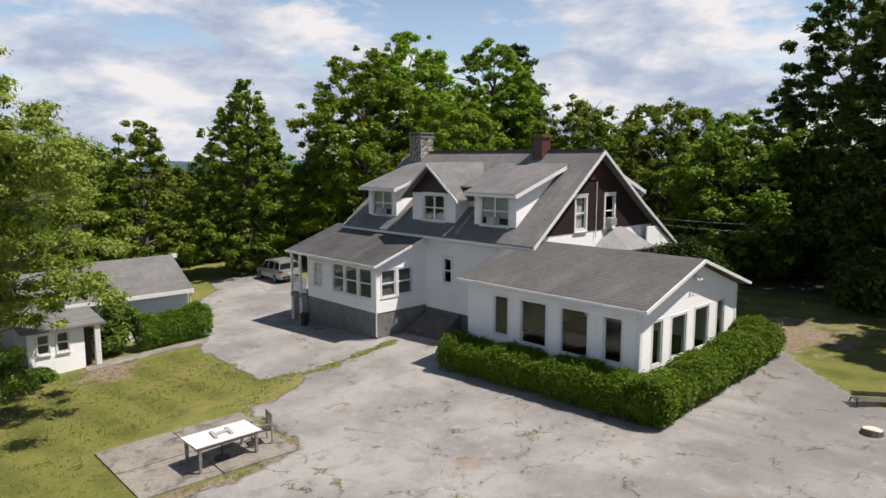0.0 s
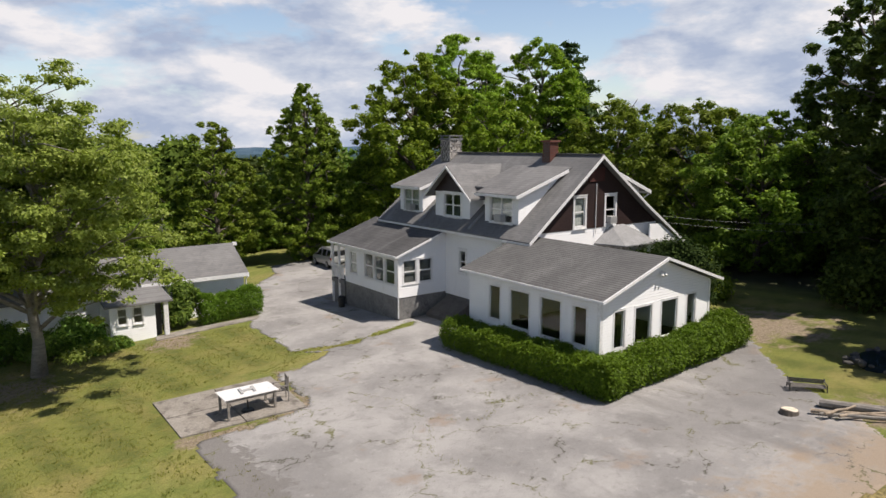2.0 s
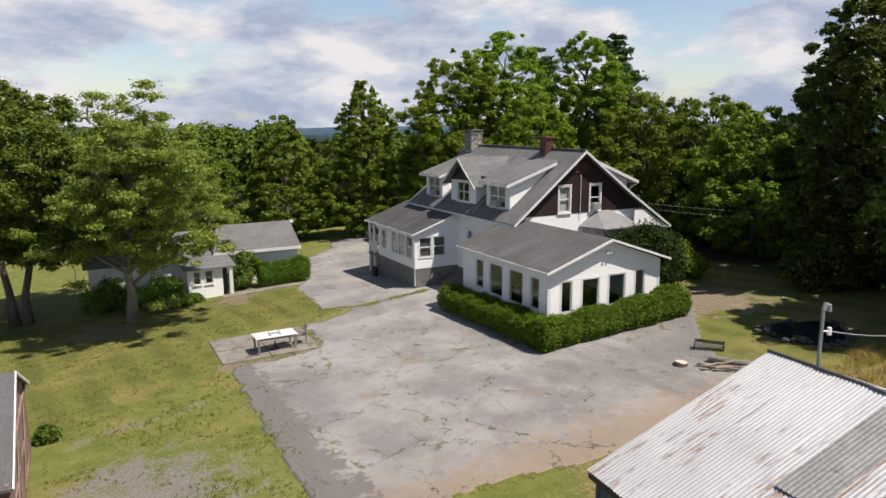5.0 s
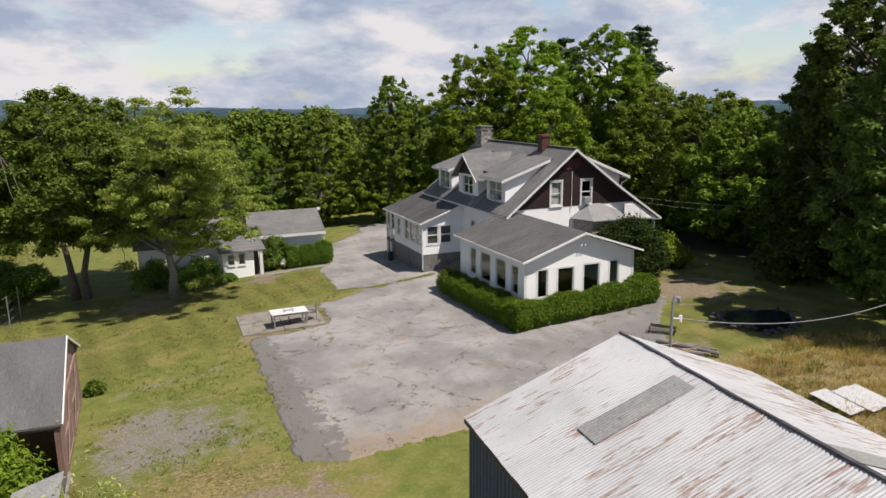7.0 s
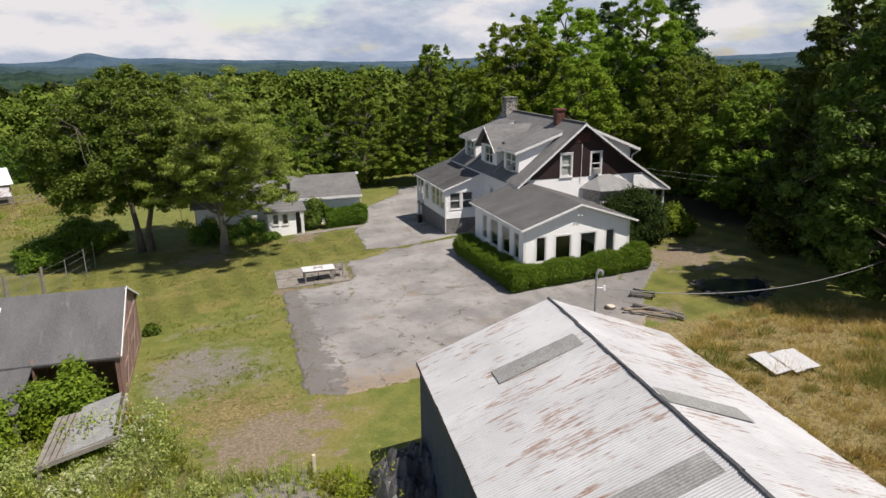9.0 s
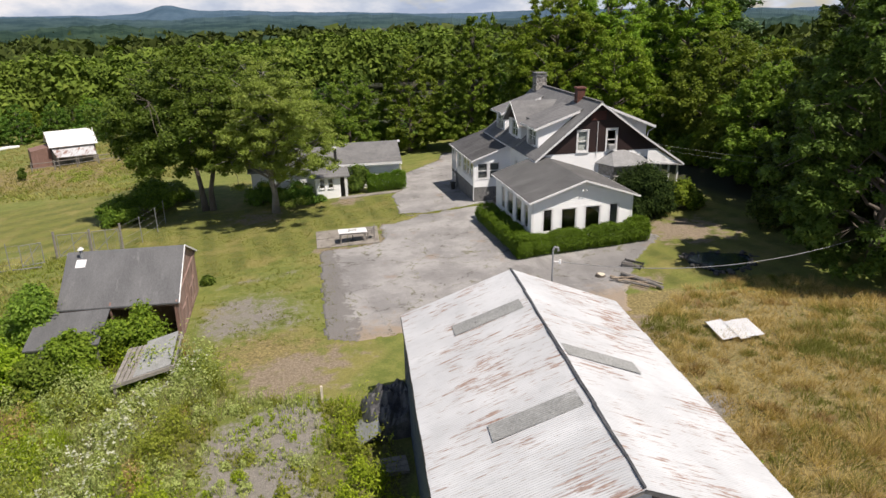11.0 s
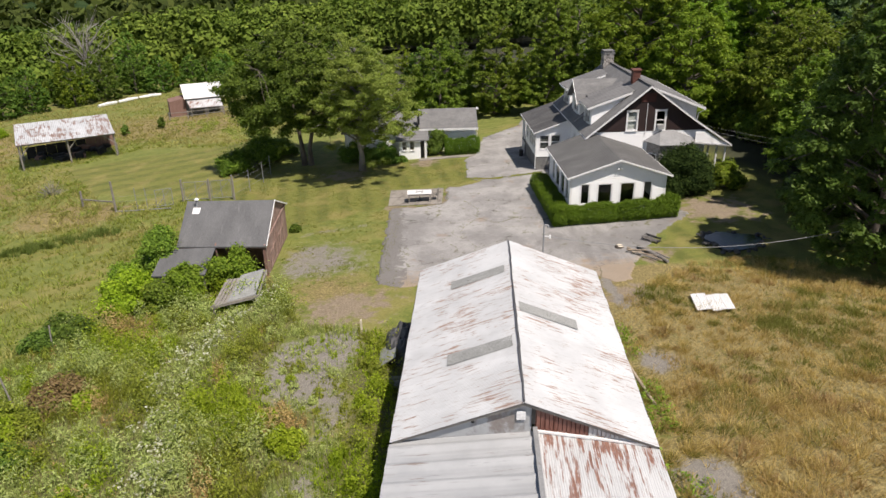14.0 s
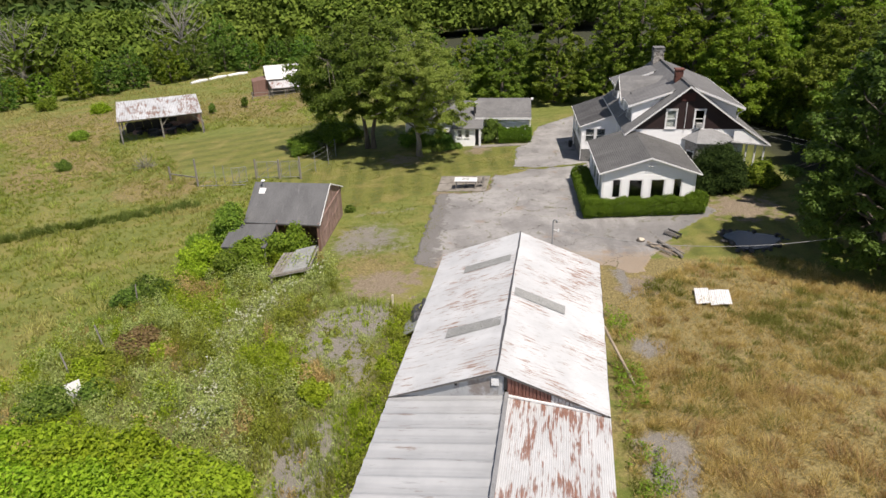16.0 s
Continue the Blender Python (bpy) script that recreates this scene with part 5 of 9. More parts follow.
f.hexa([barn_pt(0.0, 0.24, 4.5), barn_pt(0.0, 0.36, 4.5), barn_pt(0.05, 0.36, 4.5), barn_pt(0.05, 0.24, 4.5)], [barn_pt(0.0, 0.24, 5.1), barn_pt(0.0, 0.36, 5.1), barn_pt(0.05, 0.36, 5.1), barn_pt(0.05, 0.24, 5.1)])
part("gap", f, M_BLACK, barn, "black strip painted as an open gap in the gable")
f = Form()
f.hexa([barn_pt(0.0, -1.62, 4.5), barn_pt(0.0, -1.52, 4.5), barn_pt(0.05, -1.52, 4.5), barn_pt(0.05, -1.62, 4.5)], [barn_pt(0.0, -1.62, 4.74), barn_pt(0.0, -1.52, 4.74), barn_pt(0.05, -1.52, 4.74), barn_pt(0.05, -1.62, 4.74)])
part("gap", f, M_BLACK, barn, "black strip painted as an open gap in the gable")

# lower south wing of the barn
wing = thing("barn_wing", "low barn wing roofed in bare ribbed and rusting sheets", "barn", (11.3, -22, level(11.3, -22)))
for i in range(15):
    u1 = 0.04 - i * 0.8
    ribbed_sheet("roof_sheet", u1 - 0.83, u1, -B_HALF - 0.02, 3.70, 0.35, 4.22, M_SHEET_GREY, wing, pitch=0.2, amp=0.004, lift=0.004 * (i % 2), tilt=0.07)
for i in range(7):
    w0 = 0.33 + i * 0.55
    for j, (ua, ub) in enumerate(((-2.4, 0.05), (-5.6, -2.3), (-9.0, -5.5), (-12.0, -8.9))):
        z0, z1 = (4.20 - 0.13 * (w - 0.33) for w in (w0, w0 + 0.58))
        ribbed_sheet("roof_sheet", ua, ub, w0, z0, w0 + 0.58, z1, M_SHEET_RUST, wing, along="barn", lift=0.006 * ((i + j) % 2))
f = Form()
for w in (-B_HALF + 0.1, B_HALF - 0.15):
    f.hexa([barn_pt(-12, w, -0.3), barn_pt(-12, w + 0.08, -0.3), barn_pt(0, w + 0.08, -0.3), barn_pt(0, w, -0.3)], [barn_pt(-12, w, 3.66), barn_pt(-12, w + 0.08, 3.66), barn_pt(0, w + 0.08, 3.66), barn_pt(0, w, 3.66)])
f.hexa([barn_pt(-12, -B_HALF + 0.2, -0.3), barn_pt(-12, B_HALF - 0.2, -0.3), barn_pt(-11.9, B_HALF - 0.2, -0.3), barn_pt(-11.9, -B_HALF + 0.2, -0.3)], [barn_pt(-12, -B_HALF + 0.2, 3.6), barn_pt(-12, B_HALF - 0.2, 3.6), barn_pt(-11.9, B_HALF - 0.2, 3.6), barn_pt(-11.9, -B_HALF + 0.2, 3.6)])
part("wall", f, M_BLUE, wing)
f = Form()
f.beam(barn_pt(-0.02, 0.3, 4.28), barn_pt(-0.02, B_HALF - 0.1, 3.78), 0.1, 0.07)
part("flashing", f, M_TRIM, wing)
f = Form()
f.beam(barn_pt(0.0, 0.36, 4.33), barn_pt(-12, 0.36, 4.33), 0.14, 0.16)
part("ridge_cap", f, M_METAL, wing)

# ---- wooden shed with its lean-to ----
shed = thing("shed", "old brown board shed with grey roll roofing", "shed", (-4, 8.3, level(-4, 8.3)))
f = Form()
base = -1.3
f.wall("x", 5.1, 0.1, [(-6.05, 1.42), (-3.95, 1.42)], [(-6.05, base), (-3.95, base)])
f.wall("x", 11.75, 0.1, [(-6.05, 1.42), (-0.9, 1.42)], [(-6.05, base), (-0.9, base)])
f.wall("y", -6.15, 0.1, [(5.1, 1.42), (8.85, 2.86), (11.85, 1.6)], [(5.1, base), (11.85, base)])
part("wall", f, M_WOOD_BROWN, shed)
f = Form()
f.wall("x", 6.4, 0.08, [(-3.9, 2.0), (-1.0, 2.0)], [(-3.9, base), (-1.0, base)])
f.wall("y", -3.95, 0.08, [(4.75, 1.45), (6.4, 2.0)], [(4.75, base), (6.4, base)])
part("wall", f, M_WOOD_BROWN, shed)
rng = random.Random(3)
y = 4.7
while y < 11.85:
    w = 0.22 + rng.uniform(0, 0.06)
    f = Form()
    a, b = y, min(11.9, y + w - 0.012)

    def gable_top(yy):
        return 1.36 + 1.6 * (1 - abs(yy - 8.35) / 3.9)
    o = rng.uniform(0, 0.015)
    f.hexa([(-0.93 + o, a, base + 0.2), (-0.88 + o, a, base + 0.2), (-0.88 + o, b, base + 0.2), (-0.93 + o, b, base + 0.2)], [(-0.93 + o, a, gable_top(a)), (-0.88 + o, a, gable_top(a)), (-0.88 + o, b, gable_top(b)), (-0.93 + o, b, gable_top(b))])
    part("board", f, M_WOOD_GABLE, shed)
    y += w
for y0, y1 in ((5.5, 7.9), (8.3, 10.7)):
    f = Form()
    f.box(-0.872, -0.86, y0, y1, -0.8, 1.3)
    door = part("door", f, M_WOOD_GABLE, shed, "braced brown board door")
    for z in (-0.7, 0.3, 1.15):
        f = Form()
        f.box(-0.86, -0.83, y0 + 0.122, y1 - 0.122, z, z + 0.14)
        part("batten", f, M_WOOD_GABLE, door)
    f = Form()
    f.beam((-0.82, y0 + 0.15, -0.6), (-0.82, y1 - 0.15, 1.2), 0.02, 0.13)
    part("brace", f, M_WOOD_GABLE, door)
    for y_ in (y0, y1 - 0.12):
        f = Form()
        f.box(-0.86, -0.83, y_, y_ + 0.12, -0.8, 1.3)
        part("stile", f, M_WOOD_GABLE, door)
f = Form()
f.slab([(-6.3, 4.85, 1.40), (-0.75, 4.45, 1.40), (-0.75, 8.35, 3.04), (-6.55, 8.85, 2.96)], 0.07)
part("roof", f, M_SHED_ROOF, shed)
f = Form()
f.slab([(-6.55, 8.85, 2.96), (-0.75, 8.35, 3.04), (-0.75, 12.2, 1.40), (-6.5, 12.6, 1.40)], 0.07)
part("roof", f, M_SHED_ROOF, shed)
f = Form()
for ya, yb in ((4.45, 8.35), (12.2, 8.35)):
    f.beam((-0.72, ya, 1.37), (-0.72, yb, 3.01), 0.04, 0.09)
part("rake_board", f, M_TRIM, shed, "peeling white rake board")
f = Form()
f.beam((-0.85, 4.5, 1.4), (-0.85, 12.0, 1.4), 0.08, 0.16)
part("tie_beam", f, M_WOOD_GABLE, shed)
f = Form()
f.box(-1.0, -0.84, 4.55, 4.72, base, 1.42)
f.beam((-6.2, 4.95, 1.28), (-0.8, 4.55, 1.28), 0.08, 0.12)
part("corner_post", f, M_WOOD_BROWN, shed)
f = Form()
f.tube([(-5.75, 8.3, 2.5), (-5.75, 8.3, 3.22)], 0.09, 10)
flue = part("flue", f, M_METAL, shed, "metal flue with a white cap")
f = Form()
f.tube([(-5.75, 8.3, 3.24), (-5.75, 8.3, 3.34)], [0.17, 0.07], 10)
part("cap", f, M_TRIM, flue)
f = Form()
f.slab([(-5.98, 7.62, 2.515), (-5.5, 7.58, 2.515), (-5.5, 8.12, 2.742), (-5.98, 8.16, 2.742)], 0.03)
part("flashing", f, M_TRIM, flue, "white flashing sheet")
f = Form()
f.slab([(-7.0, 2.0, 0.80), (-3.9, 2.0, 0.80), (-3.9, 4.7, 1.33), (-7.0, 4.7, 1.33)], 0.06)
part("lean_to_roof", f, M_SHED_ROOF, shed)
f = Form()
f.wall("x", 2.15, 0.06, [(-6.9, 0.76), (-4.0, 0.76)], [(-6.9, -1.2), (-4.0, -1.2)])
f.wall("y", -6.95, 0.06, [(2.15, 0.76), (4.7, 1.28)], [(2.15, -1.3), (4.7, -1.3)])
part("lean_to_wall", f, M_WOOD_GREY, shed)

# collapsed low coop roofed with a grey sheet and boards
coop = thing("coop", "low fallen coop with a grey sheet and loose boards", "coop", (-1.8, 1.4, level(-1.8, 1.4)))
f = Form()
f.slab([(-2.2, -0.1, 0.05), (-0.75, 0.5, 0.15), (-0.6, 2.6, 0.75), (-1.85, 2.1, 0.62)], 0.05)
part("sheet", f, M_FIBRE, coop, "faded grey-green sheet")
for k in range(4):
    f = Form()
    x = -3.0 + k * 0.2
    f.slab([(x, -0.45 + k * 0.08, -0.06 + k * 0.02), (x + 0.17, -0.38 + k * 0.08, -0.04 + k * 0.02), (x + 0.55, 1.75 + k * 0.05, 0.56), (x + 0.38, 1.68 + k * 0.05, 0.55)], 0.03)
    part("board", f, M_WOOD_GREY, coop)
f = Form()
f.beam((-3.05, -0.5, -0.1), (-0.6, 0.5, 0.02), 0.1, 0.16)
f.beam((-0.6, 0.5, 0.05), (-0.45, 2.6, 0.65), 0.08, 0.12)
for x, y, z in ((-2.9, -0.4, 0.0), (-0.7, 0.5, 0.1), (-0.6, 2.4, 0.65), (-2.4, 1.7, 0.55)):
    f.beam((x, y, level(x, y) - 0.1), (x, y, z), 0.1)
part("frame", f, M_WOOD_GREY, coop)

# ---- garage range behind the lawn ----
garage = thing("garage", "low white garage with grey shingle roof", "garage", (11, 36, level(11, 36)))
f = Form()
f.wall("x", 33.8, 0.12, [(1.5, 1.2), (14.8, 1.2)], [(1.5, -1.8), (14.8, -1.8)])
f.wall("x", 38.3, 0.12, [(1.5, 1.2), (14.8, 1.2)], [(1.5, -2.2), (14.8, -2.2)])
f.wall("y", 14.7, 0.12, [(33.92, 1.2), (36.1, 2.62), (38.3, 1.2)], [(33.92, -1.6), (38.3, -1.6)])
f.wall("y", 1.5, 0.12, [(33.92, 1.0), (36.1, 2.3), (38.3, 1.0)], [(33.92, -2.2), (38.3, -2.2)])
part("wall", f, M_SIDING, garage)
for x0, x1, dz in ((9.0, 15.0, 0.0), (1.2, 9.0, -0.25)):
    for y0, y1 in ((33.45, 36.1), (38.75, 36.1)):
        f = Form()
        pts = [(x0, y0, 1.3 + dz), (x1, y0, 1.3 + dz), (x1, y1, 2.78 + dz), (x0, y1, 2.78 + dz)]
        f.slab(pts if y0 < y1 else pts[::-1], 0.09)
        part("roof", f, M_SHINGLE, garage)
f = Form()
f.box(9, 15.0, 33.41, 33.45, 1.1, 1.3)
f.tube([(14.95, 33.4, 1.1), (14.9, 33.7, 0.9), (14.9, 33.7, -0.9)], 0.04, 6)
f.box(15.0, 15.25, 36.0, 36.2, 2.6, 2.8)
part("gutter", f, M_TRIM, garage)
f = Form()
f.box(8.88, 9.12, 34.0, 34.24, 1.2, 2.7)
part("flue", f, M_BLACK, garage, "tall dark flue")
f = Form()
f.box(8.84, 9.16, 33.96, 34.28, 2.7, 2.8)
part("flue_cap", f, M_TRIM, garage)
f = Form()
f.wall("x", 31.2, 0.12, [(6.95, 0.85), (9.0, 0.85)], [(6.95, -1.4), (9.0, -1.4)], [(7.3, 7.75, -0.2, 0.6), (8.05, 8.5, -0.2, 0.6)])
f.wall("y", 6.95, 0.12, [(31.32, 0.85), (33.8, 1.2)], [(31.32, -1.5), (33.8, -1.5)])
f.wall("y", 9.0, 0.12, [(31.2, 0.85), (33.8, 1.2)], [(31.2, -1.3), (33.8, -1.3)])
part("entry_wall", f, M_SIDING, garage)
for a, b in ((7.3, 7.75), (8.05, 8.5)):
    window("x", 31.2, -1, a, b, -0.2, 0.6, garage, trim=0.05)
f = Form()
f.slab([(6.7, 30.9, 0.85), (9.95, 30.9, 0.85), (9.95, 33.5, 1.18), (6.7, 33.5, 1.18)], 0.09)
part("entry_roof", f, M_SHINGLE, garage)
f = Form()
f.box(9.5, 9.72, 30.98, 31.2, -1.2, 0.78)
part("entry_post", f, M_TRIM, garage)
f = Form()
f.box(9.12, 9.5, 31.6, 31.66, -1.15, 0.75)
part("entry_door", f, M_BLACK, garage, "dark recessed entry door")

# ---- slab, table and chair ----
f = Form()
SLAB = [(6.3, 16.75), (10.55, 16.15), (10.9, 20.4), (6.4, 20.9)]
cx, cy = sum(q[0] for q in SLAB) / 4, sum(q[1] for q in SLAB) / 4
pave = thing("patio_slab", "cracked square concrete slab set in the lawn", "slab", (cx, cy, level(cx, cy)), kind="structure")
for i in range(2):
    for j in range(2):
        def at_slab(a, b):
            p0 = [SLAB[0][k] + (SLAB[1][k] - SLAB[0][k]) * a for k in (0, 1)]
            p1 = [SLAB[3][k] + (SLAB[2][k] - SLAB[3][k]) * a for k in (0, 1)]
            x, y = (p0[k] + (p1[k] - p0[k]) * b for k in (0, 1))
            return (x, y, level(x, y) + 0.05 + 0.008 * ((i + j) % 2))
        g = 0.004
        f = Form()
        f.slab([at_slab(i / 2 + g, j / 2 + g), at_slab(i / 2 + 0.5 - g, j / 2 + g), at_slab(i / 2 + 0.5 - g, j / 2 + 0.5 - g), at_slab(i / 2 + g, j / 2 + 0.5 - g)], 0.14)
        part("paving_slab", f, M_CONCRETE, pave)
f = Form()
WALKWAY = [(8.9, 30.3), (14.2, 30.3), (14.6, 31.0), (10.2, 31.3), (9.0, 31.1)]
f.slab([(x, y, level(x, y) + 0.05) for x, y in WALKWAY], 0.14)
tagged(part("pavement", f, M_CONCRETE), "pale concrete path to the garage entry", "path", kind="structure")

# ---- loose things ----


def table():
    o = (8.82, 17.38)
    g = level(*o) + 0.055
    th = thing("table", "long table with a white top and grey legs on the slab", "table", (o[0], o[1], g))
    z = g + 0.74
    for k in range(6):
        y0 = o[1] - 0.52 + k * 0.174
        f = Form()
        f.box(o[0] - 0.95, o[0] + 0.95, y0, y0 + 0.168, z - 0.025, z)
        part("plank", f, M_TABLE, th, "white painted top plank")
    for x in (-0.97, 0.95):
        f = Form()
        f.box(o[0] + x, o[0] + x + 0.02, o[1] - 0.53, o[1] + 0.53, z - 0.03, z + 0.002)
        part("end_board", f, M_TABLE, th, "white painted end board")
    f = Form()
    for y in (o[1] - 0.46, o[1] + 0.46):
        f.box(o[0] - 0.85, o[0] + 0.85, y - 0.02, y + 0.02, z - 0.12, z - 0.026)
    for x in (o[0] - 0.86, o[0] + 0.86):
        f.box(x - 0.02, x + 0.02, o[1] - 0.46, o[1] + 0.46, z - 0.12, z - 0.026)
    part("apron", f, M_WOOD_GREY, th)
    for sx in (-1, 1):
        for sy in (-1, 1):
            x, y = o[0] + sx * 0.84, o[1] + sy * 0.44
            f = Form()
            f.hexa([(x - 0.035, y - 0.035, level(x, y) + 0.05), (x + 0.035, y - 0.035, level(x, y) + 0.05), (x + 0.035, y + 0.035, level(x, y) + 0.05), (x - 0.035, y + 0.035, level(x, y) + 0.05)],
                   [(x - 0.045, y - 0.045, z - 0.027), (x + 0.045, y - 0.045, z - 0.027), (x + 0.045, y + 0.045, z - 0.027), (x - 0.045, y + 0.045, z - 0.027)])
            part("leg", f, M_WOOD_GREY, th)
    st = thing("umbrella_stand", "black weighted stand under the table", "stand", (o[0], o[1], g))
    f = Form()
    f.tube([(o[0], o[1], g), (o[0], o[1], g + 0.06)], [0.25, 0.2], 14)
    part("base", f, M_BLACK, st)
    f = Form()
    f.tube([(o[0], o[1], g + 0.05), (o[0], o[1], g + 0.4)], 0.03, 8)
    part("tube", f, M_BLACK, st)
    rk = thing("rack", "grey frame lying on the white table top", "frame", (o[0], o[1], z))
    f = Form()
    for x in (-0.26, 0.2):
        f.beam((o[0] + x, o[1] - 0.26, z + 0.03), (o[0] + x + 0.06, o[1] + 0.26, z + 0.03), 0.09, 0.05)
    f.beam((o[0] - 0.2, o[1] - 0.02, z + 0.04), (o[0] + 0.2, o[1] + 0.02, z + 0.04), 0.1, 0.05)
    part("bars", f, M_PLASTIC, rk)


table()


def garden_chair(at, turn):
    g = level(*at) + 0.055
    th = thing("garden_chair", "slatted dark wooden garden chair at the table end", "chair", (0, 0, 0))
    f = Form()
    for k in range(5):
        f.box(-0.23, 0.23, -0.22 + k * 0.09, -0.145 + k * 0.09, 0.42, 0.44)
    part("seat", f, M_WOOD_GREY, th)
    f = Form()
    f.box(-0.25, 0.25, -0.26, -0.23, 0.86, 0.94)
    f.box(-0.25, 0.25, -0.25, -0.22, 0.46, 0.51)
    for k in range(6):
        f.hexa([(-0.21 + k * 0.08, -0.245, 0.51), (-0.175 + k * 0.08, -0.245, 0.51), (-0.175 + k * 0.08, -0.23, 0.51), (-0.21 + k * 0.08, -0.23, 0.51)], [(-0.21 + k * 0.08, -0.255, 0.86), (-0.175 + k * 0.08, -0.255, 0.86), (-0.175 + k * 0.08, -0.24, 0.86), (-0.21 + k * 0.08, -0.24, 0.86)])
    part("backrest", f, M_WOOD_GREY, th)
    for sx in (-0.25, 0.25):
        f = Form()
        f.box(sx - 0.02, sx + 0.02, -0.26, -0.22, 0, 0.94)
        part("leg", f, M_WOOD_GREY, th)
        f = Form()
        f.box(sx - 0.02, sx + 0.02, 0.2, 0.24, 0, 0.62)
        part("leg", f, M_WOOD_GREY, th)
        f = Form()
        f.box(sx - 0.03, sx + 0.03, -0.24, 0.26, 0.62, 0.645)
        part("armrest", f, M_WOOD_GREY, th)
    th.matrix_world = pose(at[0], at[1], g, 0, 0, turn)


garden_chair((10.08, 17.42), 78)


def parked_car(at, turn):
    """A compact estate car, its nose along +y."""
    m_body, t, p = shader("silver_car_paint")
    t.links.new(mixed(t, ramp(t, grain(t, place(t, local=True), 30, 3), 0.3, 0.7), (0.40, 0.41, 0.42), (0.46, 0.47, 0.48)), p.inputs["Base Color"])
    p.inputs["Roughness"].default_value, p.inputs["Metallic"].default_value = 0.28, 0.5
    m_red = surface("red_lamp_lens", (0.20, 0.01, 0.01), (0.28, 0.02, 0.02), 5, 20, 0.2)
    th = thing("car", "silver estate car parked at the end of the drive", "car", (0, 0, 0))
    # half width, lower and upper edge along the length
    prof = [(-2.35, 0.72, 0.42, 0.80), (-2.30, 0.86, 0.30, 1.02), (-1.9, 0.90, 0.28, 1.06), (-0.9, 0.91, 0.27, 1.02), (0.4, 0.91, 0.27, 0.99), (1.1, 0.90, 0.28, 0.97), (1.9, 0.86, 0.30, 0.86), (2.3, 0.76, 0.36, 0.72), (2.38, 0.60, 0.44, 0.62)]
    f = Form()
    ring = []
    for y, w, z0, z1 in prof:
        zs = z0 + (z1 - z0) * 0.6
        ring.append([(-w * 0.92, y, z0), (-w, y, z0 + 0.12), (-w, y, zs), (-w * 0.94, y, z1), (w * 0.94, y, z1), (w, y, zs), (w, y, z0 + 0.12), (w * 0.92, y, z0)])
    for a, b in zip(ring, ring[1:]):
        for k in range(8):
            f.poly([a[k], a[(k + 1) % 8], b[(k + 1) % 8], b[k]])
    f.poly(ring[0])
    f.poly(ring[-1][::-1])
    part("body", f, m_body, th)
    f = Form()
    roof = [(-2.1, 0.66, 1.50), (-1.2, 0.68, 1.60), (0.0, 0.68, 1.61), (0.45, 0.64, 1.55)]
    pts = [[(-w, y, z), (-w * 0.8, y, z + 0.05), (w * 0.8, y, z + 0.05), (w, y, z), (w, y, z - 0.05), (-w, y, z - 0.05)] for y, w, z in roof]
    for a, b in zip(pts, pts[1:]):
        for k in range(6):
            f.poly([a[k], a[(k + 1) % 6], b[(k + 1) % 6], b[k]])
    f.poly(pts[0])
    f.poly(pts[-1][::-1])
    for x in (-0.85, 0.85):
        s = 0.67 if x > 0 else -0.67
        for y0, y1, z1 in ((-2.2, -2.05, 1.5), (-1.25, -1.2, 1.58), (-0.2, -0.15, 1.6), (1.1, 0.45, 1.54)):
            f.beam((x, y0, 1.0), (s, y1, z1), 0.06)
    part("roof", f, m_body, th)
    f = Form()
    low, up = [(-0.84, -2.2, 1.0), (0.84, -2.2, 1.0), (0.84, 1.1, 0.97), (-0.84, 1.1, 0.97)], [(-0.65, -2.05, 1.5), (0.65, -2.05, 1.5), (0.62, 0.45, 1.53), (-0.62, 0.45, 1.53)]
    f.hexa(low, up)
    m_tint = surface("tinted_car_glass", (0.012, 0.013, 0.014), (0.02, 0.02, 0.022), 2, 8, 0.06, 0.02)
    part("glazing", f, m_tint, th, "dark tinted glass")
    f = Form()
    f.box(-0.70, 0.70, -2.375, -2.335, 0.36, 0.52)
    part("bumper", f, M_BLACK, th)
    f = Form()
    f.box(-0.26, 0.26, -2.37, -2.34, 0.66, 0.78)
    part("number_plate", f, M_TRIM, th, "plain white plate")
    for x in (-0.76, 0.76):
        f = Form()
        f.box(x - 0.13, x + 0.13, -2.36, -2.2, 0.78, 0.96)
        part("tail_lamp", f, m_red, th, "red tail lamp")
    for x in (-0.6, 0.6):
        f = Form()
        f.beam((x, -1.8, 1.66), (x, 0.2, 1.69), 0.035)
        part("roof_rail", f, M_METAL, th)
    for x in (-0.95, 0.95):
        f = Form()
        f.box(x - 0.08, x + 0.08, 0.85, 1.0, 1.0, 1.13)
        part("mirror", f, M_BLACK, th)
    for x in (-0.82, 0.82):
        for y in (-1.38, 1.38):
            f = Form()
            f.tube([(x - 0.11, y, 0.33), (x + 0.11, y, 0.33)], 0.33, 18)
            w = part("wheel", f, M_BLACK, th)
            f = Form()
            s = 1 if x > 0 else -1
            f.tube([(x + s * 0.09, y, 0.33), (x + s * 0.125, y, 0.33)], 0.21, 14)
            part("rim", f, M_METAL, w)
    th.matrix_world = pose(at[0], at[1], level(*at), -2.0, -3.0, turn) @ Matrix.Diagonal((0.93, 0.9, 0.9, 1))


parked_car((24.9, 42.3), -5)


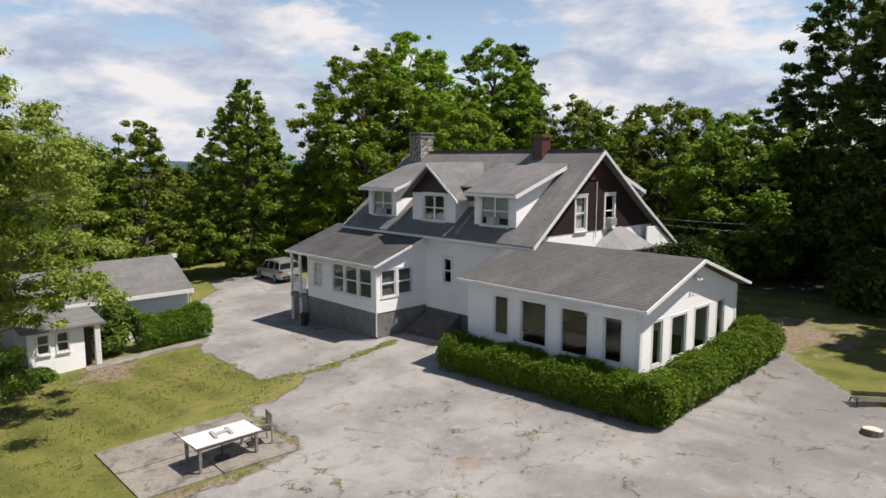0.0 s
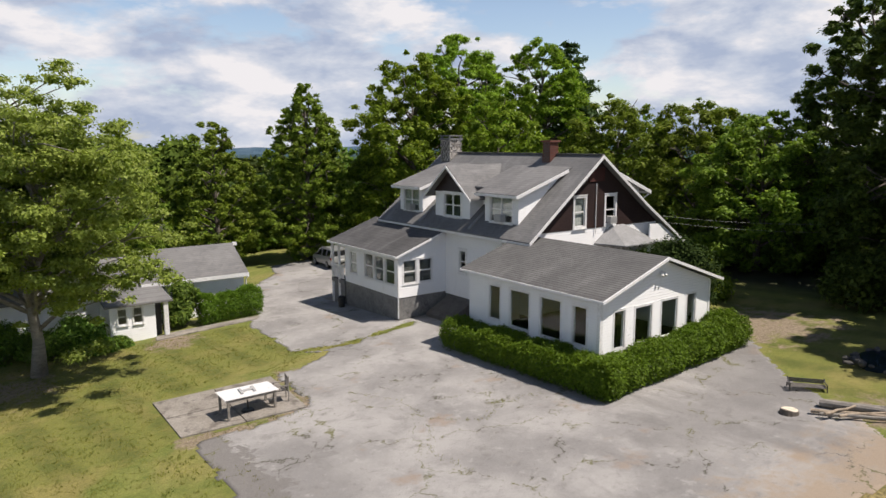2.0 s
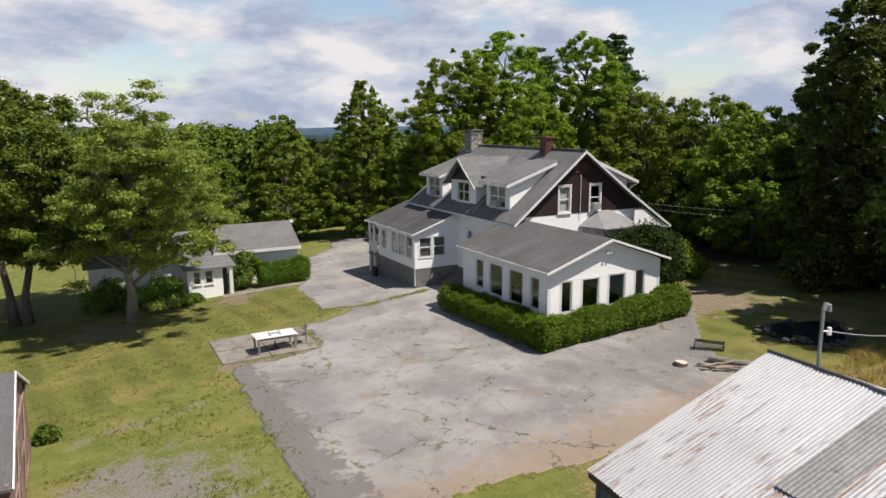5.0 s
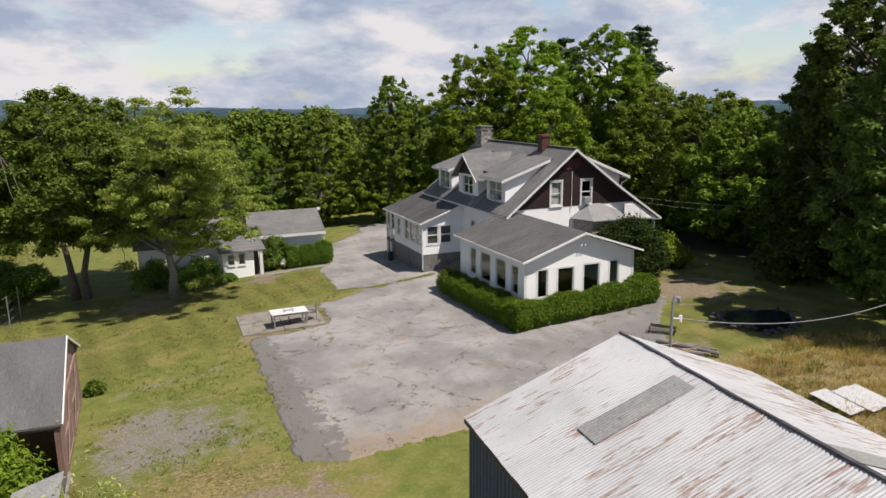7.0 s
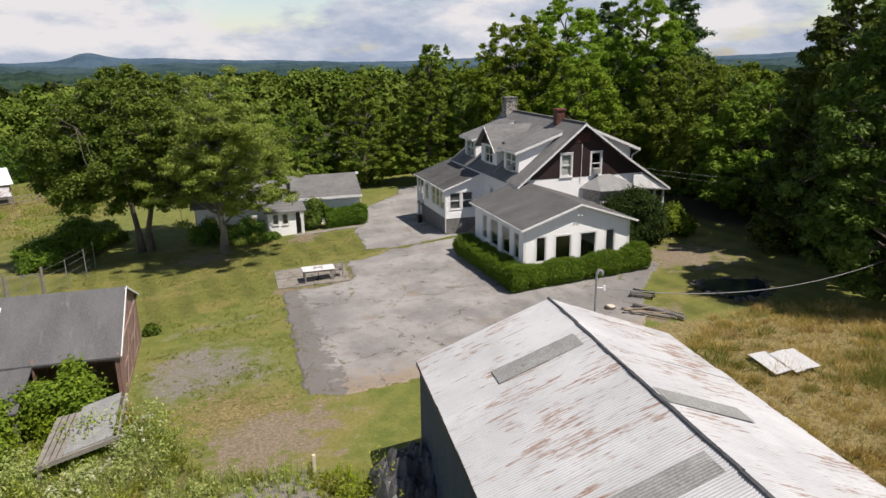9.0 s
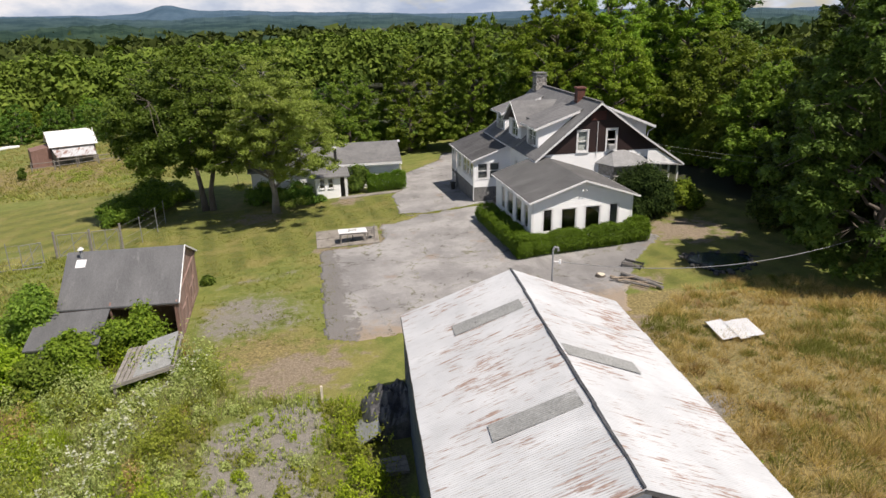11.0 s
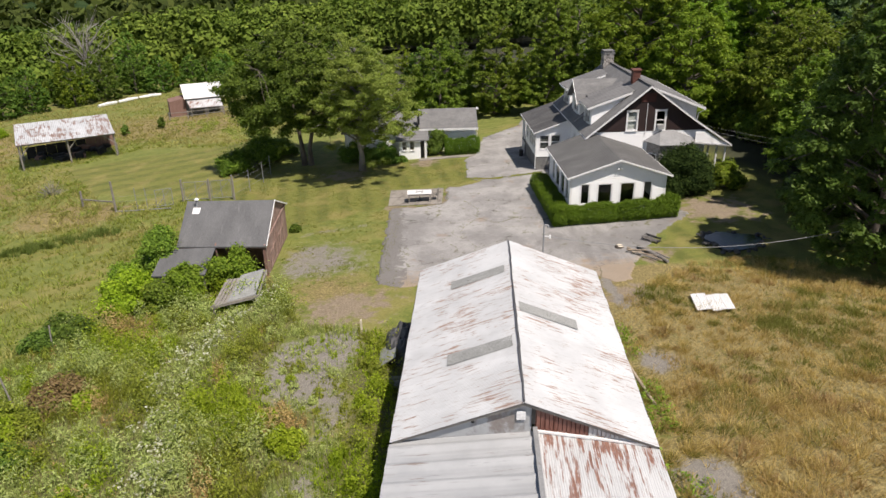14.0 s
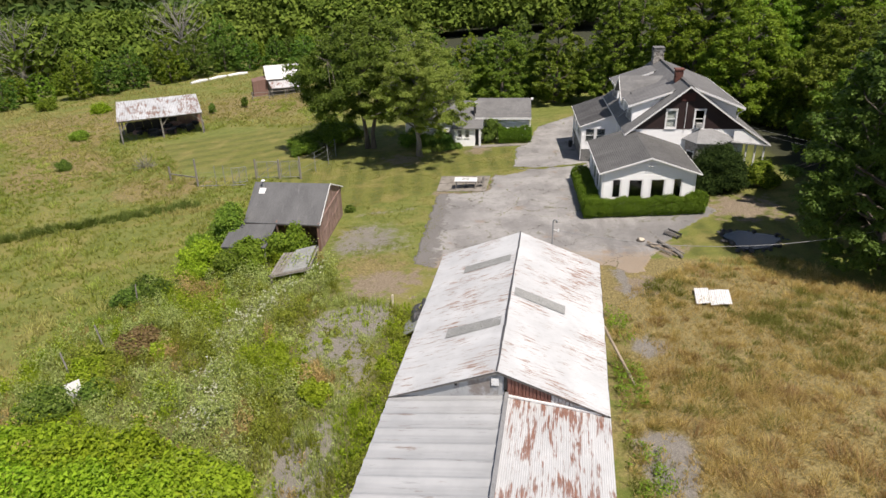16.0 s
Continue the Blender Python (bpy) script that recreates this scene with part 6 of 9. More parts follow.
def stump(at):
    g = level(*at)
    th = thing("stump", "cut tree stump with a pale sawn top", "stump", (at[0], at[1], g))
    f = Form()
    f.tube([(at[0], at[1], g - 0.1), (at[0], at[1], g + 0.05), (at[0] + 0.01, at[1], g + 0.12)], [0.34, 0.28, 0.26], 14)
    part("trunk", f, M_BARK, th)
    f = Form()
    f.tube([(at[0] + 0.01, at[1], g + 0.12), (at[0] + 0.01, at[1], g + 0.135)], 0.24, 14)
    part("cut_face", f, M_CUT, th, "pale sawn face")


stump((21.25, 4.45))

rng = random.Random(15)
for i, (p, q, r) in enumerate((((22.3, 4.1), (23.25, 1.35), 0.13), ((21.6, 4.0), (23.0, 1.6), 0.07), ((21.5, 3.7), (22.7, 1.7), 0.06), ((21.7, 3.2), (22.9, 2.3), 0.05), ((22.5, 3.7), (23.4, 1.7), 0.06), ((21.4, 3.5), (22.6, 3.1), 0.05))):
    th = thing("log", "fallen pale log and pole by the asphalt edge", "log", (p[0], p[1], level(*p)), "logs")
    f = Form()
    pts = []
    for k in range(6):
        x, y = p[0] + (q[0] - p[0]) * k / 5, p[1] + (q[1] - p[1]) * k / 5
        pts.append((x + rng.uniform(-0.04, 0.04), y + rng.uniform(-0.04, 0.04), level(x, y) + r + 0.02 + 0.03 * i))
    f.tube(pts, [r * (1 - 0.06 * k) for k in range(6)], 9)
    part("wood", f, M_WOOD_LOG if i % 2 else M_WOOD_GREY, th)


def bench(at, turn):
    """A low garden bench, fallen on its back, with dark iron ends."""
    th = thing("bench", "weathered slatted bench with black iron ends", "bench", (0, 0, 0))
    f = Form()
    for k in range(5):
        f.box(-0.65, 0.65, -0.25 + k * 0.1, -0.165 + k * 0.1, 0.3, 0.325)
    part("seat", f, M_WOOD_OLD, th)
    f = Form()
    for k in range(3):
        f.box(-0.65, 0.65, 0.28, 0.30, 0.36 + k * 0.1, 0.44 + k * 0.1)
    part("backrest", f, M_WOOD_OLD, th)
    for x in (-0.66, 0.66):
        f = Form()
        f.tube([(x, -0.3, 0), (x, -0.24, 0.3), (x, -0.26, 0.5), (x, 0.2, 0.52), (x, 0.3, 0.7)], 0.025, 6)
        f.tube([(x, 0.32, 0), (x, 0.24, 0.3), (x, -0.24, 0.29)], 0.025, 6)
        part("end", f, M_BLACK, th)
    th.matrix_world = pose(at[0], at[1], level(*at), 0, 0, turn) @ Matrix.Diagonal((0.85, 0.85, 0.5, 1))


bench((23.45, 5.0), -52)

# dark stone-rimmed pool on the shaded lawn
pool = thing("garden_pool", "dark stone-rimmed garden pool under the trees", "pool", (28.4, 4.0, level(28.4, 4.0)))
m_pool, t, p = shader("dark_water")
t.links.new(mixed(t, ramp(t, grain(t, place(t), 2, 4), 0.3, 0.7), (0.010, 0.018, 0.028), (0.018, 0.032, 0.05)), p.inputs["Base Color"])
p.inputs["Roughness"].default_value = 0.08
p.inputs["Specular IOR Level"].default_value = 0.3
bumped(t, p, grain(t, place(t), 6, 3), 0.15, 0.02)
f = Form()
ringp = []
for k in range(28):
    a = k * math.tau / 28
    rr = 1 + 0.12 * math.sin(3 * a + 1) + 0.06 * math.sin(5 * a)
    ringp.append((28.2 + 1.6 * rr * math.cos(a) * 1.05, 3.8 + 1.4 * rr * math.sin(a)))
wz = max(level(*q) for q in ringp) + 0.03
f.slab([(x, y, wz) for x, y in ringp], 0.3)
part("water", f, m_pool, pool)
# grey rim stones, darkened in colour for the tree shade
m_rock = surface("shade_darkened_rock", (0.040, 0.039, 0.036), (0.105, 0.10, 0.092), 3, 15, 0.85, 0.6, 0.03, local=True)
rng = random.Random(8)
for k in range(62):
    if rng.random() < (0.55 if k >= 31 else 0.12):
        continue
    a = k * math.tau / 31 + rng.uniform(-0.06, 0.06)
    out = 1.06 if k < 31 else 1.24
    rr = (1 + 0.12 * math.sin(3 * a + 1) + 0.06 * math.sin(5 * a)) * out
    x, y = 28.2 + 1.68 * rr * math.cos(a), 3.8 + 1.4 * rr * math.sin(a)
    bm = bmesh.new()
    bmesh.ops.create_icosphere(bm, subdivisions=1, radius=1)
    big = rng.uniform(0.42, 0.85)
    s = (rng.uniform(0.2, 0.36) * big, rng.uniform(0.17, 0.27) * big, rng.uniform(0.10, 0.22) * big)
    for v in bm.verts:
        v.co = Vector((v.co.x * s[0], v.co.y * s[1], v.co.z * s[2])) * rng.uniform(0.82, 1.1)
    bmesh.ops.rotate(bm, verts=bm.verts, matrix=Matrix.Rotation(rng.uniform(0, 6), 3, "Z"))
    bmesh.ops.translate(bm, verts=bm.verts, vec=(x, y, wz + rng.uniform(-0.07, 0.05)))
    me = bpy.data.meshes.new("stone")
    bm.to_mesh(me)
    bm.free()
    me.materials.append(m_rock)
    part("stone", me, m_rock, pool)

# pile of loose white roofing sheets in the meadow
pile = thing("sheet_pile", "loose white roofing sheets lying in the meadow", "sheets", (23.4, -4.2, level(23.4, -4.2)))
rng = random.Random(4)
for k in range(5):
    f = Form()
    x0, y0 = 22.55 + k * 0.36, -4.85 + 0.10 * math.sin(k * 2.2)
    n = 16
    for i in range(n + 1):
        w = i * 0.42 / n
        for y in (y0 - 0.35 * k * 0.25, y0 + 1.75 - k * 0.12):
            x = x0 + w + (y - y0) * 0.16
            f.v.append((x, y, level(x, y) + 0.16 + 0.02 * k + 0.018 * math.sin(i * math.pi / 2) + (0.05 if y > y0 + 1 else 0)))
    f.f = [(2 * i, 2 * i + 1, 2 * i + 3, 2 * i + 2) for i in range(n)]
    ob = part("sheet", f, M_TRIM, pile)
    md = ob.modifiers.new("thickness", "SOLIDIFY")
    md.thickness = 0.006

# service mast on the barn's north gable, and its cable
mast = thing("service_mast", "thin galvanised service mast on the barn gable", "mast", (14.5, -5.2, level(14.5, -5.2)))
f = Form()
f.tube([(14.5, -5.2, level(14.5, -5.2) - 0.2), (14.5, -5.2, 6.0)], 0.035, 8)
part("pole", f, M_METAL, mast)
f = Form()
f.tube([(14.5, -5.2, 6.0), (14.56, -5.2, 6.12), (14.68, -5.2, 6.08), (14.7, -5.2, 5.95)], 0.05, 8)
part("weatherhead", f, M_METAL, mast)
f = Form()
f.tube([(14.53, -5.2, 5.55), (14.8, -5.18, 5.5)], 0.02, 6)
f.tube([(14.8, -5.18, 5.42), (14.8, -5.18, 5.58)], 0.045, 8)
part("insulator", f, M_TRIM, mast)


def cable(a, b, sag, upto, r, material, label):
    th = thing("cable", label, "cable", a, "overhead cables")
    f = Form()
    pts = []
    for k in range(29):
        s = k / 28 * upto
        pts.append((a[0] + (b[0] - a[0]) * s, a[1] + (b[1] - a[1]) * s, a[2] + (b[2] - a[2]) * s - 4 * sag * s * (1 - s)))
    f.tube(pts, r, 5)
    part("wire", f, material, th)


cable((14.8, -5.18, 5.5), (57.2, 1.9, 15.4), 5.4, 0.72, 0.016, M_METAL, "sagging grey service cable to the trees")
cable((31.2, 17.0, 5.0), (46.0, 6.0, 5.2), 0.6, 0.9, 0.007, M_METAL, "thin grey cable from the house to the wood")
cable((31.2, 17.0, 4.7), (46.0, 6.0, 4.6), 0.6, 0.9, 0.007, M_METAL, "thin grey cable from the house to the wood")

# field gate, posts and wire fence
f_posts = [(-20.9, 23.8, 1.5), (-17.1, 21.5, 2.7), (-11.7, 22.7, 2.1), (-7.2, 22.3, 2.2), (-9.3, 22.5, 2.0)]
fence = thing("field_fence", "old wooden posts with pipe gates and wire", "fence", (-12, 22.3, level(-12, 22.3)))
for x, y, h in f_posts:
    f = Form()
    g = level(x, y)
    f.tube([(x, y, g - 0.3), (x + 0.02, y, g + h)], [0.10, 0.085], 8)
    part("post", f, M_WOOD_GREY, fence)


def gate(p, q, h):
    gt = part("gate", Form(), M_METAL, fence)
    g0, g1 = level(*p), level(*q)
    for z in (0.25, h):
        f = Form()
        f.tube([(p[0], p[1], g0 + z), (q[0], q[1], g1 + z)], 0.026, 6)
        part("rail", f, M_METAL, gt)
    for k in (0, 0.5, 1):
        x, y = p[0] + (q[0] - p[0]) * k, p[1] + (q[1] - p[1]) * k
        f = Form()
        f.tube([(x, y, level(x, y) + 0.2), (x, y, level(x, y) + h)], 0.03, 6)
        part("upright", f, M_METAL, gt)
    f = Form()
    f.tube([(p[0], p[1], g0 + 0.25), (q[0], q[1], g1 + h)], 0.02, 6)
    part("brace", f, M_METAL, gt)
    f = Form()
    for k in range(1, 22):
        s = k / 22
        x, y = p[0] + (q[0] - p[0]) * s, p[1] + (q[1] - p[1]) * s
        f.tube([(x, y, level(x, y) + 0.25), (x, y, level(x, y) + h)], 0.005, 3)
    tagged(part("wire_mesh", f, M_METAL, gt), kind="stuff")


gate((-11.5, 22.7), (-9.45, 22.55), 1.8)
gate((-9.1, 22.5), (-7.35, 22.35), 1.8)
gate((-13.5, 21.3), (-12.2, 21.6), 1.7)
for x, y in ((-15.2, 21.4), (-14.3, 21.3), (-6.3, 24.5), (-5.6, 27.0), (-5.4, 29.5)):
    f = Form()
    f.tube([(x, y, level(x, y) - 0.2), (x, y, level(x, y) + 2.0)], 0.03, 6)
    part("stake", f, M_METAL, fence)
for h in (0.5, 1.0, 1.5, 1.95):
    f = Form()
    line = [(-17.1, 21.5), (-15.2, 21.4), (-14.3, 21.3), (-13.5, 21.3)] if h < 1.6 else [(-14.3, 21.3), (-13.5, 21.3)]
    f.tube([(x, y, level(x, y) + h * 0.9) for x, y in line], 0.008, 4)
    part("wire", f, M_METAL, fence)
    f = Form()
    f.tube([(x, y, level(x, y) + h) for x, y in ((-7.2, 22.3), (-6.3, 24.5), (-5.6, 27.0), (-5.4, 29.5))], 0.008, 4)
    part("wire", f, M_METAL, fence)
f = Form()
f.beam((-20.9, 23.8, level(-20.9, 23.8) + 0.75), (-17.2, 21.55, level(-17.1, 21.5) + 0.9), 0.1)
part("rail", f, M_WOOD_GREY, fence)
f = Form()
f.tube([(-17, 21.2, level(-17, 21.2) + 0.12), (-12.2, 20.9, level(-12.2, 20.9) + 0.14)], 0.05, 6)
part("rail", f, M_METAL, fence, "grey pipe lying on the ground")

# open hay shelter in the field
shelter = thing("hay_shelter", "open pole shelter with a white rusting sheet roof", "shelter", (-31, 44, level(-31, 44)))
S_A, S_B = Vector((-34.6, 40.2, 0)), Vector((-26.1, 44.6, 0))
S_D = Vector((S_A.y - S_B.y, S_B.x - S_A.x, 0)).normalized()


def shelter_pt(u, v, z):
    q = S_A + (S_B - S_A) * u + S_D * v
    return (q.x, q.y, z)


Z_F, Z_B = -0.85, -0.05
for u in (0.0, 0.5, 1.0):
    for v, zz in ((0.0, Z_F), (6.6, Z_B)):
        x, y, _ = shelter_pt(u, v, 0)
        f = Form()
        f.tube([(x, y, level(x, y) - 0.2), (x, y, zz - 0.1)], 0.10, 7)
        part("post", f, M_WOOD_GREY, shelter)
for v, zz in ((0.0, Z_F), (6.6, Z_B)):
    f = Form()
    f.beam(shelter_pt(-0.02, v, zz - 0.1), shelter_pt(1.02, v, zz - 0.1), 0.1, 0.2)
    part("beam", f, M_WOOD_GREY, shelter)
for u0, u1, v in ((0.0, 0.12, 0.0), (1.0, 0.88, 0.0), (0.5, 0.6, 0.0)):
    f = Form()
    x, y, _ = shelter_pt(u0, v, 0)
    f.beam((x, y, level(x, y) + 1.6), shelter_pt(u1, v, Z_F - 0.15), 0.1)
    part("brace", f, M_WOOD_GREY, shelter)
for k in range(13):
    f = Form()
    n = 16
    for i in range(n + 1):
        u = -0.02 + (k + i / n) * 1.04 / 13
        for v, zz in ((-0.4, Z_F - 0.03), (7.0, Z_B + 0.03)):
            f.v.append(shelter_pt(u, v, zz + 0.05 + 0.02 * math.sin(i * math.pi / 2) + 0.01 * (k % 2)))
    f.f = [(2 * i, 2 * i + 1, 2 * i + 3, 2 * i + 2) for i in range(n)]
    me = bpy.data.meshes.new("roof_sheet")
    me.from_pydata(f.v, [], f.f)
    me.materials.append(M_SHEET_SHELTER)
    part("roof_sheet", me, M_SHEET_SHELTER, shelter)
# first six boards near-black, standing in for the shade under the roof
for k in range(9):
    f = Form()
    u = 0.04 + k * 0.112
    z0 = level(*shelter_pt(u, 6.3, 0)[:2])
    f.beam(shelter_pt(u, 6.4, z0 + 0.75), shelter_pt(u + 0.11, 6.4, z0 + 0.75), 0.04, 1.5)
    part("back_board", f, M_INNER_SHADE if k < 6 else M_WOOD_BROWN, shelter)
# two heap blocks in three near-black, painting in the dark under the roof
junk = thing("junk_heap", "heap of old boards and hay under the shelter, painted shade-dark", "heap", (*shelter_pt(0.5, 3.6, 0)[:2], level(*shelter_pt(0.5, 3.6, 0)[:2])))
jr = random.Random(12)
for k in range(26):
    u, v = jr.uniform(0.06, 0.94), jr.uniform(1.6, 6.0)
    x, y, _ = shelter_pt(u, v, 0)
    ln, hh = jr.uniform(0.6, 1.5), jr.uniform(0.25, 0.9)
    a_ = jr.uniform(0, 3.14)
    f = Form()
    f.beam((x - math.cos(a_) * ln / 2, y - math.sin(a_) * ln / 2, level(x, y) + hh * 0.45), (x + math.cos(a_) * ln / 2, y + math.sin(a_) * ln / 2, level(x, y) + hh * 0.5 + jr.uniform(-0.15, 0.15)), jr.uniform(0.4, 0.9), hh)
    part("block", f, M_INNER_SHADE if k % 3 else M_WOOD_BROWN, junk)
f = Form()
z0 = level(*shelter_pt(1.02, 1, 0)[:2])
for k in range(3):
    f.beam(shelter_pt(1.02, 0.2, z0 + 0.3 + 0.45 * k), shelter_pt(1.02, 2.4, z0 + 0.2 + 0.45 * k), 0.04, 0.3)
part("side_boards", f, M_WOOD_GREY, shelter)

# little barn with a bright roof and a pen, across the field
small = thing("small_barn", "small grey board barn with a white metal roof", "barn", (-23.5, 72.5, level(-23.5, 72.5)))
SB = (-23.6, 72.0)
g = level(*SB)


def sb(u, v, z):
    """u along the ridge, v across, from the middle of the little barn."""
    return (SB[0] + 0.92 * u - 0.39 * v, SB[1] + 0.39 * u + 0.92 * v, g + z)


for a, b in (((-2.6, -2.2), (2.6, -2.2)), ((2.6, -2.2), (2.6, 2.2)), ((2.6, 2.2), (-2.6, 2.2)), ((-2.6, 2.2), (-2.6, -2.2))):
    f = Form()
    f.hexa([sb(*a, -0.3), sb(*b, -0.3), sb(b[0] * 0.97, b[1] * 0.97, -0.3), sb(a[0] * 0.97, a[1] * 0.97, -0.3)], [sb(*a, 2.7), sb(*b, 2.7), sb(b[0] * 0.97, b[1] * 0.97, 2.7), sb(a[0] * 0.97, a[1] * 0.97, 2.7)])
    part("wall", f, M_WOOD_GREY, small)
for u in (-2.6, 2.55):
    f = Form()
    f.hexa([sb(u, -2.2, 2.7), sb(u + 0.05, -2.2, 2.7), sb(u + 0.05, 2.2, 2.7), sb(u, 2.2, 2.7)], [sb(u, -0.05, 4.1), sb(u + 0.05, -0.05, 4.1), sb(u + 0.05, 0.05, 4.1), sb(u, 0.05, 4.1)])
    part("gable", f, M_WOOD_GREY, small)
for s in (-1, 1):
    f = Form()
    pts = [sb(-2.9, s * 2.6, 2.5), sb(2.9, s * 2.6, 2.5), sb(2.9, 0, 4.2), sb(-2.9, 0, 4.2)]
    f.slab(pts if s < 0 else pts[::-1], 0.06)
    part("roof", f, M_TABLE, small, "bright white metal roof")
f = Form()
f.slab([sb(-2.4, -4.6, 1.5), sb(2.2, -4.6, 1.4), sb(2.4, -2.2, 2.2), sb(-2.6, -2.2, 2.2)], 0.06)
part("lean_to_roof", f, M_SHEET_RUST, small)
for u in (-2.3, 0, 2.1):
    f = Form()
    f.tube([sb(u, -4.5, -0.2), sb(u, -4.5, 1.42)], 0.07, 6)
    part("post", f, M_WOOD_GREY, small)
f = Form()
f.hexa([sb(-5.0, -1.8, -0.2), sb(-2.7, -1.8, -0.2), sb(-2.7, 1.2, -0.2), sb(-5.0, 1.2, -0.2)], [sb(-5.0, -1.8, 2.1), sb(-2.7, -1.8, 2.5), sb(-2.7, 1.2, 2.5), sb(-5.0, 1.2, 2.1)])
part("side_stall", f, M_WOOD_BROWN, small)
pen = thing("pen_fence", "grey pole fence of the little pen", "fence", (sb(1, -6, 0)[0], sb(1, -6, 0)[1], level(*sb(1, -6, 0)[:2])))
posts = [(-5.5, -5.5), (-3, -6), (-0.5, -6.4), (2, -6.6), (4.5, -6.6), (6, -4.5)]
for u, v in posts:
    x, y, _ = sb(u, v, 0)
    f = Form()
    f.tube([(x, y, level(x, y) - 0.2), (x, y, level(x, y) + 1.3)], 0.07, 6)
    part("post", f, M_WOOD_GREY, pen)
for a, b in zip(posts, posts[1:]):
    for h in (0.55, 1.1):
        x0, y0, _ = sb(*a, 0)
        x1, y1, _ = sb(*b, 0)
        f = Form()
        f.tube([(x0, y0, level(x0, y0) + h), (x1, y1, level(x1, y1) + h)], 0.045, 6)
        part("rail", f, M_WOOD_GREY, pen)
wrap = [(-45.0, 84.5), (-43.0, 88.0), (-40.5, 91.0), (-37.2, 93.6)]
for a, b in zip(wrap, wrap[1:]):
    th = thing("wrapped_bale_row", "row of white wrapped bales along the wood", "bales", (a[0], a[1], level(*a)), "bales")
    f = Form()
    f.tube([(a[0], a[1], level(*a) + 0.2), ((a[0] + b[0]) / 2, (a[1] + b[1]) / 2, (level(*a) + level(*b)) / 2 + 0.27), (b[0] - 0.2, b[1] - 0.2, level(*b) + 0.2)], [0.24, 0.32, 0.25], 8)
    part("wrap", f, M_TRIM, th)

# tarpaulin heap and boards against the barn
heap = thing("tarp_heap", "black and grey tarpaulin heap against the barn wall", "heap", (7.8, -6.2, level(7.8, -6.2)))
rng = np.random.default_rng(2)
f = Form()
n, m_ = 20, 22
hv = []
for i in range(n):
    for j in range(m_):
        x, y = 6.9 + 1.75 * i / (n - 1), -7.4 + 2.7 * j / (m_ - 1)
        u, v = i / (n - 1) * 2 - 1, j / (m_ - 1) * 2 - 1
        h = max(0.0, 1 - u * u * 0.7 * (u < 0) - v * v) ** 0.5
        fold = 0.22 * math.sin(5 * u + 4 * v + 2 * math.sin(3 * v)) * math.sin(6 * v - 3 * u) + 0.16 * (rng.random() - 0.5) + 0.10 * abs(math.sin(9 * u + 7 * v * v))
        f.v.append((x, y, level(x, y) - 0.03 + h * (1.25 + fold)))
f.f = [(i * m_ + j, i * m_ + j + 1, (i + 1) * m_ + j + 1, (i + 1) * m_ + j) for i in range(n - 1) for j in range(m_ - 1)]
part("cover", f, M_TARP, heap, smooth=False)
f = Form()
f.slab([(6.6, -7.6, 0.25), (7.4, -7.8, 0.9), (7.4, -6.3, 1.0), (6.6, -6.2, 0.3)], 0.03)
part("panel", f, M_FIBRE, heap, "grey panel leaning on the heap")
stack = thing("board_stack", "grey boards stacked in the barn's shade", "boards", (7.6, -9.2, level(7.6, -9.2)))
for k in range(6):
    f = Form()
    f.box(7.0 + 0.03 * k, 8.1, -9.4 + 0.28 * (k % 3), -9.16 + 0.28 * (k % 3), level(7.6, -9.2) + 0.02 + 0.09 * (k // 3), level(7.6, -9.2) + 0.08 + 0.09 * (k // 3))
    part("board", f, M_WOOD_GREY, stack)
pst = thing("marker_post", "short pale wooden post in the yard", "post", (5.55, -3.9, level(5.55, -3.9)))
f = Form()
f.box(5.5, 5.6, -3.95, -3.85, level(5.55, -3.9) - 0.1, level(5.55, -3.9) + 0.75)
part("stake", f, M_CUT, pst)
pole = thing("leaning_pole", "long pale pole leaning out from the barn eave", "pole", (17.9, -12.1, level(17.9, -12.1)))
f = Form()
f.tube([(18.0, -12.2, level(18, -12.2)), (16.55, -8.9, 2.7)], 0.07, 8)
part("shaft", f, M_WOOD_LOG, pole)
f = Form()
f.tube([(17.0, -8.7, level(17, -8.7)), (16.7, -7.0, 2.6)], 0.05, 8)
part("shaft", f, M_WOOD_LOG, pole)
bin_ = thing("bin", "small black bin at the porch steps", "bin", (18.75, 29.0, level(18.75, 29.0)))
f = Form()
f.tube([(18.75, 29.0, level(18.75, 29) + 0.02), (18.75, 29.0, level(18.75, 29) + 0.6)], [0.18, 0.22], 12)
part("body", f, M_BLACK, bin_)
f = Form()
f.tube([(18.75, 29.0, level(18.75, 29) + 0.6), (18.75, 29.0, level(18.75, 29) + 0.68)], [0.24, 0.13], 12)
part("lid", f, M_BLACK, bin_)

# leaning posts of the old fence beyond the weeds, and a white sheet against them
for x, y, h, lx, ly in ((-9.43, -11.9, 2.0, -0.5, 0.3), (-9.8, -8.4, 1.7, -0.3, 0.1), (-10.7, -3.0, 1.5, 0.1, 0.1)):
    th = thing("fence_post", "grey leaning post of an old wire fence", "post", (x, y, level(x, y)), "old fence posts")
    f = Form()
    f.tube([(x, y, level(x, y) - 0.2), (x + lx * 0.5, y + ly * 0.5, level(x, y) + h * 0.5), (x + lx, y + ly, level(x, y) + h)], [0.05, 0.045, 0.04], 7)
    part("wood", f, M_WOOD_GREY, th)
th = thing("board", "white sheet leaning in the weeds", "board", (-8.8, -12.9, level(-8.8, -12.9)))
f = Form()
g = level(-8.8, -12.9)
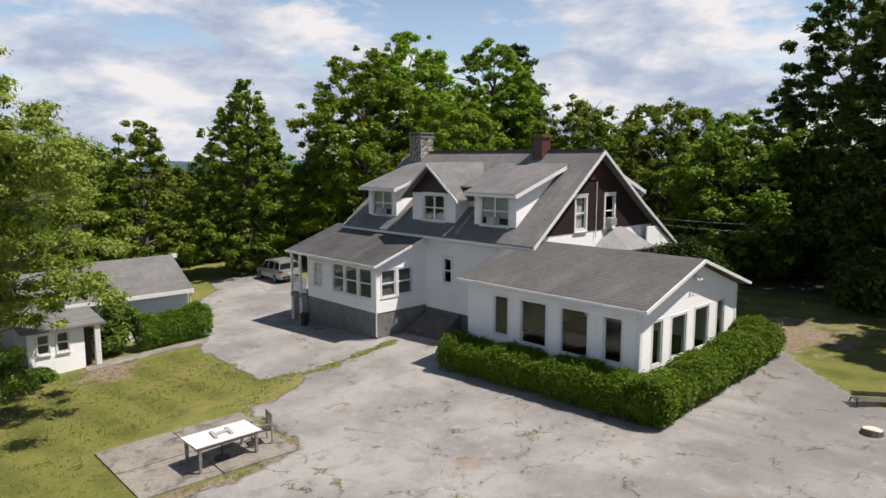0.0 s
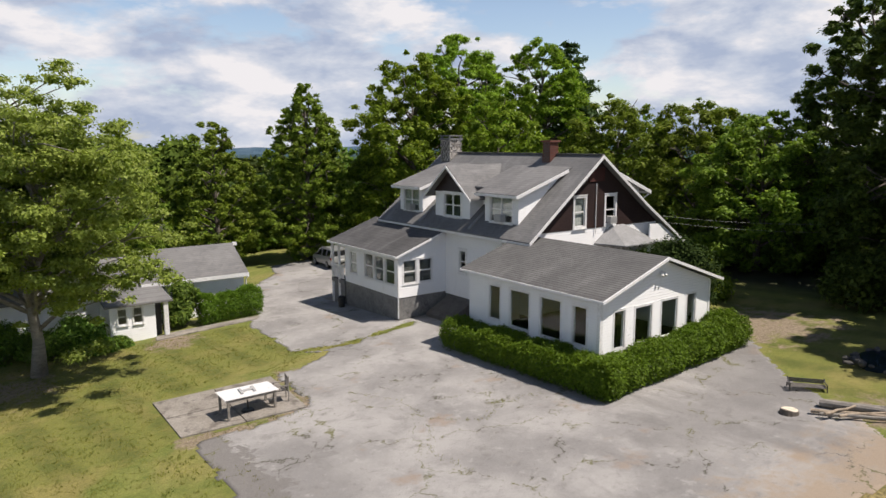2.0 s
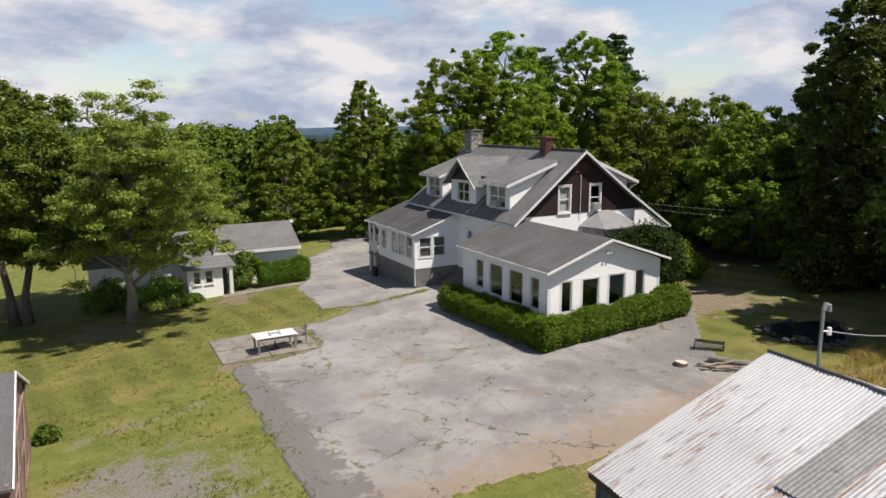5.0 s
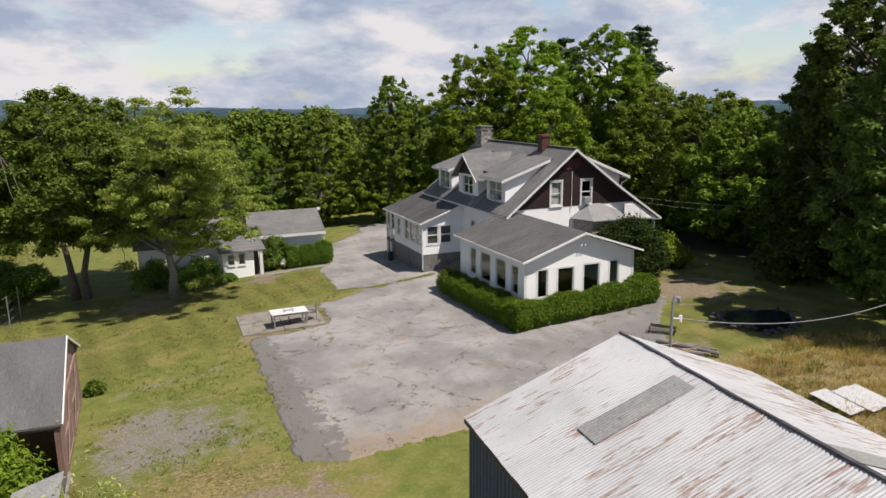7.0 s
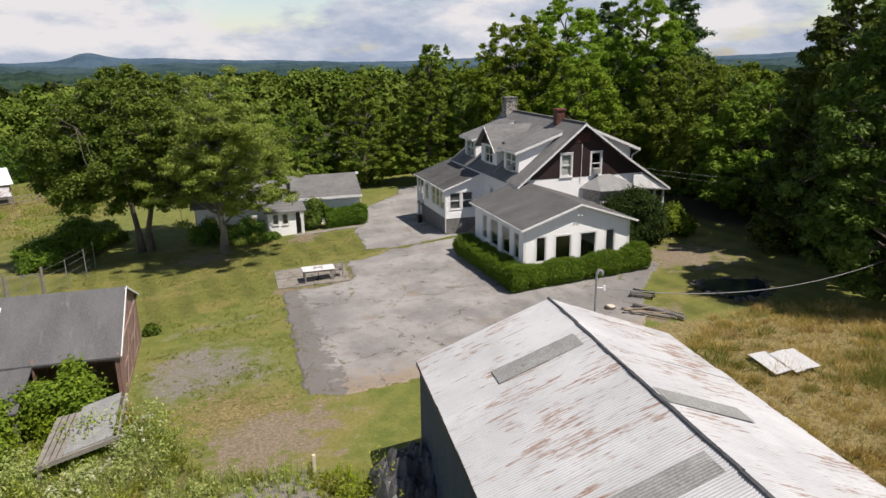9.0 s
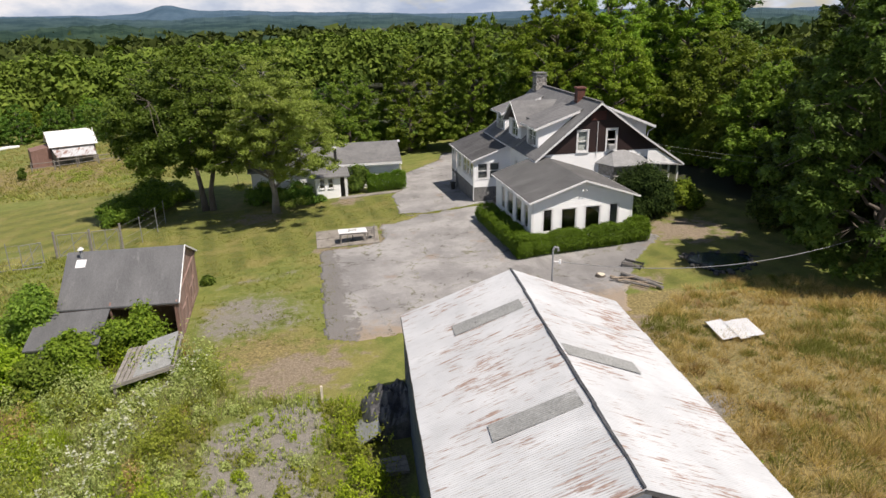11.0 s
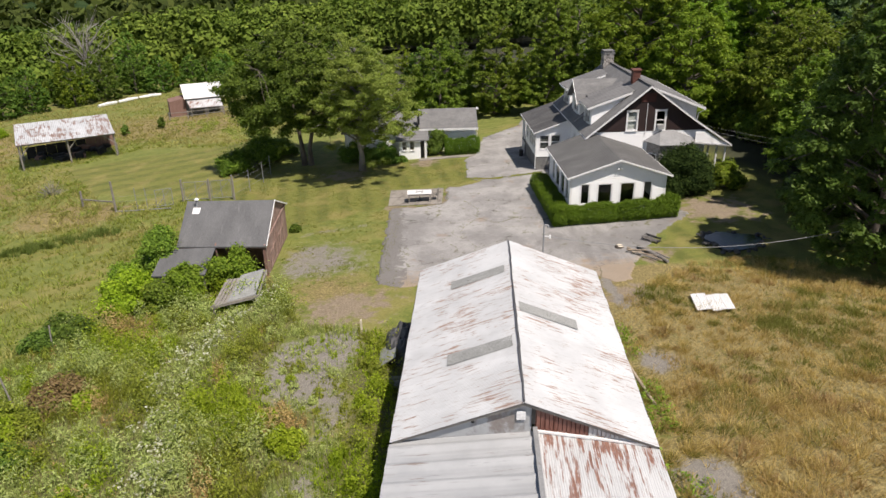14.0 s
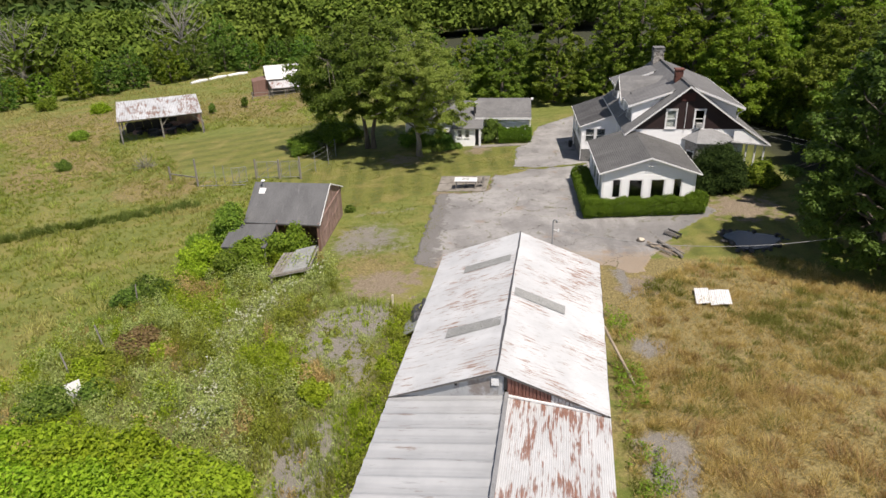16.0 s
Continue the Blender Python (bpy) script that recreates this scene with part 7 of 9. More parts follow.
f.hexa([(-9.15, -13.3, g), (-8.5, -12.7, g), (-8.52, -12.66, g), (-9.17, -13.26, g)], [(-9.3, -13.1, g + 0.95), (-8.7, -12.45, g + 1.0), (-8.72, -12.41, g + 1.0), (-9.32, -13.06, g + 0.95)])
part("sheet", f, M_TRIM, th)

# ---- plants ----


def unit(a):
    return a / np.maximum(np.linalg.norm(a, axis=-1, keepdims=True), 1e-9)


def leaves_at(rng, pos, normal, size, narrow=0.6):
    """A three-cornered leaf at each place, facing along its normal."""
    n = unit(normal)
    r = unit(rng.normal(size=n.shape))
    a = unit(np.cross(n, r))
    b = np.cross(n, a)
    s = np.asarray(size).reshape(-1, 1)
    a, b = a * s, b * s * narrow
    return np.stack([pos - a - b * 0.5, pos + a - b * 0.3, pos + b * 1.25 + n * s * 0.2], 1)


def clump_leaves(rng, centres, radii, count, leaf, flat=0.75, up=0.55):
    """Leaves gathered on the outer side of many small clumps."""
    w = radii ** 2
    k = rng.choice(len(centres), size=count, p=w / w.sum())
    d = unit(rng.normal(size=(count, 3)) + np.array([0, 0, 0.55]))
    rr = radii[k] * (0.50 + 0.62 * rng.random(count) ** 0.7) * np.where(rng.random(count) < 0.22, 1.42, 1.0)
    off = d * rr[:, None]
    off[:, 2] *= flat
    pos = centres[k] + off
    nrm = unit(0.8 * d + np.array([0, 0, up]) + 0.42 * rng.normal(size=(count, 3)))
    skin = leaves_at(rng, pos, nrm, leaf * (0.6 + 0.8 * rng.random(count)))
    few = count // 9
    k = rng.choice(len(centres), size=few, p=w / w.sum())
    pos = centres[k] + rng.normal(size=(few, 3)) * radii[k][:, None] * 0.28 * np.array([1, 1, flat])
    return np.concatenate([skin, leaves_at(rng, pos, rng.normal(size=(few, 3)) + np.array([0, 0, 0.5]), leaf * 2.1 * (0.7 + 0.5 * rng.random(few)), 0.8)])


def limb(form, rng, p, q, r0, r1, bend=0.12, sides=6, n=4):
    p, q = np.array(p, float), np.array(q, float)
    pts, ln = [], np.linalg.norm(q - p)
    for i in range(n + 1):
        k = i / n
        pts.append(tuple(p + (q - p) * k + (rng.normal(size=3) * bend * ln * 0.25 if 0 < i < n else 0) + np.array([0, 0, bend * ln * k * (1 - k)])))
    form.tube(pts, [r0 + (r1 - r0) * i / n for i in range(n + 1)], sides)


def broad_tree(name, seed, height, spread, base, leaves, leaf, material, clumps=70, airy=0.0, stems=1, lean=(0, 0), label="", category="tree", at=None, group="", bark=None, squeeze=1.0, flat=0.7, full=0.0, distant=False):
    """A broad-leaved tree: tapered trunk, limbs and a crown of many clumps with gaps. Built at the origin, then set at its place."""
    rng = np.random.default_rng(seed)
    clumps = int(clumps * 2.3)
    tree = thing(name, label, category, (0, 0, 0), group)
    mid, half = base + (height - base) * 0.52, (height - base) * 0.5
    limbs = max(11, int(clumps / 9))
    k = (np.arange(limbs) + 0.5) / limbs
    low = -0.95 if base < 1.0 else -0.62
    elev = np.arcsin(np.clip(low + (0.98 - low) * k + 0.10 * rng.normal(size=limbs), low, 0.99))
    az = np.arange(limbs) * 2.39996 + 0.5 * rng.normal(size=limbs)
    dirs = np.stack([np.cos(elev) * np.cos(az), np.cos(elev) * np.sin(az), np.sin(elev)], -1)
    reach = 0.70 + 0.34 * rng.random(limbs)
    ends = dirs * reach[:, None] * np.array([spread * squeeze, spread, half]) + np.array([0, 0, mid])
    root = np.stack([np.zeros(limbs), np.zeros(limbs), np.clip(ends[:, 2] - 0.45 * np.hypot(ends[:, 0], ends[:, 1]) - 0.6, base * 0.7, height * 0.78)], -1)
    pick = rng.integers(0, limbs, clumps)
    along = 0.40 + 0.62 * rng.random(clumps) ** 0.75
    side = np.clip(rng.normal(size=(clumps, 3)), -1.5, 1.5) * np.array([1, 1, 0.55]) * spread * (0.10 + 0.07 * along[:, None])
    c = root[pick] + (ends - root)[pick] * along[:, None] + side
    inner = rng.random(clumps) < 0.14
    c[inner] = (root + (ends - root) * 0.45)[pick[inner]] + rng.normal(size=(int(inner.sum()), 3)) * spread * 0.16
    c[:, 0] += lean[0] * c[:, 2] / height
    c[:, 1] += lean[1] * c[:, 2] / height
    c[:, 2] = np.maximum(c[:, 2], base * 0.55)
    rad = spread * (0.065 + 0.085 * rng.random(clumps)) * (1 - 0.38 * airy)
    if full:
        # a closed, lobed crown that narrows towards its top
        clumps = int(clumps * 2.3)
        flat = 0.62
        hk = rng.random(clumps * 6)
        env = np.minimum(1.0, (hk / 0.22 + 0.25) ** 0.6) * np.clip(1 - hk ** (1.6 + 1.6 * full), 0, 1) ** 0.58
        sel = np.nonzero(rng.random(len(hk)) < 0.15 + 0.85 * env)[0][:clumps]
        hk, env = hk[sel], env[sel]
        clumps = len(sel)
        ang = rng.random(clumps) * math.tau
        ph = rng.random(4) * 6.28
        lobe = 1 + 0.15 * np.sin(3 * ang + 5 * hk + ph[0]) + 0.13 * np.sin(5 * ang - 8 * hk + ph[1]) + 0.10 * np.sin(14 * hk + 2 * ang + ph[2])
        inn = np.where(rng.random(clumps) < 0.10, 0.35 + 0.35 * rng.random(clumps), 0.70 + 0.30 * rng.random(clumps))
        rr = spread * env * lobe * inn
        c = np.stack([np.cos(ang) * rr * squeeze + lean[0] * hk, np.sin(ang) * rr + lean[1] * hk, base * 0.6 + (height - base * 0.6) * hk * (1 + 0.05 * np.sin(4 * ang + ph[3])) - 0.06 * spread], -1)
        rad = spread * (0.045 + 0.085 * rng.random(clumps)) * (0.62 + 0.38 * env)
        along = np.full(clumps, 0.9)
        pick = np.argmin(((c[:, None, :] - ends[None]) ** 2).sum(-1), 1)
    quads = clump_leaves(rng, c, rad, int(leaves * (1.7 if distant else 2.75)), leaf * (0.62 if distant else 0.68), flat, 0.95 if full else 0.55)
    f = Form()
    for s in range(stems):
        off = np.array([0.35 * math.cos(s * 2.6), 0.35 * math.sin(s * 2.6), 0]) if stems > 1 else np.zeros(3)
        tr = max(0.13, height * 0.022) / (1.25 if stems > 1 else 1.0)
        top = np.array([lean[0] * 0.8, lean[1] * 0.8, height * 0.82]) + off * 4
        pts = [off + (top - off) * k + rng.normal(size=3) * 0.10 * (k > 0) * spread * 0.18 for k in np.linspace(0, 1, 7)]
        pts[0][2] = -0.35
        f.tube([tuple(q) for q in pts], [tr * (1.45 if i == 0 else 1.0 - 0.86 * i / 6) for i in range(7)], 9)
        for i in range(s, limbs, stems):
            q = root[i] + (ends[i] - root[i]) * 0.92
            z0 = root[i][2]
            k = max(0.0, (z0 + 0.35) / (top[2] + 0.35) * 6)
            j = min(5, int(k))
            p = pts[j] + (pts[j + 1] - pts[j]) * min(1.0, k - j)
            limb(f, rng, p, q, tr * 0.42 * (1 - 0.5 * z0 / height), 0.02, 0.12, 3 if distant else 5, 2 if distant else 4)
            near = np.nonzero(pick == i)[0][: 0 if distant else 2 + int(4 * airy)]
            for n_ in near:
                m_ = root[i] + (ends[i] - root[i]) * min(0.85, along[n_] * 0.8)
                limb(f, rng, m_, c[n_], tr * 0.14, 0.012, 0.1, 4, 3)
    trunk = part("trunk", f, bark or M_BARK, tree, smooth=True)
    crown = part("crown", raw_mesh("crown", quads, 3, material), material, tree)
    if at is not None:
        tree.location = (at[0], at[1], level(*at))
    return tree


def needle_tree(name, seed, height, spread, base, leaves, leaf, material, label="", category="tree", at=None, group="", droop=0.25, open_=0.25):
    """A conifer: whorls of branches that shorten towards the top."""
    rng = np.random.default_rng(seed)
    tree = thing(name, label, category, (0, 0, 0), group)
    f = Form()
    tr = max(0.12, height * 0.016)
    f.tube([(0, 0, -0.3), (0.05, 0, height * 0.3), (-0.04, 0.04, height * 0.7), (0, 0, height)], [tr * 1.3, tr, tr * 0.5, 0.02], 8)
    pos, nrm = [], []
    z = base
    arms = []
    while z < height - 0.3:
        k = (z - base) / (height - base)
        reach = spread * ((1 - k) ** 0.6 * (0.75 + 0.25 * math.sin(z * 2.1 + seed)) + 0.06)
        n = 6 if k < 0.7 else 5
        for i in range(n):
            if rng.random() < open_ * 0.5:
                continue
            a = i * math.tau / n + rng.random() * 0.9 + z
            ln = reach * (0.65 + 0.5 * rng.random())
            arms.append((z, a, ln))
        z += 0.42 + 0.25 * rng.random()
    tot = sum(l for _, _, l in arms)
    for z, a, ln in arms:
        e = np.array([math.cos(a) * ln, math.sin(a) * ln, z - droop * ln + 0.25 * ln * (rng.random() - 0.3)])
        p = np.array([0, 0, z])
        if ln > 0.7:
            f.tube([tuple(p), tuple(p + (e - p) * 0.5 + np.array([0, 0, 0.08 * ln])), tuple(e)], [0.045, 0.03, 0.012], 4)
        m = max(4, int(leaves * ln / tot))
        t_ = 0.2 + 0.85 * rng.random(m) ** 0.7
        q = p + (e - p) * t_[:, None] + rng.normal(size=(m, 3)) * np.array([0.22, 0.22, 0.13]) * (0.5 + 0.35 * ln * t_[:, None])
        pos.append(q)
        nrm.append(unit(rng.normal(size=(m, 3)) * 0.6 + np.array([0, 0, 0.9])))
    pos, nrm = np.concatenate(pos), np.concatenate(nrm)
    quads = leaves_at(rng, pos, nrm, leaf * (0.7 + 0.8 * rng.random(len(pos))), 0.5)
    part("trunk", f, M_BARK, tree, smooth=True)
    part("crown", raw_mesh("crown", quads, 3, material), material, tree)
    if at is not None:
        tree.location = (at[0], at[1], level(*at))
    return tree


def bush(name, seed, r, h, leaves, leaf, material, label, at, category="bush", group="", squeeze=1.0, clumps=26):
    """A low shrub: short stems under a dense uneven crown."""
    rng = np.random.default_rng(seed)
    b = thing(name, label, category, (0, 0, 0), group)
    d = unit(rng.normal(size=(clumps, 3)))
    d[:, 2] = np.abs(d[:, 2])
    c = d * (0.45 + 0.45 * rng.random(clumps))[:, None] * np.array([r * squeeze, r, h * 0.72])
    c[:, 2] += h * 0.12
    rad = min(r, h) * (0.24 + 0.18 * rng.random(clumps))
    quads = clump_leaves(rng, c, rad, int(leaves * 1.7), leaf * 0.84, 0.85)
    f = Form()
    for i in range(0, clumps, 3):
        limb(f, rng, (c[i][0] * 0.15, c[i][1] * 0.15, -0.15), c[i], 0.035, 0.012, 0.1, 5, 3)
    tagged(part("woody_base", f, M_BARK, b), kind="stuff")
    part("foliage", raw_mesh("foliage", quads, 3, material), material, b)
    b.location = (at[0], at[1], level(*at))
    return b


def hedge(name, seed, runs, width, top, leaves, leaf, material, label, at):
    """A clipped hedge along straight runs: inner stems and a skin of small leaves."""
    rng = np.random.default_rng(seed)
    h = thing(name, label, "hedge", (at[0], at[1], level(*at)))
    lens = np.array([math.hypot(b[0] - a[0], b[1] - a[1]) for a, b in runs])
    pos, nrm, core = [], [], Form()
    for (a, b), ln in zip(runs, lens):
        m = int(leaves * ln / lens.sum())
        k = rng.random(m) * ln
        d = np.array([b[0] - a[0], b[1] - a[1]]) / ln
        s = np.array([-d[1], d[0]])
        swell = 1 + 0.06 * np.sin(k * 2.2 + seed) + 0.05 * np.sin(k * 5.3) + 0.03 * np.sin(k * 11.0 + 1)
        face = rng.random(m)
        side = np.where(rng.random(m) < 0.5, -1.0, 1.0)
        w = np.where(face < 0.45, (rng.random(m) * 2 - 1) * width * 0.5, side * width * 0.5 * swell)
        ends = face > 0.95
        k = np.where(ends, np.where(rng.random(m) < 0.5, 0.0, ln), k)
        w = np.where(ends, (rng.random(m) * 2 - 1) * width * 0.5, w)
        up = rng.random(m) ** 0.75
        w = np.where(face < 0.45, w, w * (0.74 + 0.30 * np.minimum(1, up * 1.6) - 0.10 * up ** 6))
        x = a[0] + d[0] * k + s[0] * w
        y = a[1] + d[1] * k + s[1] * w
        g = rise(x, y)
        hi = top * swell * (1 - 0.16 * (np.abs(w) / (width * 0.5)) ** 4 + 0.05 * np.sin(k * 3.7 + w * 6) * np.cos(w * 9 + k))
        z = np.where(face < 0.45, g + hi, g + 0.06 + up * (hi - 0.06))
        q = np.stack([x, y, z], -1) + rng.normal(size=(m, 3)) * 0.06
        out = np.stack([s[0] * np.sign(w), s[1] * np.sign(w), np.zeros(m)], -1)
        nn = np.where((face < 0.45)[:, None], np.array([[0, 0, 1.0]]), out + np.array([0, 0, 0.75])) + 0.5 * rng.normal(size=(m, 3))
        pos.append(q)
        nrm.append(nn)
        i = 0.3
        while i < ln:
            px, py = a[0] + d[0] * i + rng.normal() * 0.1, a[1] + d[1] * i + rng.normal() * 0.1
            g0 = level(px, py)
            for _ in range(3):
                limb(core, rng, (px, py, g0 - 0.1), (px + rng.normal() * 0.22, py + rng.normal() * 0.22, g0 + top * 0.8), 0.03, 0.01, 0.05, 4, 2)
            i += 0.4
    quads = leaves_at(rng, np.concatenate(pos), np.concatenate(nrm), leaf * (0.6 + 0.8 * rng.random(sum(len(q) for q in pos))), 0.6)
    tagged(part("woody_base", core, M_BARK, h), kind="stuff")
    part("foliage", raw_mesh("foliage", quads, 3, material), material, h)
    return h


def blades(rng, x, y, height, wide, count, lean=0.5, z=None):
    """Tufts of narrow upright blades, as triangles."""
    n = len(x)
    X, Y = np.repeat(x, count), np.repeat(y, count)
    H = np.repeat(height, count) * (0.55 + 0.6 * rng.random(n * count))
    X = X + rng.normal(size=n * count) * wide * 2.2
    Y = Y + rng.normal(size=n * count) * wide * 2.2
    Z = rise(X, Y)
    a = rng.random(n * count) * math.tau
    dx, dy = np.cos(a) * wide, np.sin(a) * wide
    l = rng.normal(size=(n * count, 2)) * lean * H[:, None]
    return np.stack([np.stack([X - dx, Y - dy, Z - 0.03], -1), np.stack([X + dx, Y + dy, Z - 0.03], -1), np.stack([X + l[:, 0], Y + l[:, 1], Z + H], -1)], 1)


def tussocks(rng, x, y, r, h, per, wide):
    """Mounds of long blades that spread outwards and lie over with the wind."""
    n = len(x)
    a, k = rng.random((n, per)) * math.tau, np.sqrt(rng.random((n, per)))
    R, H = np.asarray(r)[:, None], np.asarray(h)[:, None]
    bx, by = x[:, None] + np.cos(a) * k * R * 0.6, y[:, None] + np.sin(a) * k * R * 0.6
    bz = rise(bx, by)
    turn = 2.2 * np.sin(x * 0.31 + 1.3 * np.sin(y * 0.23)) + 0.8 * rng.normal(size=n)
    lie = (0.10 + 0.35 * rng.random(n))[:, None] * H
    tx = bx + np.cos(a) * k * R * 0.6 + np.cos(turn)[:, None] * lie + rng.normal(size=a.shape) * 0.2 * H
    ty = by + np.sin(a) * k * R * 0.6 + np.sin(turn)[:, None] * lie + rng.normal(size=a.shape) * 0.2 * H
    tz = bz + H * (1.0 - 0.55 * k * k) * (0.55 + 0.55 * rng.random(a.shape))
    w = rng.random(a.shape) * math.tau
    dx, dy = np.cos(w) * wide, np.sin(w) * wide
    return np.stack([np.stack([bx - dx, by - dy, bz - 0.03], -1), np.stack([bx + dx, by + dy, bz - 0.03], -1), np.stack([tx, ty, tz], -1)], 2).reshape(-1, 3, 3)


def patchy(x, y, seed, size):
    """Smooth patchiness between 0 and 1."""
    s = seed * 1.7
    v = np.sin(x / size + s) * np.cos(y / size * 1.13 - s) + 0.6 * np.sin((x + y) / size * 1.9 + 2 * s) + 0.4 * np.sin((x - 1.7 * y) / size * 3.1 - s) + 0.3 * np.sin((2.1 * x + y) / size * 4.7 + s)
    return np.clip(0.5 + 0.32 * v, 0, 1)


def scatter(rng, outline, density):
    xs, ys = [q[0] for q in outline], [q[1] for q in outline]
    n = int((max(xs) - min(xs)) * (max(ys) - min(ys)) * density)
    x = min(xs) + rng.random(n) * (max(xs) - min(xs))
    y = min(ys) + rng.random(n) * (max(ys) - min(ys))
    ok = inside(x, y, outline)
    return x[ok], y[ok]


def stuff(name, mesh, label, category):
    return tagged(new(name, mesh), label, category, kind="stuff")


# single trees round the yard
M_DRY = foliage("dry_brown_leaves", (0.20, 0.13, 0.06), (0.34, 0.25, 0.12), (0.30, 0.30, 0.10), through_light=0.3)
broad_tree("ash_tree", 21, 12.4, 6.4, 2.4, 31000, 0.112, M_LEAF_ASH, clumps=230, airy=0.9, flat=0.42, squeeze=0.8, lean=(0.4, -3.4), bark=M_WOOD_GREY, label="airy grey-barked ash tree beside the garage", at=(3.5, 28.7))
broad_tree("maple_tree", 22, 13.8, 6.6, 7.0, 32000, 0.168, M_LEAF_DARK, clumps=120, stems=2, full=0.9, label="dense round maple with a forked dark trunk", at=(-2.2, 32.3))
broad_tree("slender_tree", 23, 14.2, 3.5, 0.5, 21000, 0.16, M_LEAF_MID, clumps=140, full=0.14, label="tall slender dark tree behind the parked car", at=(25.4, 47.2))
broad_tree("slender_tree", 24, 11.6, 3.8, 0.8, 14000, 0.17, M_LEAF_MID, clumps=70, full=0.4, label="olive-green tree with a thin bare top", at=(18.8, 50.5), airy=0.4)
broad_tree("slender_tree", 25, 9.6, 4.2, 0.6, 14000, 0.17, M_LEAF_MID, clumps=60, full=0.5, label="bushy young tree behind the garage", at=(12.0, 52.0))
for i, (x, y, h, r, m) in enumerate(((34.0, 44.5, 16.4, 5.7, M_LEAF), (40.8, 46.5, 18.6, 5.7, M_LEAF), (49.6, 44.5, 18.8, 5.5, M_LEAF), (37.0, 36.5, 12.0, 4.6, M_LEAF), (45.5, 31.5, 12.0, 5.0, M_LEAF_MID), (44.5, 23.5, 11.2, 5.0, M_LEAF_MID), (41.5, 17.0, 9.8, 4.6, M_LEAF_MID))):
    broad_tree("maple_tree", 30 + i, h, r, 1.0, 26000 if i < 3 else 15000, 0.19, m, clumps=115, full=1.15, label="tall leafy maple in the wood edge behind the house", at=(x, y), group="trees behind the house")
for i, (x, y, h, r) in enumerate(((56.0, 47.3, 19.8, 6.0), (53.0, 58.0, 19.6, 5.4))):
    needle_tree("pine_tree", 40 + i, h, r, 3.0, 22000, 0.28, M_NEEDLE, label="tall dark pine rising above the wood", at=(x, y), group="pines", droop=-0.05, open_=0.5)
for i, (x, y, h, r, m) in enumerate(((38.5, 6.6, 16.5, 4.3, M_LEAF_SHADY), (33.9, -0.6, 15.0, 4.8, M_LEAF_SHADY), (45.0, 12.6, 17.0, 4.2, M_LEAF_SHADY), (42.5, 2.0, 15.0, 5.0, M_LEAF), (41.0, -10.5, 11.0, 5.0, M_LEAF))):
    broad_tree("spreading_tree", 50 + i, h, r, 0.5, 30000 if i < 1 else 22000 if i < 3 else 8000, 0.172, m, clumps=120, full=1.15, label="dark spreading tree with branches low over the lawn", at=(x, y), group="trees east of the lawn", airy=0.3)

# a bare dead tree standing at the wood edge beyond the field
dead = thing("dead_tree", "bare grey dead tree at the wood edge", "tree", (0, 0, 0))
drng = np.random.default_rng(66)
f = Form()
f.tube([(0, 0, -0.3), (0.1, 0, 2), (-0.1, 0.1, 4), (0.1, 0, 6.0)], [0.26, 0.2, 0.14, 0.05], 8)
for i in range(26):
    a, up = i * 2.4, 0.25 + 0.7 * (i / 26)
    ln = 4.6 * drng.uniform(0.75, 1.1)
    p0 = np.array([0, 0, 1.4 + 4.2 * i / 26])
    e = p0 + np.array([math.cos(a) * math.sqrt(1 - up * up), math.sin(a) * math.sqrt(1 - up * up), up]) * ln
    limb(f, drng, p0, e, 0.07, 0.015, 0.14, 5)
    for j in range(9):
        m_ = p0 + (e - p0) * drng.uniform(0.3, 0.95)
        q_ = m_ + (e - p0) * 0.2 + drng.normal(size=3) * 0.75 + np.array([0, 0, 0.35])
        limb(f, drng, m_, q_, 0.028, 0.01, 0.1, 3, 2)
part("bare_wood", f, M_DEAD, dead)
dead.location = (-57.0, 110.0, level(-57.0, 110.0))
dead.scale = (1.75, 1.75, 1.6)
dead2 = copy_thing(dead, pose(-84.0, 94.0, level(-84.0, 94.0), 0, 0, 120))
grey = thing("dead_bush", "bare grey twiggy bush in the field", "bush", (0, 0, 0))
f = Form()
for i in range(60):
    e = unit(drng.normal(size=3) * np.array([1, 1, 0.6]) + np.array([0, 0, 0.9])) * drng.uniform(1.0, 1.9)
    limb(f, drng, (e[0] * 0.08, e[1] * 0.08, -0.1), e, 0.03, 0.01, 0.1, 4, 3)
part("bare_wood", f, M_WOOD_GREY, grey)
grey.location = (-26.2, 29.0, level(-26.2, 29.0))

# clipped hedges and shrubs
hedge("hedge", 1, [((18.58, 18.1), (18.58, 8.95)), ((18.0, 9.45), (26.5, 9.45)), ((26.2, 9.6), (26.2, 11.0))], 1.3, 1.15, 140000, 0.042, M_LEAF_HEDGE, "clipped bright green hedge round the sunroom", (18.6, 9.4))
hedge("hedge", 2, [((11.6, 31.9), (14.9, 31.9))], 1.3, 1.45, 30000, 0.042, M_LEAF_HEDGE, "clipped dark green hedge before the garage", (13.2, 31.9))
bush("yew_bush", 3, 2.1, 4.5, 26000, 0.09, M_LEAF_YEW, "large rounded dark yew at the bay window", (29.0, 14.2), clumps=110)
bush("shrub", 4, 1.3, 2.6, 5000, 0.11, M_LEAF, "light green shrub beside the yew", (32.2, 14.6))
bush("shrub", 5, 1.1, 2.9, 5200, 0.11, M_LEAF_DARK, "tall rounded shrub by the garage entry", (10.9, 32.6))
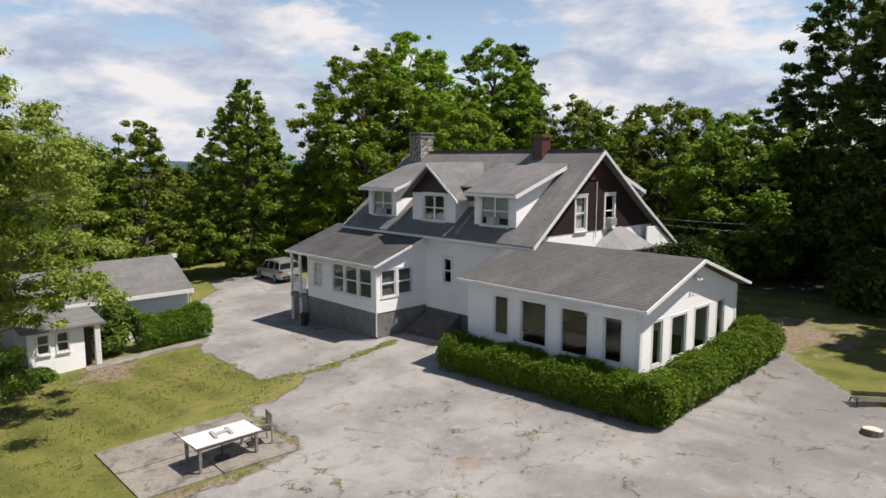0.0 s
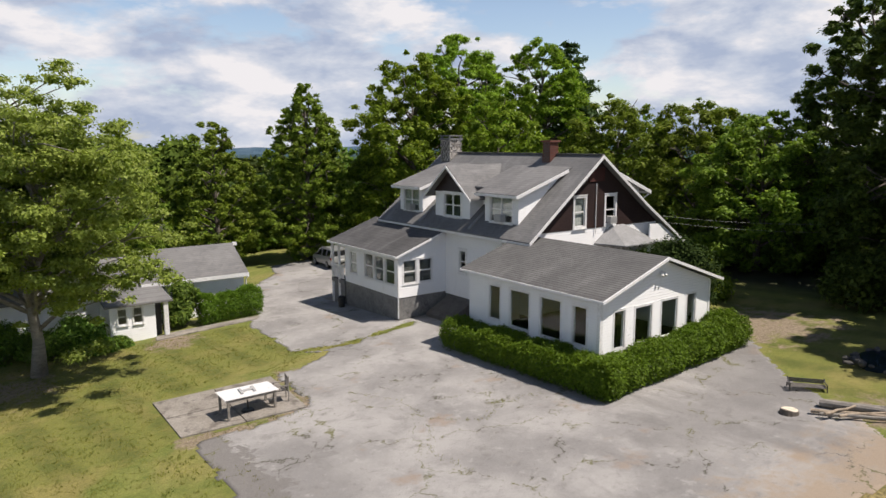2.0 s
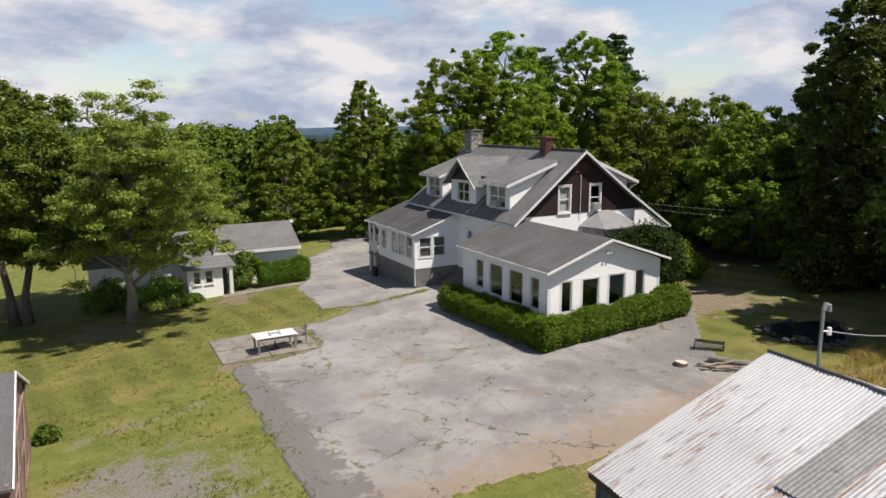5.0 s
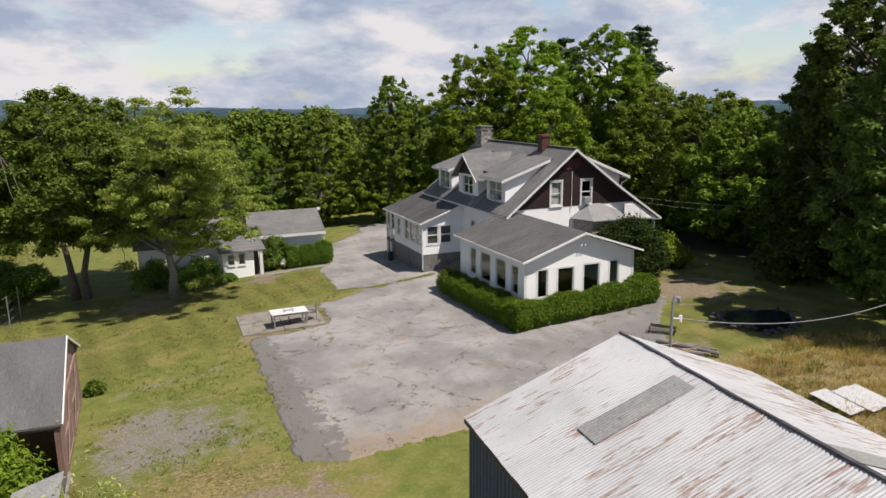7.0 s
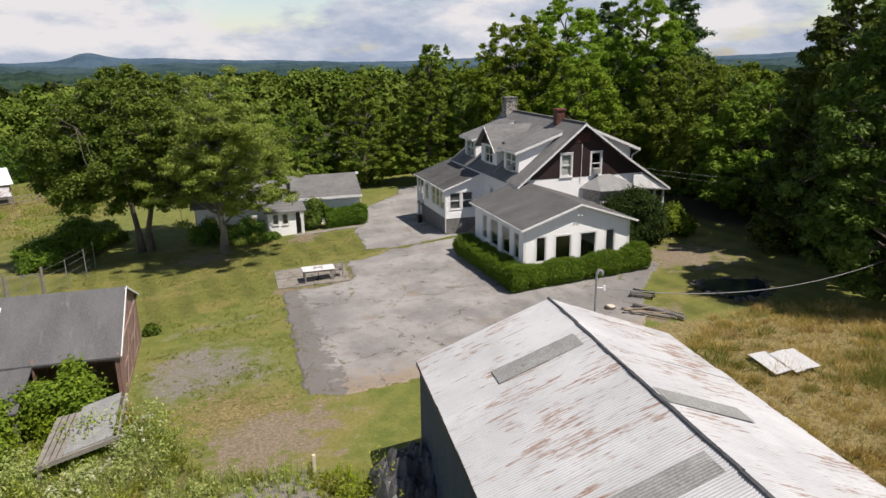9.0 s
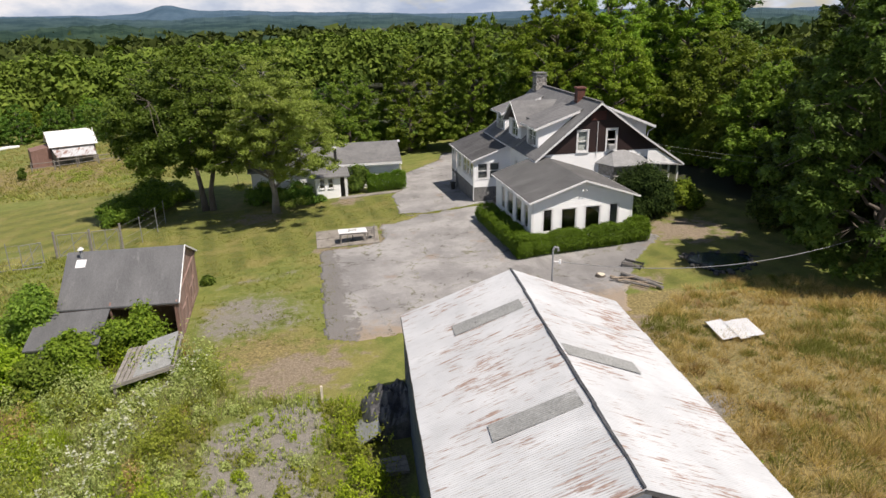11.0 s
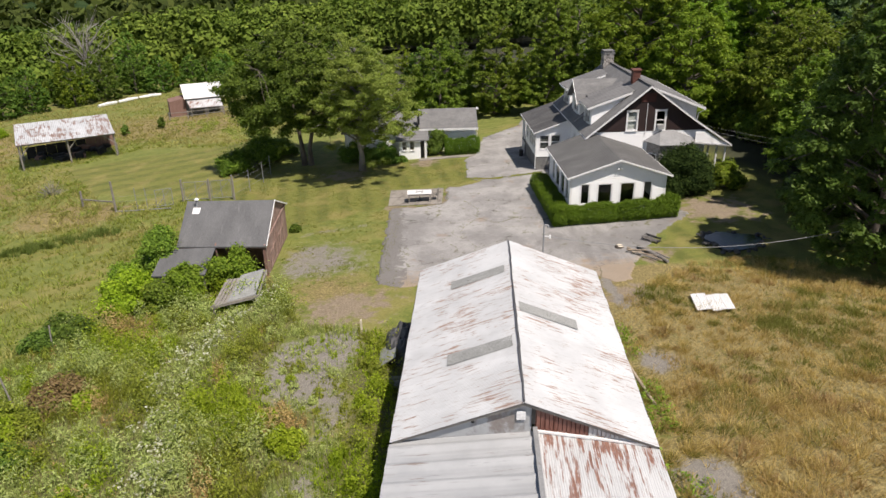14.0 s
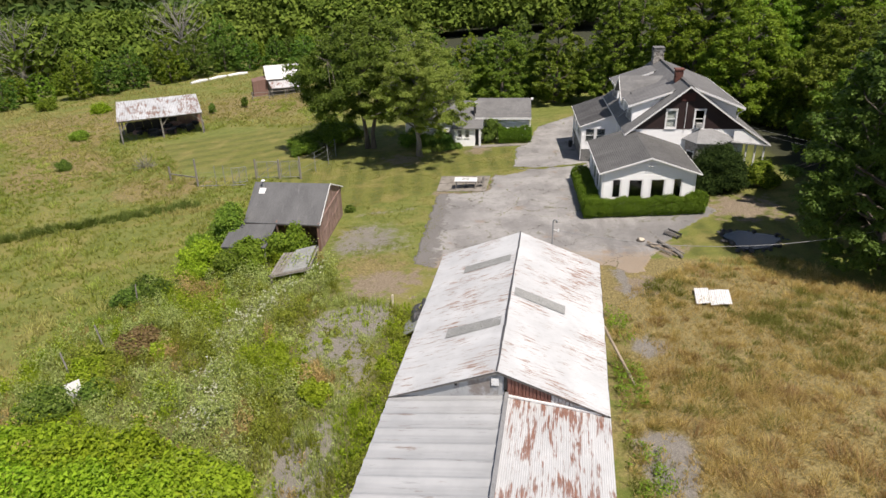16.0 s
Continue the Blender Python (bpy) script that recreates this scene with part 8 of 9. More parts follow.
for i, (x, y, r, h) in enumerate(((5.6, 31.3, 1.3, 2.0), (4.3, 31.6, 1.2, 1.8), (6.3, 30.5, 0.7, 0.9), (2.3, 33.0, 1.6, 2.0), (7.2, 30.6, 0.5, 0.6))):
    bush("shrub", 60 + i, r, h, 3200, 0.10, M_LEAF_DARK, "dark shrub under the ash tree", (x, y), group="shrubs under the ash")
for i, (x, y, r, h) in enumerate(((-7.0, 34.5, 2.6, 3.2), (-9.3, 32.0, 1.9, 2.4), (-6.0, 37.0, 2.0, 2.6))):
    bush("bush", 70 + i, r, h, 6000, 0.12, M_LEAF_MID, "overgrown green bush at the field gate", (x, y), group="bushes at the gate")
for i, (x, y, r, h, m, lb) in enumerate(((-35.8, 29.6, 0.9, 1.3, M_LEAF_DARK, "dark round bush in the field"), (-42.5, 43.8, 1.2, 1.4, M_LEAF, "green bush in the field"), (-29.6, 56.3, 0.5, 1.9, M_LEAF_DARK, "small upright cedar in the field"), (-25.9, 59.7, 0.5, 2.2, M_LEAF_DARK, "small upright cedar in the field"),
                                         (-62, 67, 1.8, 2.2, M_LEAF, "green bush in the field"), (-50, 62, 1.5, 1.8, M_LEAF_LIME, "lime-green bush in the field"), (-10.4, -1.4, 1.5, 1.3, M_LEAF_DARK, "dark sprawling bush along the old fence"), (-11.4, -2.6, 1.2, 1.0, M_LEAF_DARK, "dark sprawling bush along the old fence"),
                                         (-7.9, -8.1, 1.3, 1.2, M_DRY, "dry brown thicket in the weeds"), (-9.0, -10.3, 1.3, 1.5, M_LEAF_OLIVE, "olive thicket in the weeds"), (-9.0, -11.2, 0.9, 1.7, M_LEAF_LIME, "yellow-green vine over the old fence"), (-6.4, -8.6, 0.7, 0.7, M_LEAF_LIME, "broad-leaved plant in the weeds"), (3.0, -12.7, 0.7, 0.7, M_LEAF_LIME, "lime-green weed clump in the lane"))):
    bush("bush", 130 + i, r, h, 2600, 0.10, m, lb, (x, y), clumps=24)
for i, (x, y, r, h, m) in enumerate(((-6.0, 0.9, 1.2, 2.2, M_LEAF_MID), (-8.3, 1.7, 1.9, 2.9, M_LEAF_LIME), (-8.9, 3.3, 1.5, 2.4, M_LEAF), (-7.75, 5.1, 1.6, 5.4, M_LEAF_MID), (-5.1, 1.6, 1.2, 3.2, M_LEAF), (-2.9, 3.5, 1.45, 3.2, M_LEAF), (-0.4, 12.6, 0.38, 0.6, M_LEAF_DARK))):
    bush("bush", 80 + i, r, h, 5500, 0.105, m, "rank leafy bush growing round the old shed", (x, y), group="bushes round the shed")
for i, (x, y, r, h) in enumerate(((-0.9, -18.6, 1.6, 1.5), (0.9, -19.4, 1.4, 1.3), (-3.2, -18.2, 1.7, 1.8), (-5.6, -18.0, 1.6, 1.9), (-7.6, -17.6, 1.6, 1.9), (-9.6, -17.4, 1.6, 1.9), (-4.4, -20.2, 1.9, 2.2), (-1.6, -20.6, 1.8, 1.9), (-7.6, -20.0, 1.9, 2.2))):
    bush("bush", 90 + i, r, h, 4200, 0.125, M_LEAF_LIME, "bright green bramble bush in the weeds", (x, y), group="brambles", clumps=34)
bush("bush", 110, 1.3, 1.7, 4200, 0.10, M_LEAF_DARK, "dark bush in the weeds", (-9.6, -13.9))
bush("bush", 111, 0.8, 1.2, 2500, 0.10, M_LEAF_DARK, "dark bush in the weeds", (-7.9, -12.6))

# added bush that stands in for the tree's lowest branches
bush("underwood_bush", 199, 1.9, 3.8, 5200, 0.15, M_LEAF_SHADY, "bush standing in for low branches of the spreading tree", (35.4, 8.2), group="underwood", clumps=40)
rng = random.Random(31)
for i in range(34):
    k = i / 33
    x, y = 38.5 + 5.5 * math.sin(k * 3.0) + rng.uniform(-1.2, 1.2), -12 + 52 * k
    bush("underwood_bush", 200 + i, rng.uniform(1.7, 2.6), rng.uniform(2.4, 4.2), 900, 0.26, (M_LEAF_DARK, M_LEAF, M_LEAF_DARK)[i % 3], "leafy underwood bush along the wood edge", (x, y), group="underwood")
for i in range(16):
    x, y = 4 + i * 2.7 + rng.uniform(-1, 1), 56.5 + rng.uniform(-1.5, 1.5)
    bush("underwood_bush", 240 + i, rng.uniform(1.7, 2.6), rng.uniform(2.2, 3.6), 700, 0.28, (M_LEAF_DARK, M_LEAF)[i % 2], "leafy underwood bush along the wood edge", (x, y), group="underwood")

# wood edge and woods: copies of a few trees
protos = []
for i, (h, r, m) in enumerate(((12, 4.4, M_LEAF), (14, 4.8, M_LEAF_DARK), (10, 4.2, M_LEAF_DARK), (11, 4.6, M_LEAF_DARK), (8, 4.0, M_LEAF))):
    protos.append(broad_tree("wood_tree", 100 + i, h, r, 0.6, 3400, 0.39, m, clumps=60, full=0.6, distant=True, label="leafy tree of the surrounding wood", group="trees of the wood"))
EDGE = [(-95, 52), (-72, 70), (-56, 84), (-46, 98), (-30, 100), (-14, 84), (-8, 66), (2, 60), (12, 62), (24, 60), (34, 56), (44, 56), (54, 42), (52, 26), (49, 12), (47, 0), (46, -14), (44, -28)]
rng = random.Random(9)
spots = []
for (x0, y0), (x1, y1) in zip(EDGE, EDGE[1:]):
    ln = math.hypot(x1 - x0, y1 - y0)
    nxv, nyv = -(y1 - y0) / ln, (x1 - x0) / ln
    if nxv * (x0 - 0) + nyv * (y0 - 20) < 0:
        nxv, nyv = -nxv, -nyv
    for row in range(2 if x0 < 40 else 1):
        k = rng.uniform(0, 4)
        while k < ln:
            d = row * 6.5 + rng.uniform(-2.2, 2.2)
            spots.append((x0 + (x1 - x0) * k / ln + nxv * d, y0 + (y1 - y0) * k / ln + nyv * d, row))
            k += rng.uniform(4.2, 7.0) + row * 0.6
for i, (x, y, row) in enumerate(spots):
    p_ = protos[i] if i < len(protos) else protos[rng.randrange(len(protos))]
    s = rng.uniform(0.72, 1.1) * (0.66 if x < 30 else 0.80 if y < 40 else 0.95)
    m4 = Matrix.LocRotScale((x, y, level(x, y) - 0.15), Euler((0, 0, rng.uniform(0, 6.28))), None)
    if i < len(protos):
        p_.matrix_world = m4
        p_.scale = (1, 1, 1)
    else:
        c_ = copy_thing(p_, m4)
        c_.scale = (s, s, s * rng.uniform(0.85, 1.15))

# the far woods of the valley, one joined mass of crowns
rng = np.random.default_rng(77)
n = 5400
ang = rng.uniform(radians(18), radians(138), n)
dist = 120 + 1500 * rng.random(n) ** 2.2
x, y = 5 + np.cos(ang) * dist, 15 + np.sin(ang) * dist
okf = ~inside(x, y, [(-95, 52), (-72, 70), (-56, 84), (-46, 98), (-30, 100), (-14, 84), (20, 60), (60, 60), (60, -20), (-120, -20)])
okf &= (patchy(x, y, 5, 140) > 0.14) & ((dist > 300) | (ang > radians(72)))
x, y, dist = x[okf], y[okf], dist[okf]
M_LEAF_FAR = foliage("far_leaves", (0.036, 0.065, 0.013), (0.073, 0.113, 0.023), (0.113, 0.141, 0.034), rough=0.8, through_light=0.1)
M_LEAF_VALLEY = foliage("valley_leaves", (0.070, 0.123, 0.017), (0.148, 0.217, 0.033), (0.217, 0.266, 0.049), rough=0.8, through_light=0.2)
for lo, hi, per, sz, m_, nm in ((0, 190, 620, 0.088, M_LEAF_VALLEY, "green woods on the slope below the field"), (190, 320, 210, 0.155, M_LEAF_VALLEY, "green woods on the slope below the field"),
                                (320, 600, 50, 0.36, M_LEAF_FAR, "dull green woods filling the valley"), (600, 4000, 18, 0.72, M_LEAF_FAR, "dull green woods filling the valley")):
    sel = (dist >= lo) & (dist < hi)
    xs, ys, ds, m = x[sel], y[sel], dist[sel], int(sel.sum())
    sc = rng.uniform(2.8, 6.6, m) * (1 + 0.0016 * ds)
    hg = rng.uniform(5.0, 11.5, m) + 0.5 * sc
    puffs = 16
    pd = unit(rng.normal(size=(m, puffs, 3)))
    pd[:, :, 2] = np.abs(pd[:, :, 2]) * 1.1 - 0.1
    pk = rng.integers(0, puffs, (m, per))
    d = unit(rng.normal(size=(m, per, 3)) + np.array([0, 0, 0.5]))
    q = pd[np.arange(m)[:, None], pk] * 0.74 + d * (0.22 + 0.12 * rng.random((m, per, 1)))
    q = np.stack([xs, ys, rise(xs, ys) + hg * 0.42], -1)[:, None, :] + q * np.stack([sc, sc, hg * 0.58], -1)[:, None, :]
    nr = d + 0.45 * rng.normal(size=d.shape) + np.array([0, 0, 0.25])
    size = np.repeat(sc * sz, per) * (0.6 + 0.7 * rng.random(m * per))
    stuff("far_woods", raw_mesh("far_woods", leaves_at(rng, q.reshape(-1, 3), nr.reshape(-1, 3), size, 0.8), 3, m_), nm, "woods")

# hills along the skyline, blue haze mixed into their colour


def grain_len(t):
    """Distance of a place from the middle of the yard."""
    n = t.nodes.new("ShaderNodeVectorMath")
    n.operation = "LENGTH"
    t.links.new(place(t), n.inputs[0])
    return n.outputs["Value"]


m_hill, t, p = shader("haze_tinted_hills")
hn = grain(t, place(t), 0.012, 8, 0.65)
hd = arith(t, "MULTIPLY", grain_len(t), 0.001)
# base colour turns bluer and paler with distance, in place of haze
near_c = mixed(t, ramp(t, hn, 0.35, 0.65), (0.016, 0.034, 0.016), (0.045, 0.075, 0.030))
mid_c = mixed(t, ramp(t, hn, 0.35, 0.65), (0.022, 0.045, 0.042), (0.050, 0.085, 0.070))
hazed_c = mixed(t, ramp(t, hn, 0.35, 0.65), (0.060, 0.105, 0.150), (0.085, 0.135, 0.185))
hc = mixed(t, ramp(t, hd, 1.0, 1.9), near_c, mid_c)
t.links.new(mixed(t, ramp(t, hd, 2.0, 3.0), hc, hazed_c), p.inputs["Base Color"])
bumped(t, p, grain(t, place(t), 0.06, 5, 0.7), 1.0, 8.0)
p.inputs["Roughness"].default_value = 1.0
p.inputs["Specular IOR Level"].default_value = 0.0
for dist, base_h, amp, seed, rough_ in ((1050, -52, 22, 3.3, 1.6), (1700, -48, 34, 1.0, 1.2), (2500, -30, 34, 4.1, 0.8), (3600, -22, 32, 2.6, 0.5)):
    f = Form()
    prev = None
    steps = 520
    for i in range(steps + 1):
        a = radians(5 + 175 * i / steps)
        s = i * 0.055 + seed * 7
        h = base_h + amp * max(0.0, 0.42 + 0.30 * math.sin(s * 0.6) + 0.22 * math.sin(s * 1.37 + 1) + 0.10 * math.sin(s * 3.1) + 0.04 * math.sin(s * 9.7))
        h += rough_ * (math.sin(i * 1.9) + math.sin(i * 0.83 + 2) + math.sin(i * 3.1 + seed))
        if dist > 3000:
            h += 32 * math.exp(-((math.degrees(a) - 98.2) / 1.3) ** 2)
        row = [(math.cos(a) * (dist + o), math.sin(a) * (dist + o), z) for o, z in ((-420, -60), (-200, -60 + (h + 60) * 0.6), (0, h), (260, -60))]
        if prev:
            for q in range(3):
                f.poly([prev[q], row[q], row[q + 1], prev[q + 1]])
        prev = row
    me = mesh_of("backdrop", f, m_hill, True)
    tagged(new("backdrop", me), "wooded hills along the skyline with blue haze painted in", "hills", kind="structure")

# grass, weeds and flowers
rng = np.random.default_rng(4)
MEADOW_E = [(16.8, -40), (42, -40), (40, -8), (31, -2), (30, 1.5), (24.5, 1.0), (21.8, -0.8), (19.8, -2.2), (17.6, -6), (16.9, -17)]
x, y = scatter(rng, MEADOW_E, 30)
pt = patchy(x, y, 2, 2.6)
okg = rng.random(len(x)) < np.where(np.hypot(x - 18.3, y + 9.6) < 1.3, 0.1, np.where(np.hypot(x - 18.4, y + 15.5) < 1.7, 0.12, 1.0)) * np.clip(0.4 + 0.9 * pt, 0, 1)
x, y, pt = x[okg], y[okg], pt[okg]
dry = patchy(x, y, 7, 1.9) + 0.35 * rng.random(len(x)) + 0.10 * (y < -8) > 0.54
h = 0.22 + 0.38 * pt
stuff("dry_grass", raw_mesh("dry_grass", blades(rng, x[dry], y[dry], h[dry] * 0.75, 0.014, 5, 0.6), 3, M_HAY), "tall dry golden meadow grass", "grass")
stuff("meadow_grass", raw_mesh("meadow_grass", blades(rng, x[~dry], y[~dry], h[~dry] * 0.6, 0.014, 4, 0.5), 3, M_MEADOW), "green meadow grass between the dry stalks", "grass")

x, y = scatter(rng, MEADOW_E, 2.6)
sel = (np.hypot(x - 19.2, y + 9.0) > 1.4) & ~inside(x, y, PAD) & ~inside(x, y, [(22.3, -5.4), (24.6, -5.4), (24.6, -2.6), (22.3, -2.6)]) & (patchy(x, y, 51, 2.2) > 0.2) & ((y < -6) | (x > 20.2))
x, y = x[sel], y[sel]
mix = patchy(x, y, 52, 3.6) + 0.22 * rng.normal(size=len(x)) - 0.03 * np.clip(y + 9, -9, 9) - 0.05 * np.clip(19 - x, 0, 3) * 4
size = rng.uniform(0.25, 0.62, len(x)) * (0.7 + 0.5 * patchy(x, y, 53, 4.0))
for lo, hi, m_, nm in ((0.30, 0.84, M_HAY, "lodged golden tussocks of the meadow"), (0.84, 9, M_BROWN_GRASS, "rust-brown seeding tussocks of the meadow"), (-9, 0.30, M_MEADOW, "green tussocks of the meadow")):
    k = (mix >= lo) & (mix < hi)
    stuff("tussocks", raw_mesh("tussocks", tussocks(rng, x[k], y[k], size[k] * 1.1, size[k] * 0.95, 95, 0.0125), 3, m_), nm, "grass")

WEEDS = [(-16, -34), (8.6, -34), (7.6, -18), (7.8, -7), (6.4, -4), (2.2, -2.4), (0.6, 1.2), (-0.6, 3.4), (-4, 1.8), (-9.5, 0.4), (-13, -5)]
x, y = scatter(rng, WEEDS, 30)
lane_d = np.where(inside(x, y, LANE), away(x, y, LANE + LANE[:1]), 0)
keep = rng.random(len(x)) < np.where(lane_d > 0.25, np.where(patchy(x, y, 3, 0.9) > 0.44, 1.0, 0.10), 1.0)
x, y = x[keep], y[keep]
pt, tall = patchy(x, y, 9, 1.5), patchy(x, y, 4, 3.4)
h = (0.15 + 0.85 * tall * (0.3 + 0.7 * pt)) * np.where(x > 5.5, 0.65, 1.0)
m = 3
X, Y, H = np.repeat(x, m), np.repeat(y, m), np.repeat(h, m)
pos = np.stack([X + rng.normal(size=len(X)) * 0.07, Y + rng.normal(size=len(X)) * 0.07, rise(X, Y) + H * rng.random(len(X)) ** 0.6], -1)
nr = rng.normal(size=pos.shape) * 0.7 + np.array([0, 0, 0.8])
q = leaves_at(rng, pos, nr, 0.062 * (0.6 + 0.9 * rng.random(len(pos))), 0.40)


UMBELS = ([(-1.2, -1.4), (-2.3, -4.5), (-2.8, -7.6)], [(-2.6, -11.2), (-1.4, -14.6)])


def plant_kind(x, y, jitter):
    """Which plants grow at a place: 0 lime, 1 grey-green, 2 dark green, 3 dead."""
    a, b = patchy(x, y, 12, 2.3) + jitter, patchy(x, y, 31, 1.7) + jitter
    k = np.where(a > 0.66, 0, np.where(a < 0.36, 2, 1))
    k = np.where((b > 0.84) & (x < 4), 3, k)
    white = np.minimum(away(x, y, UMBELS[0]), away(x, y, UMBELS[1])) < 1.2
    return np.where(white, 1, np.where((x > 5.4) & (k != 0), np.where(b > 0.5, 0, 2), k))


kind1 = plant_kind(x, y, 0.05 * rng.normal(size=len(x)))
kinds = np.repeat(kind1, m)
stalks = blades(rng, x, y, h * 1.25, 0.013, 5, 0.22)
kind5 = np.repeat(kind1, 5)
for i, (m_, nm) in enumerate(((M_LEAF_LIME, "bright leafy weeds over the old yard"), (M_WEED, "grey-green tall weeds over the old yard"), (M_LEAF_OLIVE, "olive green weeds over the old yard"), (M_HAY, "dead brown weeds over the old yard"))):
    stuff("weeds", raw_mesh("weeds", np.concatenate([q[kinds == i], stalks[kind5 == i]]), 3, m_), nm, "weeds")
fl = (np.minimum(away(x, y, UMBELS[0]), away(x, y, UMBELS[1])) + 1.1 * rng.random(len(x)) - 0.9 * patchy(x, y, 21, 1.2) < 1.0) | (np.hypot((x - 0.2) / 1.6, (y - 1.2) / 1.4) < 1)
fx, fy, fh = x[fl][::2], y[fl][::2], h[fl][::2]
pos = np.stack([fx, fy, rise(fx, fy) + fh * 1.15 + 0.08], -1)
pos = np.repeat(pos, 3, 0) + rng.normal(size=(len(pos) * 3, 3)) * 0.05
stuff("white_flowers", raw_mesh("white_flowers", leaves_at(rng, pos, rng.normal(size=pos.shape) * 0.35 + np.array([0, 0, 1]), 0.056 * (0.6 + 0.8 * rng.random(len(pos))), 0.9), 3, M_FLOWER), "white flowering umbels among the weeds", "flowers")

# lush weeds along the barn's east wall
ex, ey = scatter(rng, [(16.2, -26), (18.0, -26), (18.4, -12), (18.6, -6), (17.6, -5)], 40)
ok_e = (np.hypot(ex - 18.3, ey + 9.6) > 1.1) & (np.hypot(ex - 18.4, ey + 15.5) > 1.4) & (patchy(ex, ey, 41, 1.6) > 0.35) & (ex > 16.6 + 0.094 * (ey + 11))
ex, ey = np.repeat(ex[ok_e], 4), np.repeat(ey[ok_e], 4)
eh = 0.5 * patchy(ex, ey, 4, 1.6) + 0.15
ep = np.stack([ex + rng.normal(size=len(ex)) * 0.09, ey + rng.normal(size=len(ex)) * 0.09, rise(ex, ey) + eh * rng.random(len(ex)) ** 0.6], -1)
stuff("weeds", raw_mesh("weeds", leaves_at(rng, ep, rng.normal(size=ep.shape) * 0.7 + np.array([0, 0, 0.8]), 0.07 * (0.6 + 0.9 * rng.random(len(ep))), 0.42), 3, M_LEAF), "green weeds along the barn wall", "weeds")

# taller weed clumps standing out of the rest
x, y = scatter(rng, WEEDS, 1.3)
sel = ~inside(x, y, LANE) | (rng.random(len(x)) < 0.5)
x, y = x[sel], y[sel]
k = 230
R = rng.uniform(0.25, 1.0, len(x)) * (0.6 + 0.7 * patchy(x, y, 17, 3.0)) * np.where(plant_kind(x, y, 0.0) == 2, 1.25, 0.9)
H = R * rng.uniform(1.2, 2.2, len(x)) + 0.35
by_lane = np.clip(away(x, y, LANE + LANE[:1]) / 1.4, 0.3, 1)
R, H = R * by_lane, H * by_lane
R, H = np.where(inside(x, y, LANE), R * 0.5, R), np.where(inside(x, y, LANE), H * 0.32, H)
d = unit(rng.normal(size=(len(x), k, 3)))
d[:, :, 2] = np.abs(d[:, :, 2])
pos = np.stack([x, y, rise(x, y)], -1)[:, None, :] + d * np.stack([R, R, H], -1)[:, None, :] * (0.55 + 0.5 * rng.random((len(x), k, 1)))
nr = d * 0.6 + 0.6 * rng.normal(size=d.shape) + np.array([0, 0, 0.5])
q = leaves_at(rng, pos.reshape(-1, 3), nr.reshape(-1, 3), 0.060 * (0.6 + 0.9 * rng.random(len(x) * k)), 0.42)
kind = np.repeat(plant_kind(x, y, 0.06 * rng.normal(size=len(x))), k)
for i, (m_, nm) in enumerate(((M_LEAF_LIME, "lime-green clumps of tall weeds"), (M_WEED, "grey-green clumps of tall weeds"), (M_LEAF_OLIVE, "olive green clumps of tall weeds"), (M_HAY, "dry brown clumps of dead weeds"))):
    stuff("weed_clumps", raw_mesh("weed_clumps", q[kind == i], 3, m_), nm, "weeds")

# short lawn grass and the tufts along the asphalt joints
x, y = scatter(rng, [(-7, 10), (6.0, 14.6), (6.1, 21.2), (13.1, 22.6), (13.4, 29.4), (8.8, 30.1), (-7, 31)], 26)
stuff("lawn_grass", raw_mesh("lawn_grass", blades(rng, x, y, 0.035 + 0.05 * patchy(x, y, 3, 1.2), 0.018, 4, 0.7), 3, M_LAWN), "short mown lawn grass", "grass")
x, y = scatter(rng, [(-0.5, 1.4), (6.2, 2.0), (6.9, 12), (6.2, 15.8), (-0.5, 13)], 30)
sel = patchy(x, y, 14, 1.1) > np.where(inside(x, y, YARD), 0.60, 0.42)
x, y = x[sel], y[sel]
stuff("lawn_grass", raw_mesh("lawn_grass", blades(rng, x, y, 0.05 + 0.07 * patchy(x, y, 3, 1.2), 0.018, 4, 0.7), 3, M_LAWN), "thin grass growing through the gravel", "grass")
pts = []
for line, w_, dens in (([(13.0, 22.9), (15.0, 22.2), (17.5, 22.4), (19.6, 22.9)], 0.22, 60), ([(11.0, 21.0), (13.4, 22.2)], 0.3, 60), ([(6.5, 16.4), (10.5, 15.9)], 0.22, 30), ([(10.9, 16.6), (11.2, 20.6)], 0.15, 25), ([(6.4, 3.0), (6.8, 8.0), (7.1, 13.5)], 0.16, 18),
                       ([(12.3, 16.5), (13.2, 14.2), (13.0, 12.2), (14.2, 10.8)], 0.05, 14), ([(13.0, 12.2), (11.6, 10.0), (11.8, 8.4)], 0.05, 12), ([(14.2, 10.8), (15.8, 11.6), (17.2, 11.2)], 0.10, 22), ([(9.5, 6.0), (10.6, 4.4)], 0.2, 14), ([(6.4, 1.9), (10.4, 1.2), (14.2, 0.5)], 0.2, 24)):
    for (x0, y0), (x1, y1) in zip(line, line[1:]):
        n_ = int(math.hypot(x1 - x0, y1 - y0) * dens)
        s = rng.random(n_)
        pts.append(np.stack([x0 + (x1 - x0) * s + rng.normal(size=n_) * w_, y0 + (y1 - y0) * s + rng.normal(size=n_) * w_], -1))
pts = np.concatenate(pts)
stuff("joint_weeds", raw_mesh("joint_weeds", blades(rng, pts[:, 0], pts[:, 1], 0.03 + 0.06 * rng.random(len(pts)), 0.014, 4, 0.8), 3, M_LAWN), "small weeds growing in the asphalt joints", "weeds")

